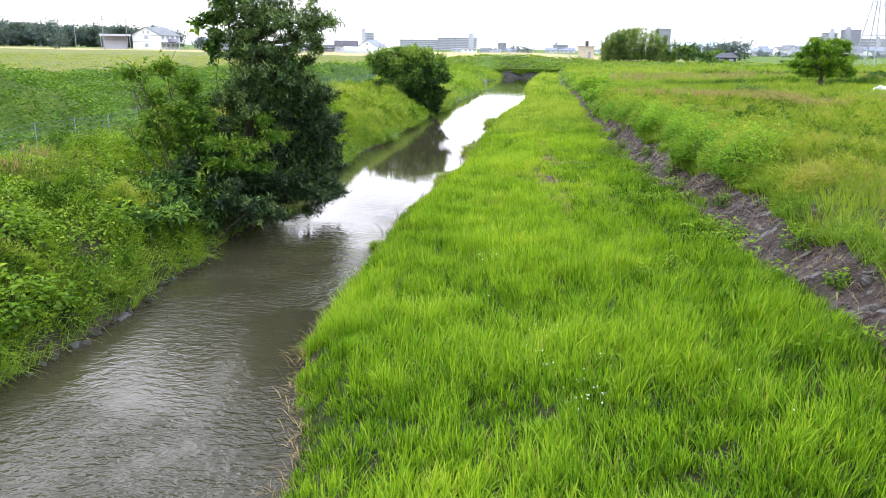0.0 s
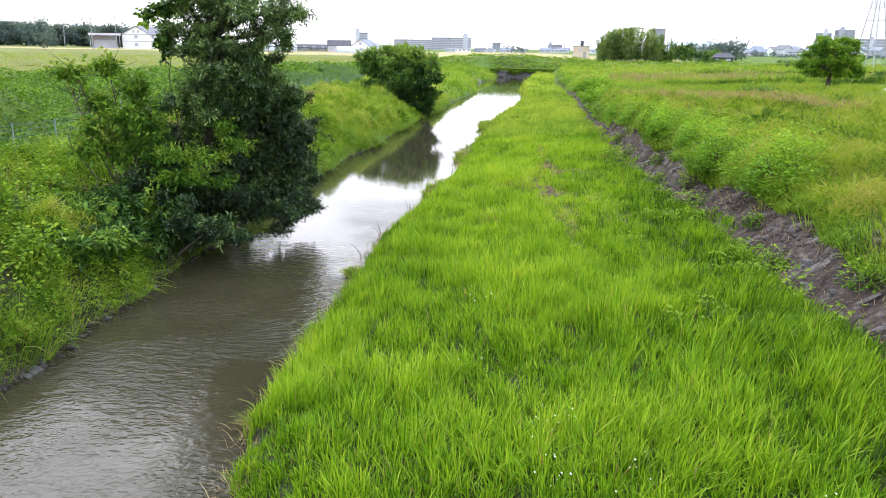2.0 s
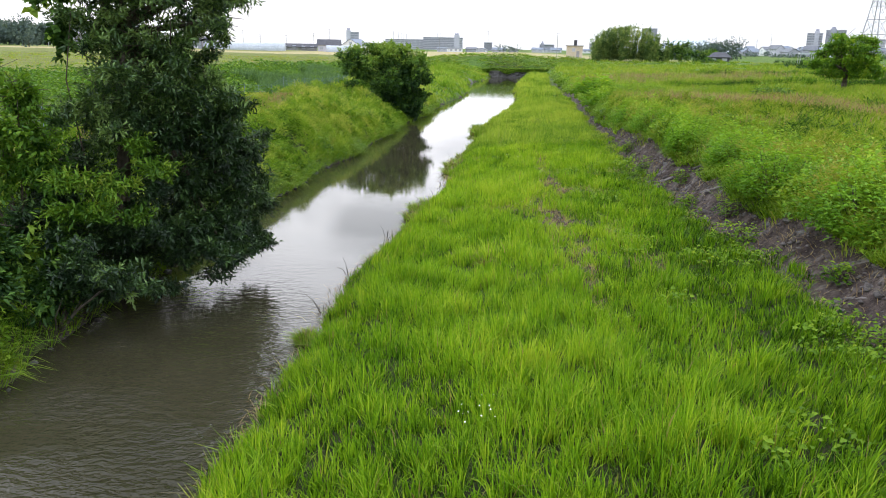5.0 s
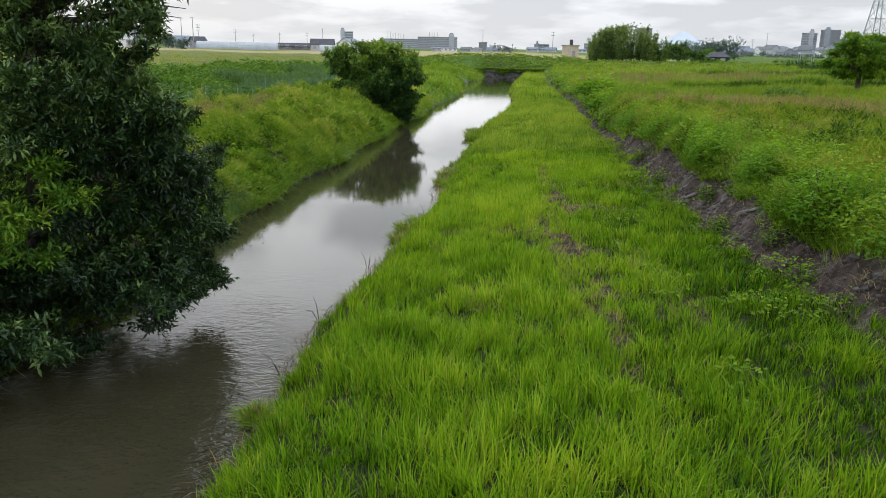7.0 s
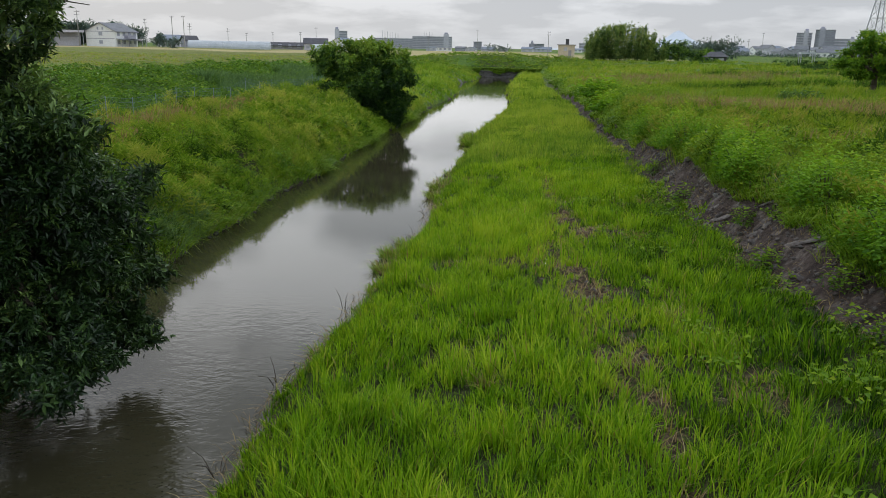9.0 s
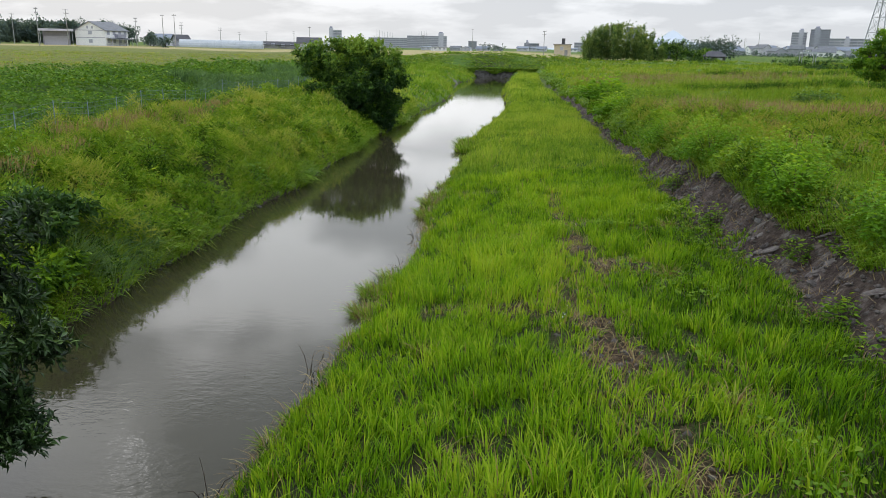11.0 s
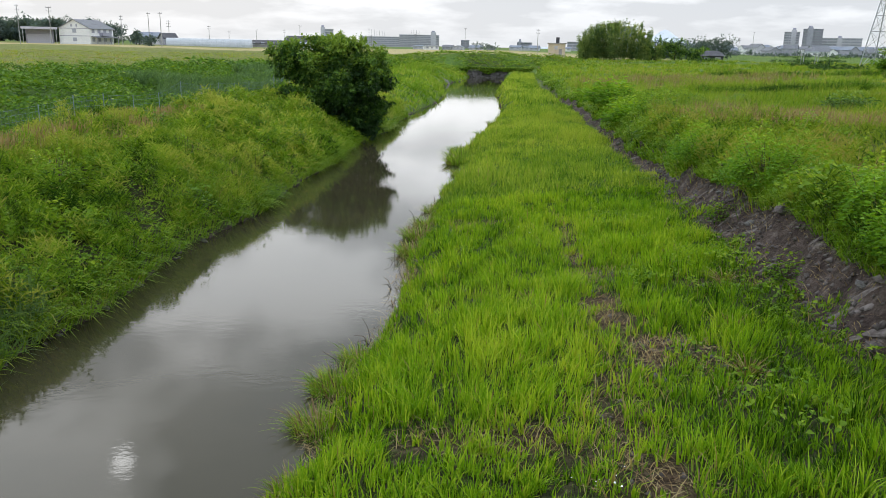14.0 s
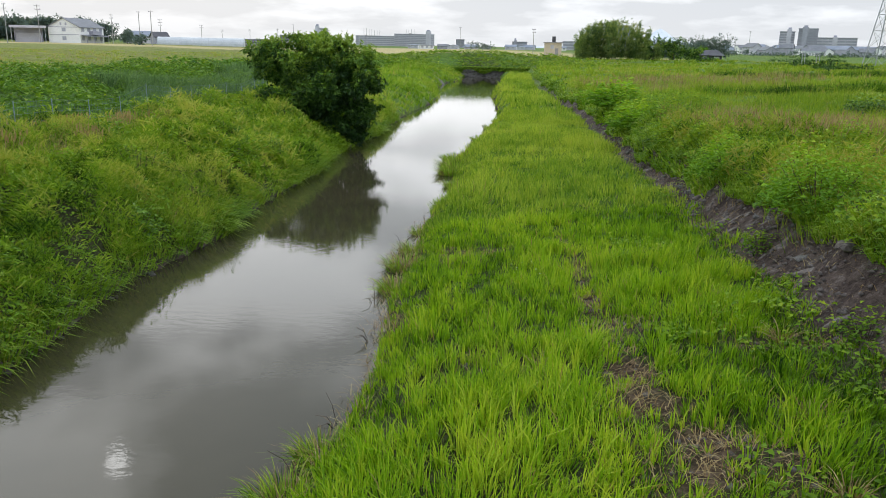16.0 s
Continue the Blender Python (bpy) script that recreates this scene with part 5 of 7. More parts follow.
def round_bush():
    bx, by = -2.9, 62.0
    bz = float(land(bx, by))
    ob = thing("bush", bx, by, bz, 0, "large round dark green bush on the stream bank", "bush")
    rnd = random.Random(77)
    core = [(0.9, -0.5, 2.1, 1.45, 1.4, 0.95), (0.1, -0.7, 1.2, 1.5, 1.3, 1.0), (1.6, -0.4, 2.2, 1.0, 1.0, 0.75), (0.2, 0, 1.5, 1.7, 1.7, 1.2), (-1.0, 0, 2.1, 1.3, 1.3, 0.8), (1.4, -0.5, 1.0, 1.2, 1.4, 1.0), (1.6, -1.3, -0.3, 1.0, 0.9, 0.8)]
    cl = list(core)
    # leafy lobes over the outside
    for _ in range(58):
        a, v = rnd.uniform(0, 6.28), rnd.uniform(-0.75, 1.0)
        q = math.sqrt(max(0.0, 1 - v * v))
        r = rnd.uniform(0.38, 0.72)
        x, y, z = 2.45 * q * math.cos(a), 2.2 * q * math.sin(a), 1.55 + 1.75 * v
        cl.append((x + 0.30 - 0.16 * (z - 1.5), y - 0.4, z, r, r, r * rnd.uniform(0.5, 0.75)))
    cl += [(-0.6, 0, 3.5, 0.5, 0.5, 0.3), (0.7, 0.1, 3.35, 0.6, 0.6, 0.3), (-1.9, -0.2, 3.1, 0.55, 0.5, 0.3), (2.6, -0.8, 1.5, 0.5, 0.5, 0.35), (2.3, -1.6, 0.1, 0.6, 0.5, 0.4), (1.9, -1.7, -0.6, 0.7, 0.6, 0.45), (1.1, -1.9, -0.2, 0.8, 0.6, 0.5), (0.2, -1.8, 0.3, 0.8, 0.6, 0.5)]
    cl += [(-2.3, 0.0, 2.9, 0.8, 0.8, 0.45), (-1.6, 0.1, 3.2, 0.8, 0.8, 0.4), (0.1, 0.0, 3.4, 0.8, 0.8, 0.4), (1.2, -0.2, 3.2, 0.8, 0.8, 0.5), (2.1, -0.4, 2.8, 0.7, 0.7, 0.6), (2.6, -0.6, 2.1, 0.5, 0.6, 0.55), (-2.2, 0.1, 2.4, 0.7, 0.7, 0.5)]
    cl = [tuple(1.08 * q for q in k) for k in cl]
    (V, F, T), _ = crown(cl, 54000, 0.16, 0.50, 241, 12, 0.45, -0.35, 0.52)
    # Tone climbs with height: light on top and shade at the foot, painted in.
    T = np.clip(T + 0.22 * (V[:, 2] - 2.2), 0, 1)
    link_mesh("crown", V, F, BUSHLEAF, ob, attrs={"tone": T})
    tree_wood(ob, (0, 0, 0), [(0.1, 0, 0.5), (0.2, 0, 1.2)], [c[:3] for c in cl[:5]], 0.14, 9, 40)


def field_tree():
    bx, by = 30.9, 65.0
    bz = float(land(bx, by))
    ob = thing("tree", bx, by, bz, 0, "small round-crowned bright green tree standing in the field", "tree")
    rnd = random.Random(51)
    cl = [(0.1, 0, 3.1, 1.5, 1.5, 1.0)]
    for _ in range(64):
        a, q = rnd.uniform(0, 6.28), rnd.random() ** 0.55
        top = 3.2 * math.sqrt(1 - 0.92 * q * q)
        cl.append((2.35 * q * math.cos(a), 2.2 * q * math.sin(a), 1.15 + top * rnd.random() ** 0.7, rnd.uniform(0.45, 0.75), rnd.uniform(0.45, 0.75), rnd.uniform(0.25, 0.4)))
    (V, F, T), _ = crown(cl, 21000, 0.19, 0.5, 251, 11, 0.4, -0.25, 0.5)
    link_mesh("crown", V, F, TREELEAF, ob, attrs={"tone": T})
    tree_wood(ob, (0, 0, 0), [(0.0, 0, 0.7), (0.05, 0, 1.5)], [c[:3] for c in cl[:6]], 0.24, 12, 60)


def far_tree(name, x, y, rx, ry, h, count, ln, seed, label, mat, group=""):
    z = float(land(x, y))
    rnd = random.Random(seed)
    ob = thing(name, x, y, z, 0, label, "tree", group)
    cl = [(0, 0, h * 0.5, rx, ry, h * 0.46), (0, 0, h * 0.2, rx * 0.9, ry * 0.9, h * 0.2)]
    for _ in range(5):
        cl.append((rnd.uniform(-0.6, 0.6) * rx, rnd.uniform(-0.5, 0.5) * ry, h * rnd.uniform(0.35, 0.8), rx * rnd.uniform(0.35, 0.6), ry * 0.5, h * rnd.uniform(0.15, 0.25)))
    (V, F, T), _ = crown(cl, count, ln, 0.5, seed, 8, 0.55, -0.2, 0.45)
    link_mesh("crown", V, F, mat, ob, attrs={"tone": T})
    bm = bmesh.new()
    limb(bm, [(0, 0, -0.3), (0.1, 0, h * 0.3), (0, 0.1, h * 0.7)], 0.03 * h, 0.012 * h, 6)
    part("trunk", bm, BARK, ob)
    return ob


def bamboo_grove():
    x, y = 40.6, 170.0
    z = float(land(x, y))
    ob = thing("bamboo_grove", x, y, z, 0, "dense clump of tall feathery bamboo at the field's far side", "bamboo")
    cl = []
    rnd = random.Random(31)
    bm = bmesh.new()
    for i in range(64):
        px, py = rnd.uniform(-7.2, 7.2), rnd.uniform(-4, 4)
        t = px / 7.4
        top = 6.8 - 3.0 * abs(t) ** 2.2 - 0.8 * max(0, t) + rnd.uniform(-0.8, 0.5)
        bendx, bendy = rnd.uniform(-0.7, 0.7), rnd.uniform(-0.7, 0.4)
        limb(bm, [(px, py, -0.2), (px + bendx * 0.3, py + bendy * 0.3, top * 0.6), (px + bendx, py + bendy, top)], 0.05, 0.015, 4)
        for q in (0.14, 0.3, 0.5, 0.68, 0.84, 0.97):
            cl.append((px + bendx * q * q, py + bendy * q * q, top * q, 0.85 * (1.15 - 0.6 * q), 0.85 * (1.15 - 0.6 * q), 0.75))
    cl += [(-4.5, -1, 2.8, 3.0, 2.5, 2.6), (0, -1.5, 3.2, 3.5, 2.5, 3.0), (4.2, -1, 2.4, 3.0, 2.5, 2.3)]
    tagged(part("culms", bm, BAMBOO, ob), kind="stuff")
    (V, F, T), _ = crown(cl, 32000, 0.46, 0.26, 261, 10, 0.35, -0.25, 0.45)
    link_mesh("foliage", V, F, BAMBOO, ob, attrs={"tone": T})


big_tree()
vine_on_tree()
side_shrub()
foot_shrub()
bank_shrub(-7.4, 19.2, [(0.0, 0.0, 0.5, 0.9, 0.7, 0.45), (0.9, -0.3, 0.3, 0.7, 0.6, 0.35), (-0.7, 0.5, 0.6, 0.7, 0.6, 0.4), (0.4, 0.8, 0.6, 0.7, 0.6, 0.45), (-0.9, -0.6, 0.3, 0.6, 0.5, 0.3)], 6500, 271)
bank_shrub(-6.9, 17.4, [(0.0, 0.0, 0.35, 0.6, 0.6, 0.3), (0.5, 0.7, 0.4, 0.6, 0.5, 0.3), (-0.6, 0.5, 0.45, 0.6, 0.5, 0.3)], 3000, 272)
bank_shrub(-6.5, 31.2, [(0.0, 0.0, 0.5, 0.7, 0.7, 0.4), (0.5, -0.6, 0.35, 0.6, 0.5, 0.35), (-0.6, 0.5, 0.55, 0.6, 0.6, 0.35), (0.4, 0.6, 0.4, 0.6, 0.5, 0.3)], 4500, 273)
bank_shrub(-5.75, 29.7, [(0.0, 0.0, 0.3, 0.6, 0.6, 0.35), (0.4, -0.5, 0.3, 0.5, 0.5, 0.3), (0.2, 0.6, 0.25, 0.5, 0.5, 0.25), (-0.5, -0.7, 0.5, 0.6, 0.5, 0.35)], 3600, 274, "light green leafy shrub low over the water's edge", WEED, 0.22)
round_bush()
field_tree()
bamboo_grove()
far_tree("tree", 48.3, 171, 2.6, 2.4, 4.9, 2200, 0.36, 303, "low leafy tree beside the bamboo", BUSHLEAF, "trees beside the bamboo")
far_tree("tree", 52.5, 172, 3.0, 2.5, 4.4, 1800, 0.40, 301, "low leafy tree beside the bamboo", BUSHLEAF, "trees beside the bamboo")
far_tree("tree", 57.5, 176, 2.2, 2.2, 3.0, 1200, 0.40, 302, "low leafy tree beside the bamboo", BUSHLEAF, "trees beside the bamboo")
for i, (tx, ty, th, tr) in enumerate(((74, 232, 5.2, 4.5), (80, 236, 6.2, 5.0), (88, 238, 7.0, 5.0), (68, 225, 4.4, 3.5), (84, 240, 5.6, 4.0))):
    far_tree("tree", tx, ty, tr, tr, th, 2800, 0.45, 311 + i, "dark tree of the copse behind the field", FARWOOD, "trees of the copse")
far_tree("tree", 70, 205, 2.6, 2.2, 3.4, 900, 0.4, 331, "light green bushy tree near the hut", LIGHTLEAF)
for i, (tx, ty, tr, th) in enumerate(((161, 309, 9.0, 1.6), (140, 300, 7.0, 1.3), (63, 128, 3.2, 0.9), (58, 127, 2.2, 0.8), (65, 147, 3.0, 0.9), (72, 150, 3.2, 0.8), (54, 161, 3.0, 0.9), (84, 190, 5.0, 1.0), (96, 196, 5.0, 1.1), (46, 84, 1.6, 0.8))):
    far_tree("bramble", tx, ty, tr, 1.2 + 0.25 * tr, th, 700, 0.30, 520 + i, "low dark bramble bush in the rough field", BUSHLEAF, "brambles in the field")
for i in range(26):
    q = i / 25
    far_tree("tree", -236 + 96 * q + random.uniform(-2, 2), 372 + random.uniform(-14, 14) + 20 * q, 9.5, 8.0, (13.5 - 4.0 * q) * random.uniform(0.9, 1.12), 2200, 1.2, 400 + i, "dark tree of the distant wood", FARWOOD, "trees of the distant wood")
for i, (tx, ty, th, tr) in enumerate(((-88, 288, 5.0, 3.5), (-79, 272, 3.6, 3.0), (-93, 300, 5.0, 3.0), (50, 560, 6.0, 8.0), (58, 560, 5.0, 7.0), (-128, 262, 6.0, 4.5), (-128, 305, 4.0, 3.0))):
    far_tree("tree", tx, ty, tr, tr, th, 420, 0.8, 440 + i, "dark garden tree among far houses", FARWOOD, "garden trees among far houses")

# ---- stones, clods and shore details ----


def pebble_mesh(name, seed, material):
    rnd = random.Random(seed)
    bm = bmesh.new()
    bmesh.ops.create_icosphere(bm, subdivisions=1, radius=1.0)
    for v in bm.verts:
        v.co = Vector((v.co.x * 1.0, v.co.y * 0.75, v.co.z * 0.55)) * rnd.uniform(0.72, 1.2)
    me = bpy.data.meshes.new(name)
    bm.normal_update()
    bm.to_mesh(me)
    bm.free()
    me.materials.append(material)
    return me


WET = [pebble_mesh("clod", 40 + s, WETMUD if s % 2 else DARKSTONE) for s in range(4)]
STONES = [pebble_mesh("stone", s, STONE) for s in range(5)]
CLODS = [pebble_mesh("clod", 20 + s, CLOD) for s in range(5)]


def lay(meshes, name, x, y, z, size, parent, rnd):
    ob = new(name, meshes[rnd.randrange(len(meshes))])
    ob.parent = parent
    ob.matrix_basis = pose(x, y, z, rnd.uniform(-25, 25), rnd.uniform(-25, 25), rnd.uniform(0, 360)) @ Matrix.Diagonal((size * rnd.uniform(0.8, 1.3), size, size * rnd.uniform(0.7, 1.1), 1))
    return ob


def loose_stones():
    rnd = random.Random(17)
    g = bpy.data.objects["ground"]
    for _ in range(150):
        y = 9 + 46 * rnd.random() ** 1.3
        d = rnd.uniform(0.1, 1.15)
        x = float(toe(np.array(y))) + d
        lay(CLODS if rnd.random() < 0.6 else STONES, "stone", x, y, float(land(x, y)) + 0.0, rnd.choice((0.05, 0.07, 0.09, 0.12, 0.16)), g, rnd)
    for i in range(30):
        y = 12.0 + 0.2 * i + rnd.uniform(-0.15, 0.15)
        x = float(shore_l(np.array(y))) + rnd.uniform(0.02, 0.16)
        lay(WET, "stone", x, y, 0.02, rnd.choice((0.05, 0.08, 0.10, 0.13)), g, rnd)
    for _ in range(60):
        y = rnd.uniform(9, 40)
        x = float(shore_l(np.array(y))) + rnd.uniform(-0.15, 0.12)
        lay(WET, "stone", x, y, 0.0, rnd.uniform(0.05, 0.12), g, rnd)


def ledge_mesh(name, seed):
    """A flake of layered silt: a flat wedge with a broken edge."""
    rnd = random.Random(seed)
    bm = bmesh.new()
    n = 8
    top = [bm.verts.new((math.cos(2 * math.pi * k / n) * rnd.uniform(0.75, 1.15), 0.42 * math.sin(2 * math.pi * k / n) * rnd.uniform(0.7, 1.2), 0.10 + rnd.uniform(-0.03, 0.04))) for k in range(n)]
    foot = [bm.verts.new((v.co.x * 1.12, v.co.y * 1.25 - 0.03, -0.14)) for v in top]
    crest = bm.verts.new((rnd.uniform(-0.3, 0.3), rnd.uniform(-0.1, 0.1), 0.17))
    for k in range(n):
        bm.faces.new((top[k], top[(k + 1) % n], crest))
        bm.faces.new((foot[k], foot[(k + 1) % n], top[(k + 1) % n], top[k]))
    me = bpy.data.meshes.new(name)
    bm.normal_update()
    bm.to_mesh(me)
    bm.free()
    me.materials.append(SILT)
    return me


def silt_ledges():
    """Tilted flakes of pale silt breaking out of the eroded bank, in steps that run slantwise down it."""
    rnd = random.Random(29)
    g = bpy.data.objects["ground"]
    kinds = [ledge_mesh("ledge", 50 + i) for i in range(6)]
    for _ in range(150):
        y = 10 + 42 * rnd.random() ** 1.2
        d = rnd.uniform(0.12, 1.05)
        x = float(toe(np.array(y))) + d
        z = float(land(x, y))
        s = rnd.choice((0.10, 0.14, 0.18, 0.24, 0.30))
        ob = new("ledge", kinds[rnd.randrange(6)])
        ob.parent = g
        slope = math.degrees(math.atan2(float(land(x + 0.2, y)) - float(land(x - 0.2, y)), 0.4))
        ob.matrix_basis = pose(x, y, z - 0.02, 0, -slope, 0) @ pose(0, 0, 0, rnd.uniform(-14, 14), rnd.uniform(-10, 10), rnd.gauss(-38, 16)) @ Matrix.Diagonal((s * rnd.uniform(0.8, 1.8), s * rnd.uniform(0.5, 1.0), s * rnd.uniform(0.2, 0.4), 1))


def clod_litter():
    """Crumbled soil on the eroded bank and in the bare strip, too small to pick apart."""
    x, y = scatter(5.4, 12, 7, 62, 60)
    d = x - toe(y)
    keep = (d > 0.0) & (d < 1.35)
    x2, y2 = scatter(2, 6.5, 22, 40, 30)
    k2 = RNG.random(len(x2)) < bare(x2, y2)
    x, y = np.concatenate([x[keep], x2[k2]]), np.concatenate([y[keep], y2[k2]])
    n = len(x)
    base = np.array([(1, 0, 0), (-0.6, 0.9, 0), (-0.5, -0.8, 0), (0.1, 0.1, 0.75), (0, 0, -0.6)])
    s = RNG.uniform(0.015, 0.075, n) * (0.7 + 0.3 * y / 30)
    V = base[None] * s[:, None, None] * RNG.uniform(0.6, 1.4, (n, 5, 1))
    a = RNG.uniform(0, 6.28, n)
    R = np.stack([V[..., 0] * np.cos(a)[:, None] - V[..., 1] * np.sin(a)[:, None], V[..., 0] * np.sin(a)[:, None] + V[..., 1] * np.cos(a)[:, None], V[..., 2]], 2)
    R += np.stack([x, y, land(x, y)], 1)[:, None, :]
    o = (np.arange(n) * 5)[:, None]
    F = [o + np.array([t]) for t in ((0, 1, 3), (1, 2, 3), (2, 0, 3), (1, 0, 4), (2, 1, 4), (0, 2, 4))]
    tagged(link_mesh("soil_crumbs", R.reshape(-1, 3), F, CLOD), "crumbled grey-brown soil on the eroded bank", "soil", "", "stuff")


def reed_tuft(x, y, r, h, count, label, dry=0.25, name="reed_tuft"):
    """A tuft of sedge standing at the water's edge, some of its blades dead."""
    z = max(float(land(x, y)), -0.05)
    ob = thing(name, x, y, z, 0, label, "grass tuft", "sedge tufts along the shore")
    for nm, n, mat, t0 in (("greenery", int(1.1 * count * (1 - 0.6 * dry)), BANK, 0.55), ("dead_foliage", int(0.9 * count * dry), STRAW, 0.35)):
        a = RNG.uniform(0, 6.28, n)
        q = r * np.sqrt(RNG.random(n)) * 0.6
        P = np.stack([q * np.cos(a), q * np.sin(a), np.full(n, -0.05)], 1)
        o = RNG.uniform(0.05, 1.1, n)
        lean = np.stack([np.cos(a) * o, np.sin(a) * o], 1)
        V, F, T = blades(P, 0.85 * h * RNG.uniform(0.4, 1.1, n), RNG.uniform(0.006, 0.011, n) * (1 + y / 45), RNG.uniform(0, 3.14, n), lean, np.clip(t0 + RNG.normal(0, 0.2, n), 0, 0.95), 3, 0.22)
        link_mesh(nm, V, F, mat, ob, attrs={"tone": T})
    return ob


def shore_tufts():
    for x, y, r, h, c, d in ((0.15, 30.0, 0.55, 0.55, 520, 0.4), (0.45, 31.2, 0.60, 0.60, 620, 0.25), (0.45, 32.2, 0.50, 0.55, 420, 0.25), (0.05, 28.6, 0.3, 0.42, 220, 0.4), (1.1, 38.6, 0.55, 0.65, 380, 0.4), (1.4, 40.2, 0.6, 0.7, 420, 0.4), (1.4, 41.6, 0.5, 0.6, 320, 0.35), (1.55, 43.5, 0.35, 0.55, 220, 0.3), (2.2, 47.0, 0.4, 0.6, 240, 0.25), (2.75, 50.5, 0.45, 0.6, 260, 0.25), (3.2, 53.2, 0.9, 0.85, 620, 0.2), (3.5, 54.6, 0.9, 0.9, 620, 0.15), (3.75, 56.5, 0.8, 0.8, 520, 0.15), (5.2, 64.0, 0.6, 0.7, 260, 0.2), (6.6, 70.0, 0.7, 0.7, 260, 0.2), (-2.35, 12.8, 0.25, 0.4, 160, 0.7), (-2.4, 14.6, 0.25, 0.4, 140, 0.7), (-1.0, 25.2, 0.25, 0.4, 160, 0.4)):
        reed_tuft(float(shore_r(np.array(y))) - 0.15 * r, y, r, h, c, "sedge tuft with dead blades standing in the shallow water's edge" if d > 0.25 else "fresh green sedge tuft standing at the water's edge", d)
    reed_tuft(-1.62, 19.95, 0.27, 0.50, 900, "compact brownish sedge tussock standing off the shore in the water", 0.25)
    for y, x in ((33.5, 3.3), (30.0, 5.6), (36.0, 6.6), (31.5, 6.0), (24.5, 4.6), (22.5, 1.6), (27.0, 1.0), (34.0, 6.9)):
        reed_tuft(x, y, 0.16, 0.55, 60, "rusty dead dock and grass stalks standing in the meadow", 1.0, "dead_stalks")


def crest_stalks():
    """Brownish seeding stalks on the crest of the left bank, before the fence."""
    rnd = random.Random(61)
    for i in range(26):
        y = 18 + 1.35 * i + rnd.uniform(-0.6, 0.6)
        if abs(y - 22.5) < 2.2:
            continue
        x = float(along(FENCE, y)) + rnd.uniform(0.7, 2.2)
        ob = thing("seed_grass", x, y, float(land(x, y)), 0, "pinkish-brown seeding grass on the bank's crest", "grass tuft", "seeding tufts on the crest")
        n = 70
        a, q = RNG.uniform(0, 6.28, n), 0.45 * np.sqrt(RNG.random(n))
        P = np.stack([q * np.cos(a), q * np.sin(a), np.full(n, -0.05)], 1)
        H = RNG.uniform(0.6, 0.95, n)
        lean = RNG.normal(0, 0.14, (n, 2)) + np.array([0.1, 0.0])
        V, F, T = blades(P, H, np.full(n, 0.006) * (1 + y / 60), RNG.uniform(0, 3.14, n), lean, RNG.uniform(0.3, 1.0, n), 2)
        link_mesh("stalks", V, F, STRAW, ob, attrs={"tone": T})
        tip = P + np.stack([lean[:, 0] * H * 0.7, lean[:, 1] * H * 0.7, H * 0.72], 1)
        V, F, T = blades(tip, RNG.uniform(0.12, 0.22, n), np.full(n, 0.017) * (1 + y / 60), RNG.uniform(0, 3.14, n), lean * 1.5, RNG.uniform(0.2, 0.8, n), 2)
        link_mesh("panicles", V, F, PANICLE, ob, attrs={"tone": T})


def floating_twigs():
    """Bare twigs and stems that stand out of the water along the meadow's shore."""
    rnd = random.Random(44)
    for y in (9.5, 11.5, 13.5, 21.5, 24.0, 27.4, 31.8, 33.0, 36.0, 38.0, 40.0, 42.4, 45.0):
        x = float(shore_r(np.array(y))) - rnd.uniform(0.1, 0.4)
        ob = thing("twig", x, y, -0.02, 0, "thin dark dead twig standing out of the water", "twig", "twigs along the shore")
        for _ in range(4):
            bm = bmesh.new()
            a = rnd.uniform(0, 6.28)
            e = Vector((0.35 * math.cos(a), 0.35 * math.sin(a), rnd.uniform(0.08, 0.4)))
            limb(bm, [(0, 0, -0.1), e * 0.5 + Vector((0, 0, 0.06)), e], 0.008, 0.003, 4)
            part("stem", bm, BARK, ob)


def flower_patch(x, y, r, count):
    """White daisy-like flowers on thin stems."""
    ob = thing("white_flowers", x, y, float(land(x, y)), 0, "patch of small white daisy-like flowers among the grass", "flowers", "flower patches in the meadow")
    a, q = RNG.uniform(0, 6.28, count), r * np.sqrt(RNG.random(count))
    px, py = q * np.cos(a), q * np.sin(a)
    hz = land(x + px, y + py) - float(land(x, y))
    H = RNG.uniform(0.38, 0.62, count)
    V, F, T = blades(np.stack([px, py, hz], 1), H, np.full(count, 0.006), RNG.uniform(0, 3, count), RNG.normal(0, 0.1, (count, 2)), RNG.uniform(0.3, 0.8, count), 2)
    tagged(link_mesh("greenery", V, F, BANK, ob, attrs={"tone": T}), kind="stuff")
    bm = bmesh.new()
    for i in range(count):
        c = Vector((px[i], py[i], hz[i] + H[i] * 0.98))
        rr = random.uniform(0.007, 0.012)
        tilt = Euler((random.uniform(-0.6, 0.6), random.uniform(-0.6, 0.6), 0)).to_matrix()
        mid = bm.verts.new(c + tilt @ Vector((0, 0, rr * 0.35)))
        ring = [bm.verts.new(c + tilt @ Vector((rr * math.cos(k * 1.0472), rr * math.sin(k * 1.0472), 0))) for k in range(6)]
        for k in range(6):
            bm.faces.new((mid, ring[k], ring[(k + 1) % 6]))
    tagged(part("blossoms", bm, PETAL, ob), kind="stuff")


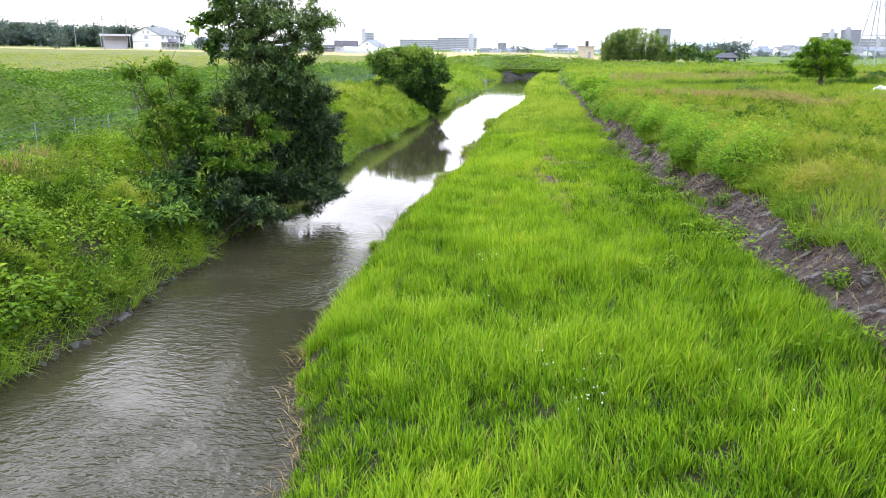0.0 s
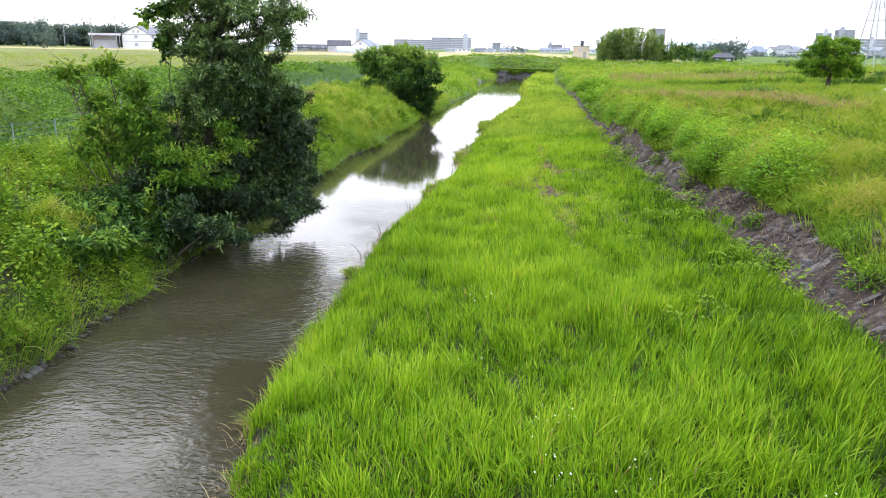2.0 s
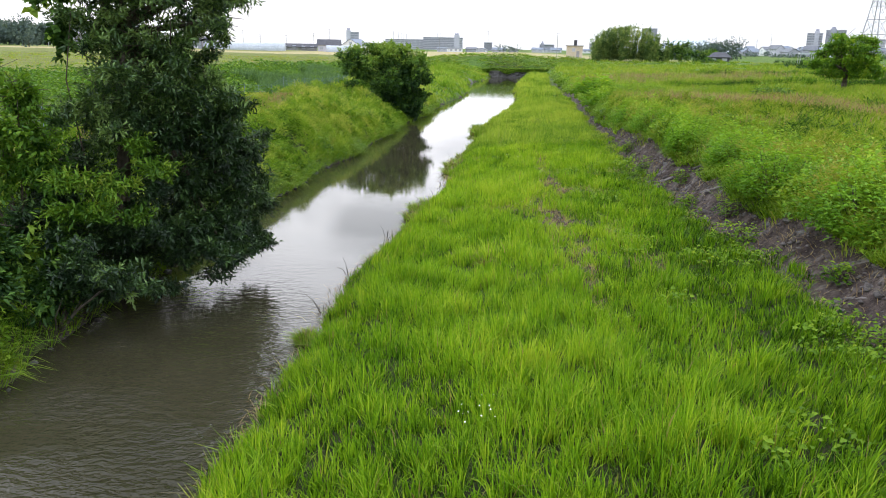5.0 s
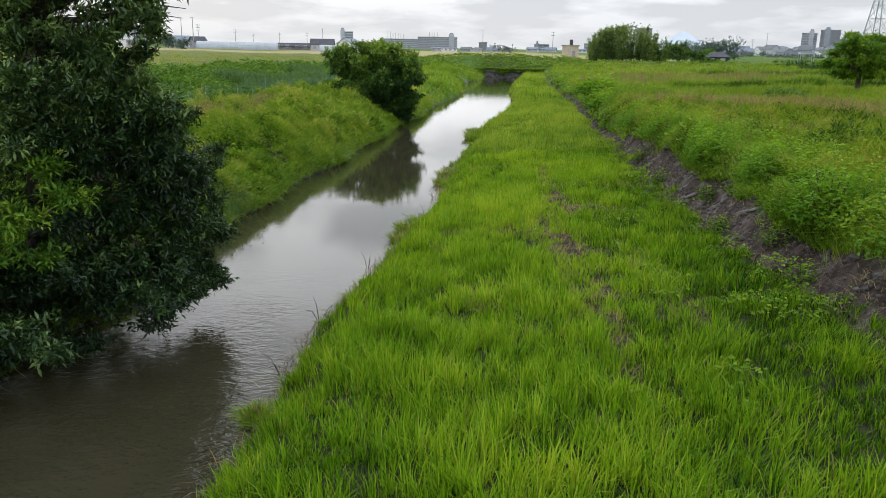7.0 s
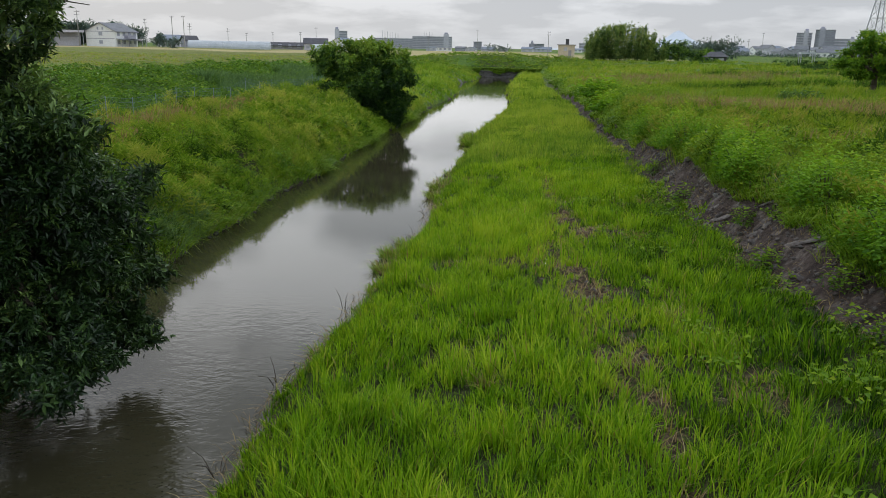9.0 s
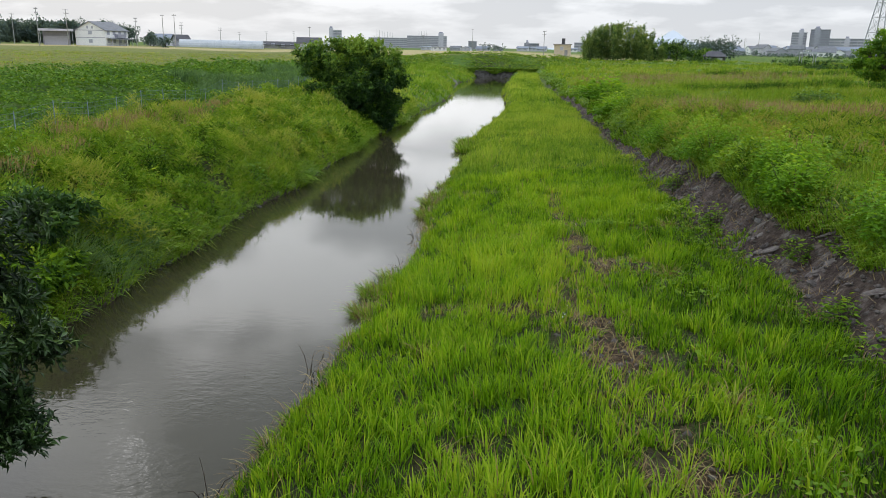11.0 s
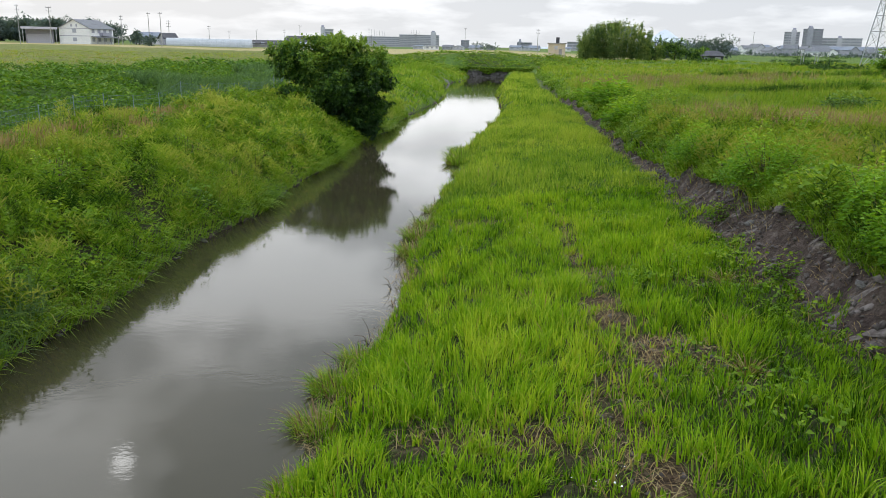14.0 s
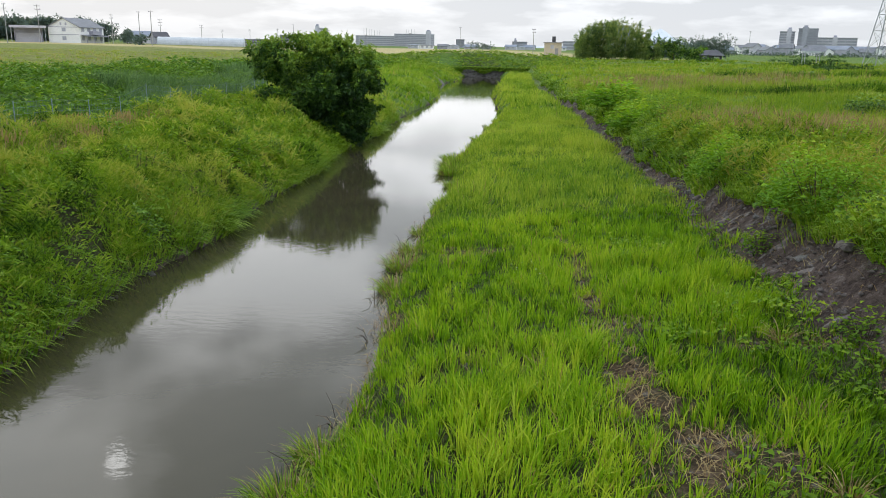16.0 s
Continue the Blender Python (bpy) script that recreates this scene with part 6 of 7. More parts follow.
loose_stones()
silt_ledges()
clod_litter()
shore_tufts()
crest_stalks()
floating_twigs()
for fx, fy, fr, fc in ((1.0, 15.0, 0.30, 16), (1.5, 10.6, 0.35, 14), (1.75, 8.6, 0.35, 22), (1.35, 9.4, 0.25, 10), (2.2, 9.5, 0.3, 6), (3.8, 8.6, 0.6, 6), (2.9, 27.0, 0.3, 8), (3.6, 37.0, 0.35, 10), (0.6, 12.2, 0.4, 6)):
    flower_patch(fx, fy, fr, fc)

# ---- fence with net on the left bank's crest ----


def fence():
    ob = thing("net_fence", 0, 0, 0, 0, "low blue-grey net fence on thin posts along the bank crest", "fence")
    ys = [12.0 + 2.0 * i for i in range(30)]
    ps = [(float(along(FENCE, y)), y, float(land(along(FENCE, y), y))) for y in ys]
    bm0 = boxes((-0.011, 0.011, -0.011, 0.011, -0.3, 1.08))
    post = part("post", bm0, BLUEPOST, ob)
    post.location = ps[0]
    for p in ps[1:]:
        q = new("post", post.data)
        q.parent, q.location = ob, p
    for a, b in zip(ps[:-1], ps[1:]):
        a, b = Vector(a), Vector(b)
        bm = bmesh.new()
        for h in (0.2, 0.45, 0.7, 0.88, 1.03):
            strut(bm, a + Vector((0, 0, h)), b + Vector((0, 0, h)), 0.0045, None, 3)
        for k in range(1, 12):
            c = a.lerp(b, k / 12)
            strut(bm, c + Vector((0, 0, 0.05)), c + Vector((0, 0, 1.03)), 0.0022, None, 3)
        part("net_panel", bm, NET, ob)


fence()

# ---- far end: overgrown wall and concrete apron ----


def far_wall():
    ob = thing("retaining_wall", 10.5, END_Y - 0.25, 0, 0, "low wall of grey stone blocks at the stream's bend", "wall")
    rnd = random.Random(6)
    for r in range(4):
        x = -0.3 * rnd.random()
        while x < 11:
            w, hh = rnd.uniform(0.3, 0.75), rnd.uniform(0.24, 0.36)
            b = boxes((x + 0.02, x + w - 0.02, -0.25 + 0.10 * r + rnd.uniform(-0.12, 0.10), 0.6, 0.31 * r - 0.2, 0.31 * r - 0.2 + hh))
            for v in b.verts:
                v.co += Vector((rnd.uniform(-0.05, 0.05), rnd.uniform(-0.05, 0.05), rnd.uniform(-0.05, 0.05)))
            part("stone", b, STONE, ob)
            x += w
    slab = thing("concrete_apron", 5.7, 125.0, 0.0, 25, "tilted weathered concrete slab at the water's edge", "concrete slab")
    bm = bmesh.new()
    box(bm, -1.0, 0.6, -1.2, 1.4, -0.2, 0.55)
    for v in bm.verts:
        if v.co.z > 0.3:
            v.co.x -= 0.5
            v.co.z += 0.6 * (v.co.x < 0)
    part("slab", bm, CONCRETE, slab)


far_wall()

# ---- buildings ----


def prism(bm, L, W, e, r):
    """Walls of a gabled house: length along x, eaves e, ridge r."""
    x, y = L / 2, W / 2
    v = [bm.verts.new(p) for p in ((-x, -y, -0.3), (x, -y, -0.3), (x, y, -0.3), (-x, y, -0.3), (-x, -y, e), (x, -y, e), (x, y, e), (-x, y, e), (-x, 0, r), (x, 0, r))]
    for f in ((0, 1, 5, 4), (2, 3, 7, 6), (1, 2, 6, 9, 5), (3, 0, 4, 8, 7)):
        bm.faces.new([v[i] for i in f])
    return bm


def roof_slabs(bm, L, W, e, r, over=0.5, thick=0.18):
    x = L / 2 + over
    slope = (r - e) / (W / 2)
    y = W / 2 + over
    for s in (-1, 1):
        pts = [(-x, s * y, e - slope * over), (x, s * y, e - slope * over), (x, 0, r), (-x, 0, r)]
        lo = [bm.verts.new((p[0], p[1], p[2] + 0.02)) for p in pts]
        hi = [bm.verts.new((p[0], p[1], p[2] + thick)) for p in pts]
        for f in ([0, 1, 2, 3],):
            bm.faces.new([lo[i] for i in f])
            bm.faces.new([hi[i] for i in f[::-1]])
        for i in range(4):
            bm.faces.new((lo[i], lo[(i + 1) % 4], hi[(i + 1) % 4], hi[i]))
    return bm


def window(ob, x, y, z, w, h, axis="y", out=-1):
    """A framed window on a wall: axis is the wall's normal."""
    t = 0.05
    if axis == "y":
        f = boxes((x - w / 2 - t, x + w / 2 + t, y - 0.06, y + 0.06, z - t, z + h + t))
        g = boxes((x - w / 2, x - 0.03, y + out * 0.08 - 0.02, y + out * 0.08 + 0.02, z, z + h), (x + 0.03, x + w / 2, y + out * 0.08 - 0.02, y + out * 0.08 + 0.02, z, z + h))
    else:
        f = boxes((x - 0.06, x + 0.06, y - w / 2 - t, y + w / 2 + t, z - t, z + h + t))
        g = boxes((x + out * 0.08 - 0.02, x + out * 0.08 + 0.02, y - w / 2, y - 0.03, z, z + h), (x + out * 0.08 - 0.02, x + out * 0.08 + 0.02, y + 0.03, y + w / 2, z, z + h))
    fr = part("window", f, PALEWALL, ob)
    part("pane", g, GLASS, fr)


def gable_house(x, y, rz, L, W, e, r, wall, roof, label, storeys=2, group=""):
    z = float(land(x, y))
    ob = thing("house", x, y, z, rz, label, "house", group)
    part("wall", prism(bmesh.new(), L, W, e, r), wall, ob)
    part("roof", roof_slabs(bmesh.new(), L, W, e, r), roof, ob)
    n = max(2, int(L / 3.2))
    for s in range(storeys):
        for i in range(n):
            window(ob, -L / 2 + (i + 0.5) * L / n, -W / 2, 0.9 + 2.7 * s, 1.5, 1.2)
        window(ob, -L / 2, 0.0, 0.9 + 2.7 * s, 1.3, 1.1, "x", -1)
    return ob


def white_house():
    ob = gable_house(-106.8, 293.0, 79, 13.5, 11.0, 5.0, 7.7, PLASTER, ROOF, "white two-storey house with a grey gabled roof behind the field")
    part("balcony", boxes((-1.5, 3.5, -6.8, -5.5, 2.7, 2.85), (-1.5, 3.5, -6.8, -6.72, 2.85, 3.8), (-1.5, -1.42, -6.8, -5.5, 2.85, 3.8), (3.42, 3.5, -6.8, -5.5, 2.85, 3.8)), GREYWALL, ob)
    bm = bmesh.new()
    v = [bm.verts.new(p) for p in ((-6.5, -7.8, 2.1), (6.5, -7.8, 2.1), (6.5, -5.4, 2.5), (-6.5, -5.4, 2.5), (-6.5, -7.8, 2.2), (6.5, -7.8, 2.2), (6.5, -5.4, 2.65), (-6.5, -5.4, 2.65))]
    for f in ((3, 2, 1, 0), (4, 5, 6, 7), (0, 1, 5, 4), (1, 2, 6, 5), (2, 3, 7, 6), (3, 0, 4, 7)):
        bm.faces.new([v[i] for i in f])
    part("porch_roof", bm, ROOF, ob)
    for px in (-6.2, -2, 2, 6.2):
        part("porch_post", boxes((px - 0.08, px + 0.08, -7.6, -7.44, -0.3, 2.15)), GREYWALL, ob)
    for zz in (2.5, 4.85):
        part("trim", boxes((-6.84, -6.74, -5.3, 5.3, zz, zz + 0.18)), GREYWALL, ob)
    for yy in (-0.9, 0.9):
        window(ob, -6.75, yy, 5.5, 0.5, 0.8, "x", -1)


def open_garage():
    x, y = -120.0, 288.0
    ob = thing("machine_shed", x, y, float(land(x, y)), 24, "open-fronted grey shed with a flat overhanging roof", "shed")
    part("back_wall", boxes((-4, 4, 2.8, 3.0, -0.3, 4.6)), GREYWALL, ob)
    for s in (-1, 1):
        part("side_wall", boxes((s * 4 - 0.1, s * 4 + 0.1, -1.5, 2.8, -0.3, 4.6)), GREYWALL, ob)
    part("shutter", boxes((-3.7, 3.7, -1.2, -1.1, -0.3, 2.9)), PALEWALL, ob)
    part("front_wall", boxes((-3.9, 3.9, -1.05, -0.85, -0.3, 4.6)), GREYWALL, ob)
    part("roof", boxes((-5.2, 5.2, -4.6, 3.4, 4.6, 5.0)), ROOFBLUE, ob)
    part("fascia", boxes((-5.25, 5.25, -4.7, -4.6, 4.45, 5.2)), PALEWALL, ob)
    for s in (-1, 1):
        part("post", boxes((s * 4.8 - 0.1, s * 4.8 + 0.1, -4.4, -4.2, -0.3, 4.6)), STEEL, ob)


def greenhouse(x, y, L, rz):
    ob = thing("greenhouse", x, y, float(land(x, y)), rz, "long low greenhouse covered with pale plastic film", "greenhouse")
    bm = bmesh.new()
    ring = [(2.7 * math.cos(math.pi * k / 10), 2.9 * math.sin(math.pi * k / 10)) for k in range(11)]
    rows = [[bm.verts.new((sx, p[0], p[1] - 0.1)) for p in ring] for sx in (-L / 2, L / 2)]
    for k in range(10):
        bm.faces.new((rows[0][k], rows[0][k + 1], rows[1][k + 1], rows[1][k]))
    bm.faces.new(rows[0][::-1])
    bm.faces.new(rows[1])
    part("film", bm, FILM, ob, smooth=False)
    for i in range(int(L / 2.5) + 1):
        bm = bmesh.new()
        for k in range(10):
            strut(bm, (-L / 2 + 2.5 * i, ring[k][0] * 1.01, ring[k][1] * 1.01 - 0.1), (-L / 2 + 2.5 * i, ring[k + 1][0] * 1.01, ring[k + 1][1] * 1.01 - 0.1), 0.03, None, 3)
        part("hoop", bm, STEEL, ob)


def pump_house():
    x, y = 43.3, 246.0
    ob = thing("pump_house", x, y, float(land(x, y)), -10, "small flat-roofed tan pump house with a tank on top", "building")
    part("wall", boxes((-2.4, 2.4, -2.2, 2.2, -0.3, 3.5)), TANWALL, ob)
    part("roof", boxes((-2.7, 2.7, -2.5, 2.5, 3.5, 3.75)), CONCRETE, ob)
    part("door", boxes((0.6, 1.5, -2.28, -2.2, 0.0, 2.1)), BROWNWALL, ob)
    window(ob, -0.2, -2.2, 2.0, 0.8, 0.9)
    bm = bmesh.new()
    strut(bm, (0.2, 0, 3.7), (0.2, 0, 5.3), 0.5, 0.5, 10)
    part("tank", bm, DARKMETAL, ob)


def field_hut():
    x, y = 69.2, 196.0
    ob = thing("hut", x, y, float(land(x, y)), -18, "low hut with a dark hipped roof in the field", "hut")
    part("wall", boxes((-2.3, 2.3, -1.6, 1.6, -0.3, 1.15)), ROOFDARK, ob)
    bm = bmesh.new()
    v = [bm.verts.new(p) for p in ((-2.9, -2.2, 1.1), (2.9, -2.2, 1.1), (2.9, 2.2, 1.1), (-2.9, 2.2, 1.1), (-1.3, 0, 2.25), (1.3, 0, 2.25))]
    for f in ((3, 2, 1, 0), (0, 1, 5, 4), (1, 2, 5), (2, 3, 4, 5), (3, 0, 4)):
        bm.faces.new([v[i] for i in f])
    part("roof", bm, ROOFDARK, ob)
    for px in (-1.2, 1.2):
        window(ob, px, -1.6, 0.3, 1.0, 0.5)


def block(x, y, rz, w, d, h, floors, label, wall=None, tower=None, bays=8, group=""):
    """A many-storeyed block: recessed wall, a balcony band a floor, party walls, roof edge, stair tower."""
    ob = thing("apartment_block", x, y, float(land(x, y)), rz, label, "apartment block", group)
    part("wall", boxes((-w / 2, w / 2, -d / 2, d / 2, -1, h)), GREYWALL, ob)
    fh = h / floors
    for i in range(floors):
        part("balcony", boxes((-w / 2, w / 2, -d / 2 - 1.6, -d / 2, i * fh + 0.1, i * fh + 0.1 + fh * 0.45)), wall or PALEWALL, ob)
        part("window_band", boxes((-w / 2 + 0.4, w / 2 - 0.4, -d / 2 - 0.06, -d / 2, i * fh + fh * 0.5, (i + 1) * fh - 0.25)), GLASS, ob)
    for k in range(bays + 1):
        xx = -w / 2 + w * k / bays
        part("party_wall", boxes((xx - 0.15, xx + 0.15, -d / 2 - 1.7, -d / 2 + 0.1, 0, h)), wall or PALEWALL, ob)
    part("roof", boxes((-w / 2 - 0.4, w / 2 + 0.4, -d / 2 - 1.9, d / 2 + 0.3, h, h + 0.7)), wall or PALEWALL, ob)
    if tower:
        tx, tw, th = tower
        part("stair_tower", boxes((tx - tw / 2, tx + tw / 2, -d / 2 - 2.4, d / 2 - 2, -1, h + th)), wall or PALEWALL, ob)
        part("roof_hut", boxes((tx - tw / 3, tx + tw / 3, -3, 3, h + th, h + th + 2)), GREYWALL, ob)
    return ob


white_house()
open_garage()
greenhouse(-71.6, 315, 30, 8)
greenhouse(-40.5, 352, 10, 8)
pump_house()
field_hut()
for hx, hy, hr, hl, hw, he, hh, wl, rf, st in ((-103.5, 345, 10, 9, 6, 2.8, 4.6, PALEWALL, ROOFBLUE, 1), (-88.7, 322, 40, 5, 4.5, 2.6, 4.2, GREYWALL, ROOFDARK, 1), (-57.5, 378, 8, 8, 6, 1.6, 3.0, BROWNWALL, ROOFDARK, 1), (-46.6, 370, 5, 10, 7, 3.0, 5.2, PALEWALL, ROOFDARK, 1),
                                               (-37.0, 395, 70, 11, 10, 3.0, 6.0, PLASTER, ROOFBLUE, 2), (-200, 330, 30, 9, 7, 4.5, 6.5, PLASTER, ROOF, 2), (-65.0, 372, 12, 8, 5, 1.6, 2.8, BROWNWALL, ROOFDARK, 1)):
    gable_house(hx, hy, hr, hl, hw, he, hh, wl, rf, "far low house with a tiled gabled roof", st, "houses beyond the barley field")
block(-44.0, 1272, 0, 60, 12, 14.5, 5, "long white balconied apartment block far beyond the field", None, None, 10, "apartment blocks far beyond the field")
block(17.0, 1272, 0, 62, 12, 18.5, 7, "long white balconied apartment block with a stair tower", None, (22, 8, 5), 10, "apartment blocks far beyond the field")
block(444.5, 926, -27, 16, 14, 25, 9, "pale high-rise apartment block above the far town", None, (2, 5, 3), 3, "apartment blocks above the far town")
block(456.5, 902, -27, 20, 14, 28, 10, "grey high-rise apartment block above the far town", GREYWALL, (-3, 6, 2), 4, "apartment blocks above the far town")
block(484.0, 890, -27, 40, 14, 18.5, 6, "pale long apartment block above the far town", None, (-2, 5, 1), 7, "apartment blocks above the far town")
block(252, 929, -15, 17, 14, 27, 9, "grey high-rise behind the bamboo", GREYWALL, None, 4)
block(-99, 999, 6, 15, 14, 18.5, 6, "pale high-rise beyond the far houses", None, (-5, 5, 3), 3)
block(64.5, 921, -3, 9, 9, 8.5, 3, "small grey block on the horizon", GREYWALL, None, 2)
block(128.6, 895, -8, 16, 9, 7, 2, "low grey works building on the horizon", GREYWALL, (-5, 3, 2), 3)
block(172, 807, -10, 26, 9, 8, 3, "low white office building on the horizon", None, None, 5)

rnd_row = random.Random(19)
for i in range(10):
    hx = 8 + 11.0 * i + rnd_row.uniform(-2.5, 2.5)
    gable_house(hx, 590 + rnd_row.uniform(-40, 60), rnd_row.choice((-20, 0, 10, 75)), rnd_row.uniform(5, 11), rnd_row.uniform(4, 7), rnd_row.uniform(1.5, 2.4), rnd_row.uniform(2.6, 3.6),
                rnd_row.choice((PALEWALL, GREYWALL, PLASTER)), rnd_row.choice((ROOF, ROOFBLUE)), "low far house beyond the barley field", 1, "low houses on the horizon")

rnd_town = random.Random(77)
for i in range(46):
    q = (i + rnd_town.uniform(-0.4, 0.4)) / 45
    ang = radians(22.0 + 13.5 * q)
    D = rnd_town.uniform(560, 800)
    hx, hy = 1.4 + D * math.sin(ang), 23.9 + D * math.cos(ang)
    w2 = rnd_town.uniform(7, 15)
    tall = rnd_town.random() < 0.55
    gable_house(hx, hy, -math.degrees(ang) + rnd_town.choice((-60, -10, 5, 15, 30)), w2, rnd_town.uniform(6, 9), 5.2 if tall else 3.2, 7.6 if tall else 5.4,
                rnd_town.choice((PALEWALL, GREYWALL, PLASTER, GREYWALL)), rnd_town.choice((ROOF, ROOFBLUE, ROOF, ROOFBLUE)), "far town house with a tiled gabled roof", 2 if tall else 1, "houses of the far town")
for i in range(22):
    q = i / 21
    ang = radians(21.0 + 15 * q)
    D = random.uniform(380, 470)
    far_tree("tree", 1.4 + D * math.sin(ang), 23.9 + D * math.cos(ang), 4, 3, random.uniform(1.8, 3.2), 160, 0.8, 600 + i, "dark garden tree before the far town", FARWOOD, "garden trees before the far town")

# ---- poles, pylon and small things ----


def utility_pole(x, y, h, arms=2, label="grey concrete utility pole with crossarms", thick=0.14):
    z = float(land(x, y))
    ob = thing("utility_pole", x, y, z, random.uniform(-40, 40), label, "utility pole", "utility poles")
    bm = bmesh.new()
    strut(bm, (0, 0, -0.5), (0, 0, h), thick, thick * 0.65, 7)
    part("shaft", bm, POLE, ob)
    for k in range(arms):
        zz = h - 0.4 - 1.0 * k
        arm = part("crossarm", boxes((-0.8, 0.8, -0.05, 0.05, zz, zz + 0.10)), DARKMETAL, ob)
        for xx in (-0.7, 0.0, 0.7):
            bm = bmesh.new()
            strut(bm, (xx, 0, zz + 0.12), (xx, 0, zz + 0.38), 0.06, 0.04, 5)
            part("insulator", bm, PALEWALL, arm)
    return ob


for px, py, ph, pa in ((-102.4, 237.6, 12.5, 2), (-108.0, 269.0, 13.5, 2), (-95.7, 294.5, 12.0, 2), (-79.9, 273.5, 12.5, 1), (-74.7, 268.5, 12.5, 1), (-92.1, 335.2, 12.0, 3), (-89.7, 387.6, 11.5, 2), (-103.0, 487.0, 11.5, 2), (-92.6, 515.0, 13.0, 2), (-49.7, 395.0, 13.5, 1), (32.1, 460.0, 14.0, 1), (47.5, 306.0, 10.0, 2), (193.5, 458.0, 14.5, 1), (178.0, 440.0, 10.5, 2), (-20.0, 470.0, 11.0, 2), (5.0, 520.0, 11.0, 2), (-140.0, 300.0, 13.0, 2), (-64.0, 440.0, 12.0, 2)):
    utility_pole(px, py, 0.94 * ph - (0.0058 * math.hypot(px, py) if px < 0 else 0.6), pa)
for i in range(11):
    gx = -63 + i * 4.2 + (38 if i > 6 else 0)
    ob = thing("net_mast", gx, 1300, float(land(gx, 1300)), 0, "tall thin steel mast of a practice ground's net", "mast", "net masts")
    bm = bmesh.new()
    strut(bm, (0, 0, -0.5), (0, 0, 27 - (0.6 * i if i < 7 else 0)), 0.32, 0.22, 6)
    part("shaft", bm, STEEL, ob)


def pylon(x, y, base, top, h):
    ob = thing("transmission_tower", x, y, float(land(x, y)), 30, "tall steel lattice transmission tower in the field", "pylon")
    lv = [0.0, 0.14, 0.26, 0.37, 0.47, 0.56, 0.64, 0.71, 0.78, 0.84, 0.9, 0.95, 1.0]

    def corner(s, k):
        b = base + (top - base) * min(1.0, s / 0.62) if s < 0.62 else top
        sx, sy = ((-1, -1), (1, -1), (1, 1), (-1, 1))[k % 4]
        return Vector((sx * b / 2, sy * b / 2, h * s - 0.2))
    for k in range(4):
        bm = bmesh.new()
        for a, b in zip(lv[:-1], lv[1:]):
            strut(bm, corner(a, k), corner(b, k), 0.10, 0.09, 4)
        part("leg", bm, STEEL, ob)
        bm = bmesh.new()
        for a, b in zip(lv[:-1], lv[1:]):
            strut(bm, corner(a, k), corner(b, k + 1), 0.035, None, 3)
            strut(bm, corner(a, k + 1), corner(b, k), 0.035, None, 3)
            strut(bm, corner(b, k), corner(b, k + 1), 0.045, None, 3)
        part("bracing", bm, STEEL, ob)
    for s, w in ((0.68, 4.6), (0.79, 4.0), (0.9, 3.4)):
        for q in (-1, 1):
            bm = bmesh.new()
            for k in (0, 3):
                sy = -1 if k == 0 else 1
                strut(bm, (q * top / 2, sy * top / 2, h * s), (q * w, 0, h * s + 0.2), 0.07, None, 3)
                strut(bm, (q * top / 2, sy * top / 2, h * s + 1.2), (q * w, 0, h * s + 0.2), 0.07, None, 3)
            arm = part("crossarm", bm, STEEL, ob)
            bm = bmesh.new()
            strut(bm, (q * w, 0, h * s + 0.2), (q * w, 0, h * s - 1.4), 0.10, None, 6)
            part("insulator", bm, PALEWALL, arm)


pylon(82.75, 154.75, 4.4, 0.9, 24.0)


def small_things():
    ob = thing("sheet_pile", 34.6, 62.5, float(land(34.6, 62.5)), 15, "crumpled white plastic sheet heaped in the grass", "plastic sheet")
    bm = bmesh.new()
    bmesh.ops.create_icosphere(bm, subdivisions=3, radius=1.0)
    for v in bm.verts:
        k = 1 + 0.25 * math.sin(7 * v.co.x + 3 * v.co.y) * math.cos(5 * v.co.y + 4 * v.co.z)
        v.co = Vector((v.co.x * 0.95 * k, v.co.y * 0.5 * k, max(-0.05, v.co.z * 0.42 * k)))
    part("sheet", bm, TARP, ob)
    sx, sy = 72.0, 158.0
    ob = thing("field_shelter", sx, sy, float(land(sx, sy)), -10, "small pale flat-roofed shelter frame in the field", "shelter")
    part("roof", boxes((-1.3, 1.3, -0.8, 0.8, 2.2, 2.5)), FILM, ob)
    for a in (-1.2, 1.2):
        for b in (-0.7, 0.7):
            part("post", boxes((a - 0.05, a + 0.05, b - 0.05, b + 0.05, -0.2, 2.2)), STEEL, ob)


small_things()


def far_hill():
    bm = bmesh.new()
    rows = []
    n = 60
    for i in range(n + 1):
        u = i / n
        x = 560 + 1500 * u
        h = 52 * math.exp(-abs((u - 0.500) / 0.040) ** 1.8) + 30 * math.exp(-((u - 0.48) / 0.16) ** 2) + 26 * math.exp(-((u - 0.62) / 0.22) ** 2) + 4 * math.sin(17 * u) + 6
        rows.append([bm.verts.new((x, 3750, -5)), bm.verts.new((x, 3900, h * 0.6)), bm.verts.new((x, 4050, h)), bm.verts.new((x, 4400, -5))])
    for a, b in zip(rows[:-1], rows[1:]):
        for k in range(3):
            bm.faces.new((a[k], b[k], b[k + 1], a[k + 1]))
    tagged(part("backdrop", bm, HILL, None, smooth=True), "hill on the horizon, coloured pale blue to give its haze", "hill", "", "structure")


far_hill()


# ---- rank growth that sets single stretches apart ----


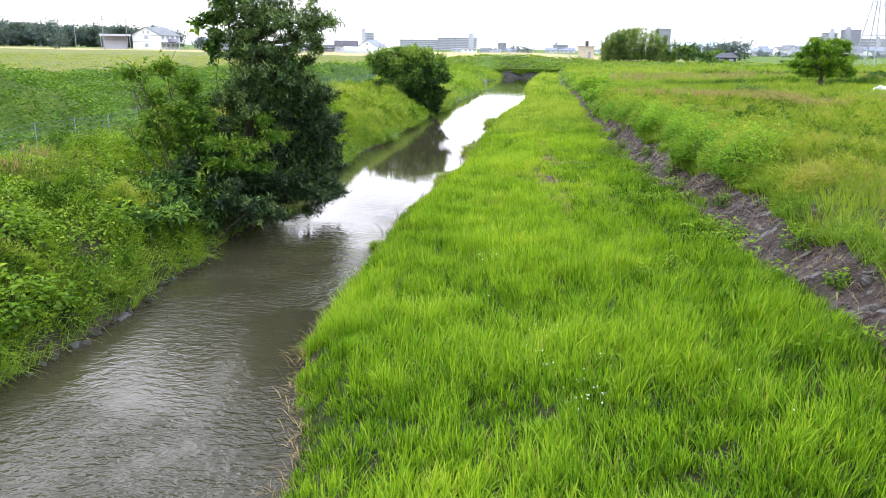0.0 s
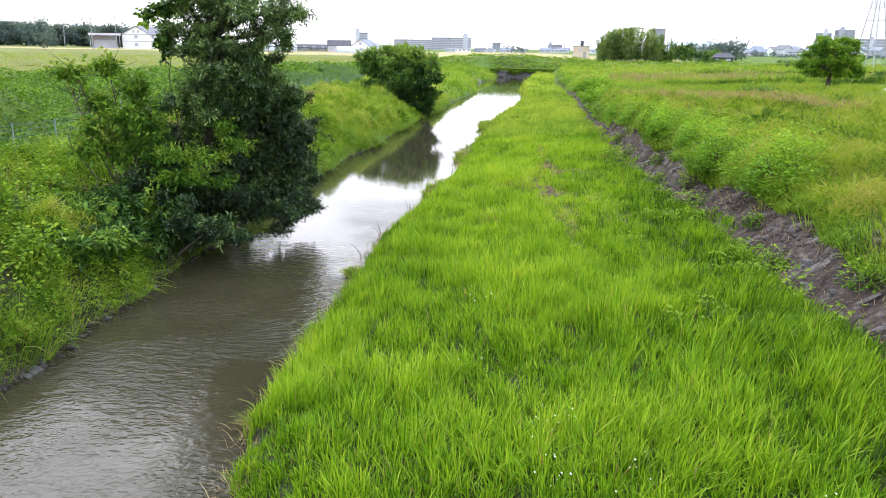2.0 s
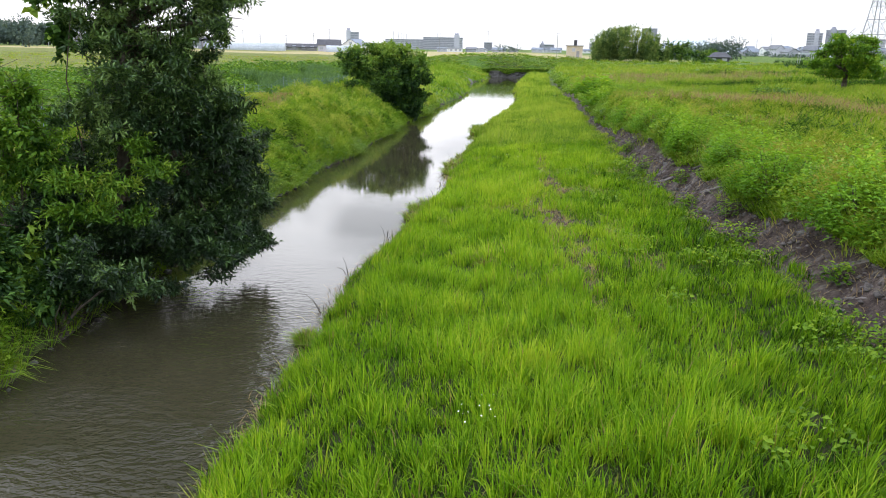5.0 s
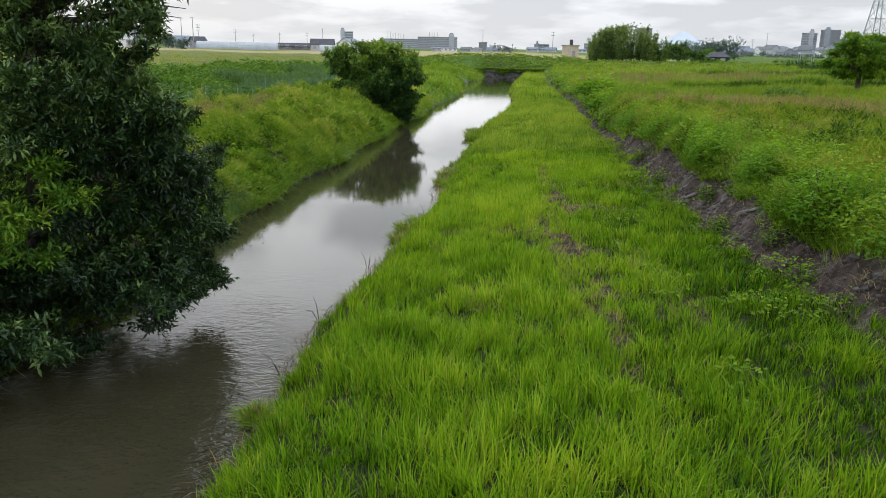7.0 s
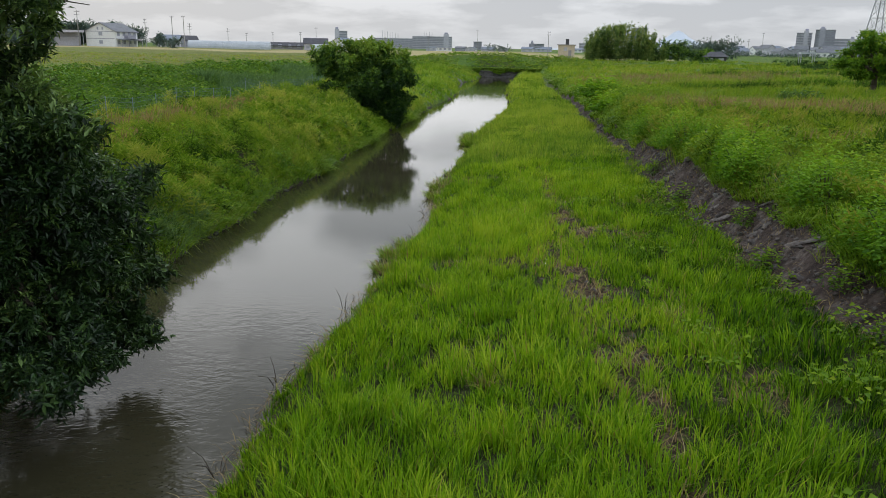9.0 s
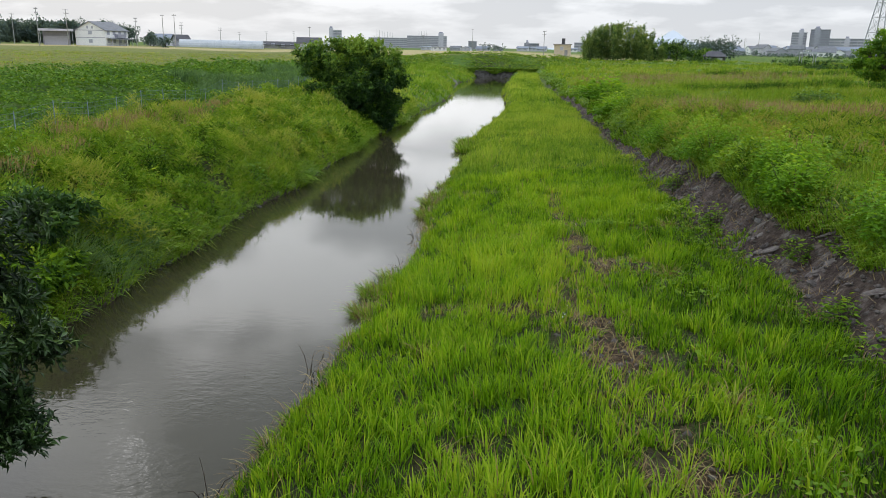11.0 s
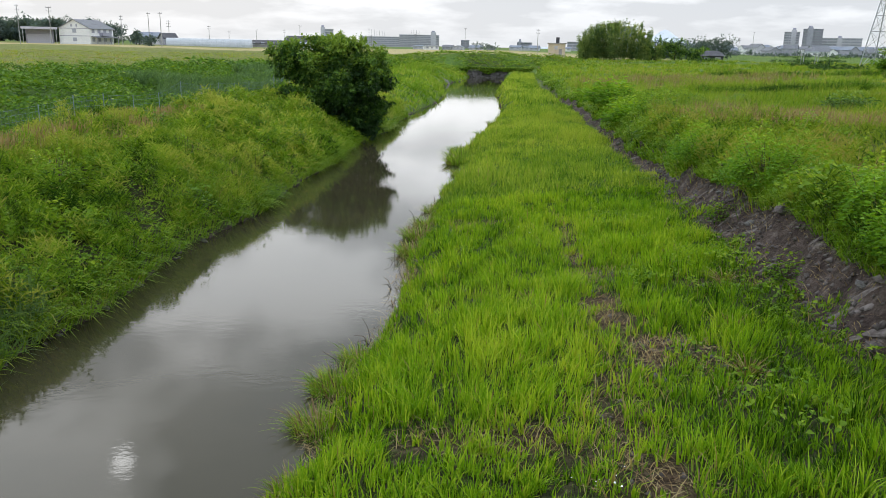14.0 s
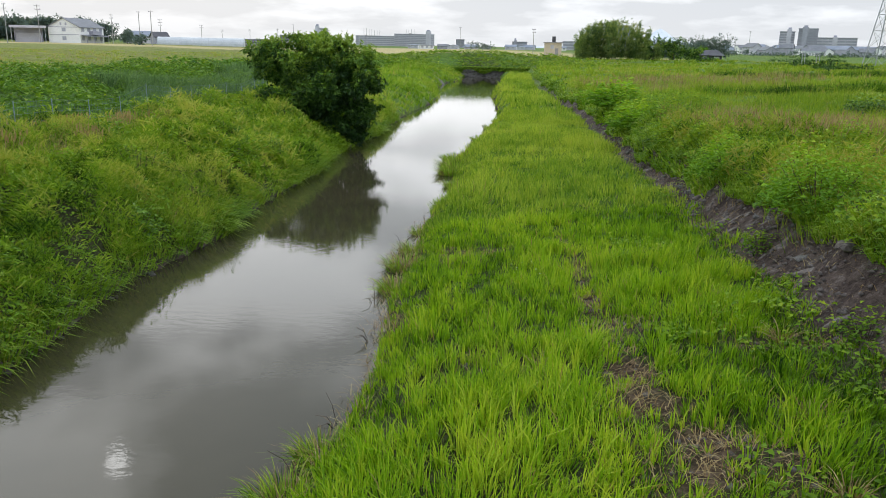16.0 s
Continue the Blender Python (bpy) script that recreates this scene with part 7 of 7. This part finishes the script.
def lush_shore_grass():
    """Broad cool-green blades that arch from the left bank down over the water."""
    x, y = scatter(-6.9, -4.4, 30.4, 34.2, 26)
    keep = (x < shore_l(y) + 0.05) & (((x + 5.55) / 1.0) ** 2 + ((y - 32.2) / 1.7) ** 2 < 1)
    return [tussocks(x[keep], y[keep], 0.74, 0.021, 3, 0.80, 0.16, 311, 20, (0.35, -0.22), 0.0)]


def field_terrace():
    """A dark band of taller grass along the low step that crosses the field."""
    sets = []
    for x0, x1, line, slope, deep, dens, h, tone0 in ((19, 44, 71.5, 0.22, 1.6, 9.0, 0.95, 0.10), (30, 62, 101, 0.12, 1.6, 5.0, 0.85, 0.14)):
        x, y = scatter(x0, x1, line - 3, line + 10, dens)
        at = line + slope * (x - x0) + 1.1 * vnoise(x, y, 0.13, 321)
        keep = (np.abs(y - at) < deep * (0.7 + 0.4 * vnoise(x, y, 0.3, 322))) & (RNG.random(len(x)) < step(x0, x0 + 4, x) * (1 - step(x1 - 6, x1, x)))
        sets.append(tussocks(x[keep], y[keep], h, 0.045, 1, tone0, 0.42, 323, 24))
    return sets


def field_panicles():
    """A russet haze of seed heads over the field grass."""
    x, y = scatter(8.5, 20, 34, 54, 34)
    keep = (x - toe(y) > 1.5) & (vnoise(x, y, 0.16, 331) + 0.5 * vnoise(x, y, 0.5, 332) + 0.7 * np.exp(-(((x - 12.5) / 3.5) ** 2 + ((y - 44) / 6.0) ** 2)) > 0.72)
    x, y = x[keep], y[keep]
    n = len(x)
    H = RNG.uniform(0.66, 0.92, n)
    return [blades(np.stack([x, y, land(x, y) + H - 0.20], 1), RNG.uniform(0.16, 0.28, n), RNG.uniform(0.014, 0.026, n), RNG.uniform(0, 3.14, n), RNG.normal(0, 0.25, (n, 2)) + np.array([0.2, 0.0]), RNG.uniform(0.0, 0.7, n), 2)]


def near_field():
    """Low leafy growth of the field and the meadow round the walk's start."""
    sets = []
    for x0, x1, y0, y1, dens, side in ((4.5, 13.5, -7, 8.2, 130, 1), (12.5, 24, -7, 15, 45, 1), (-2, 6, -7, 3.2, 130, 0)):
        x, y = scatter(x0, x1, y0, y1, dens)
        d = x - toe(y)
        keep = d > 0.9 if side else (x > shore_r(y) + 0.1) & (d < 0)
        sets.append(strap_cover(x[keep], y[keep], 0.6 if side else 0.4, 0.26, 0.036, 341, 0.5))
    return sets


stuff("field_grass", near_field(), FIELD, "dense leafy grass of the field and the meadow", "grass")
stuff("lush_grass", lush_shore_grass(), REED, "broad cool-green grass blades arching over the water's edge", "grass")
stuff("rank_grass", field_terrace(), BANK, "dark rank grass along a low step in the field", "grass")
stuff("seed_heads", field_panicles(), PANICLE, "russet seed heads hazing the field grass", "grass")
weed_clump(22.1, 57.6, 1.3, 0.8, 0.20, 800, "shrub", "dark green low shrub in the field grass", BUSHLEAF)
weed_clump(23.4, 58.6, 0.8, 0.7, 0.20, 420, "shrub", "dark green low shrub in the field grass", BUSHLEAF)
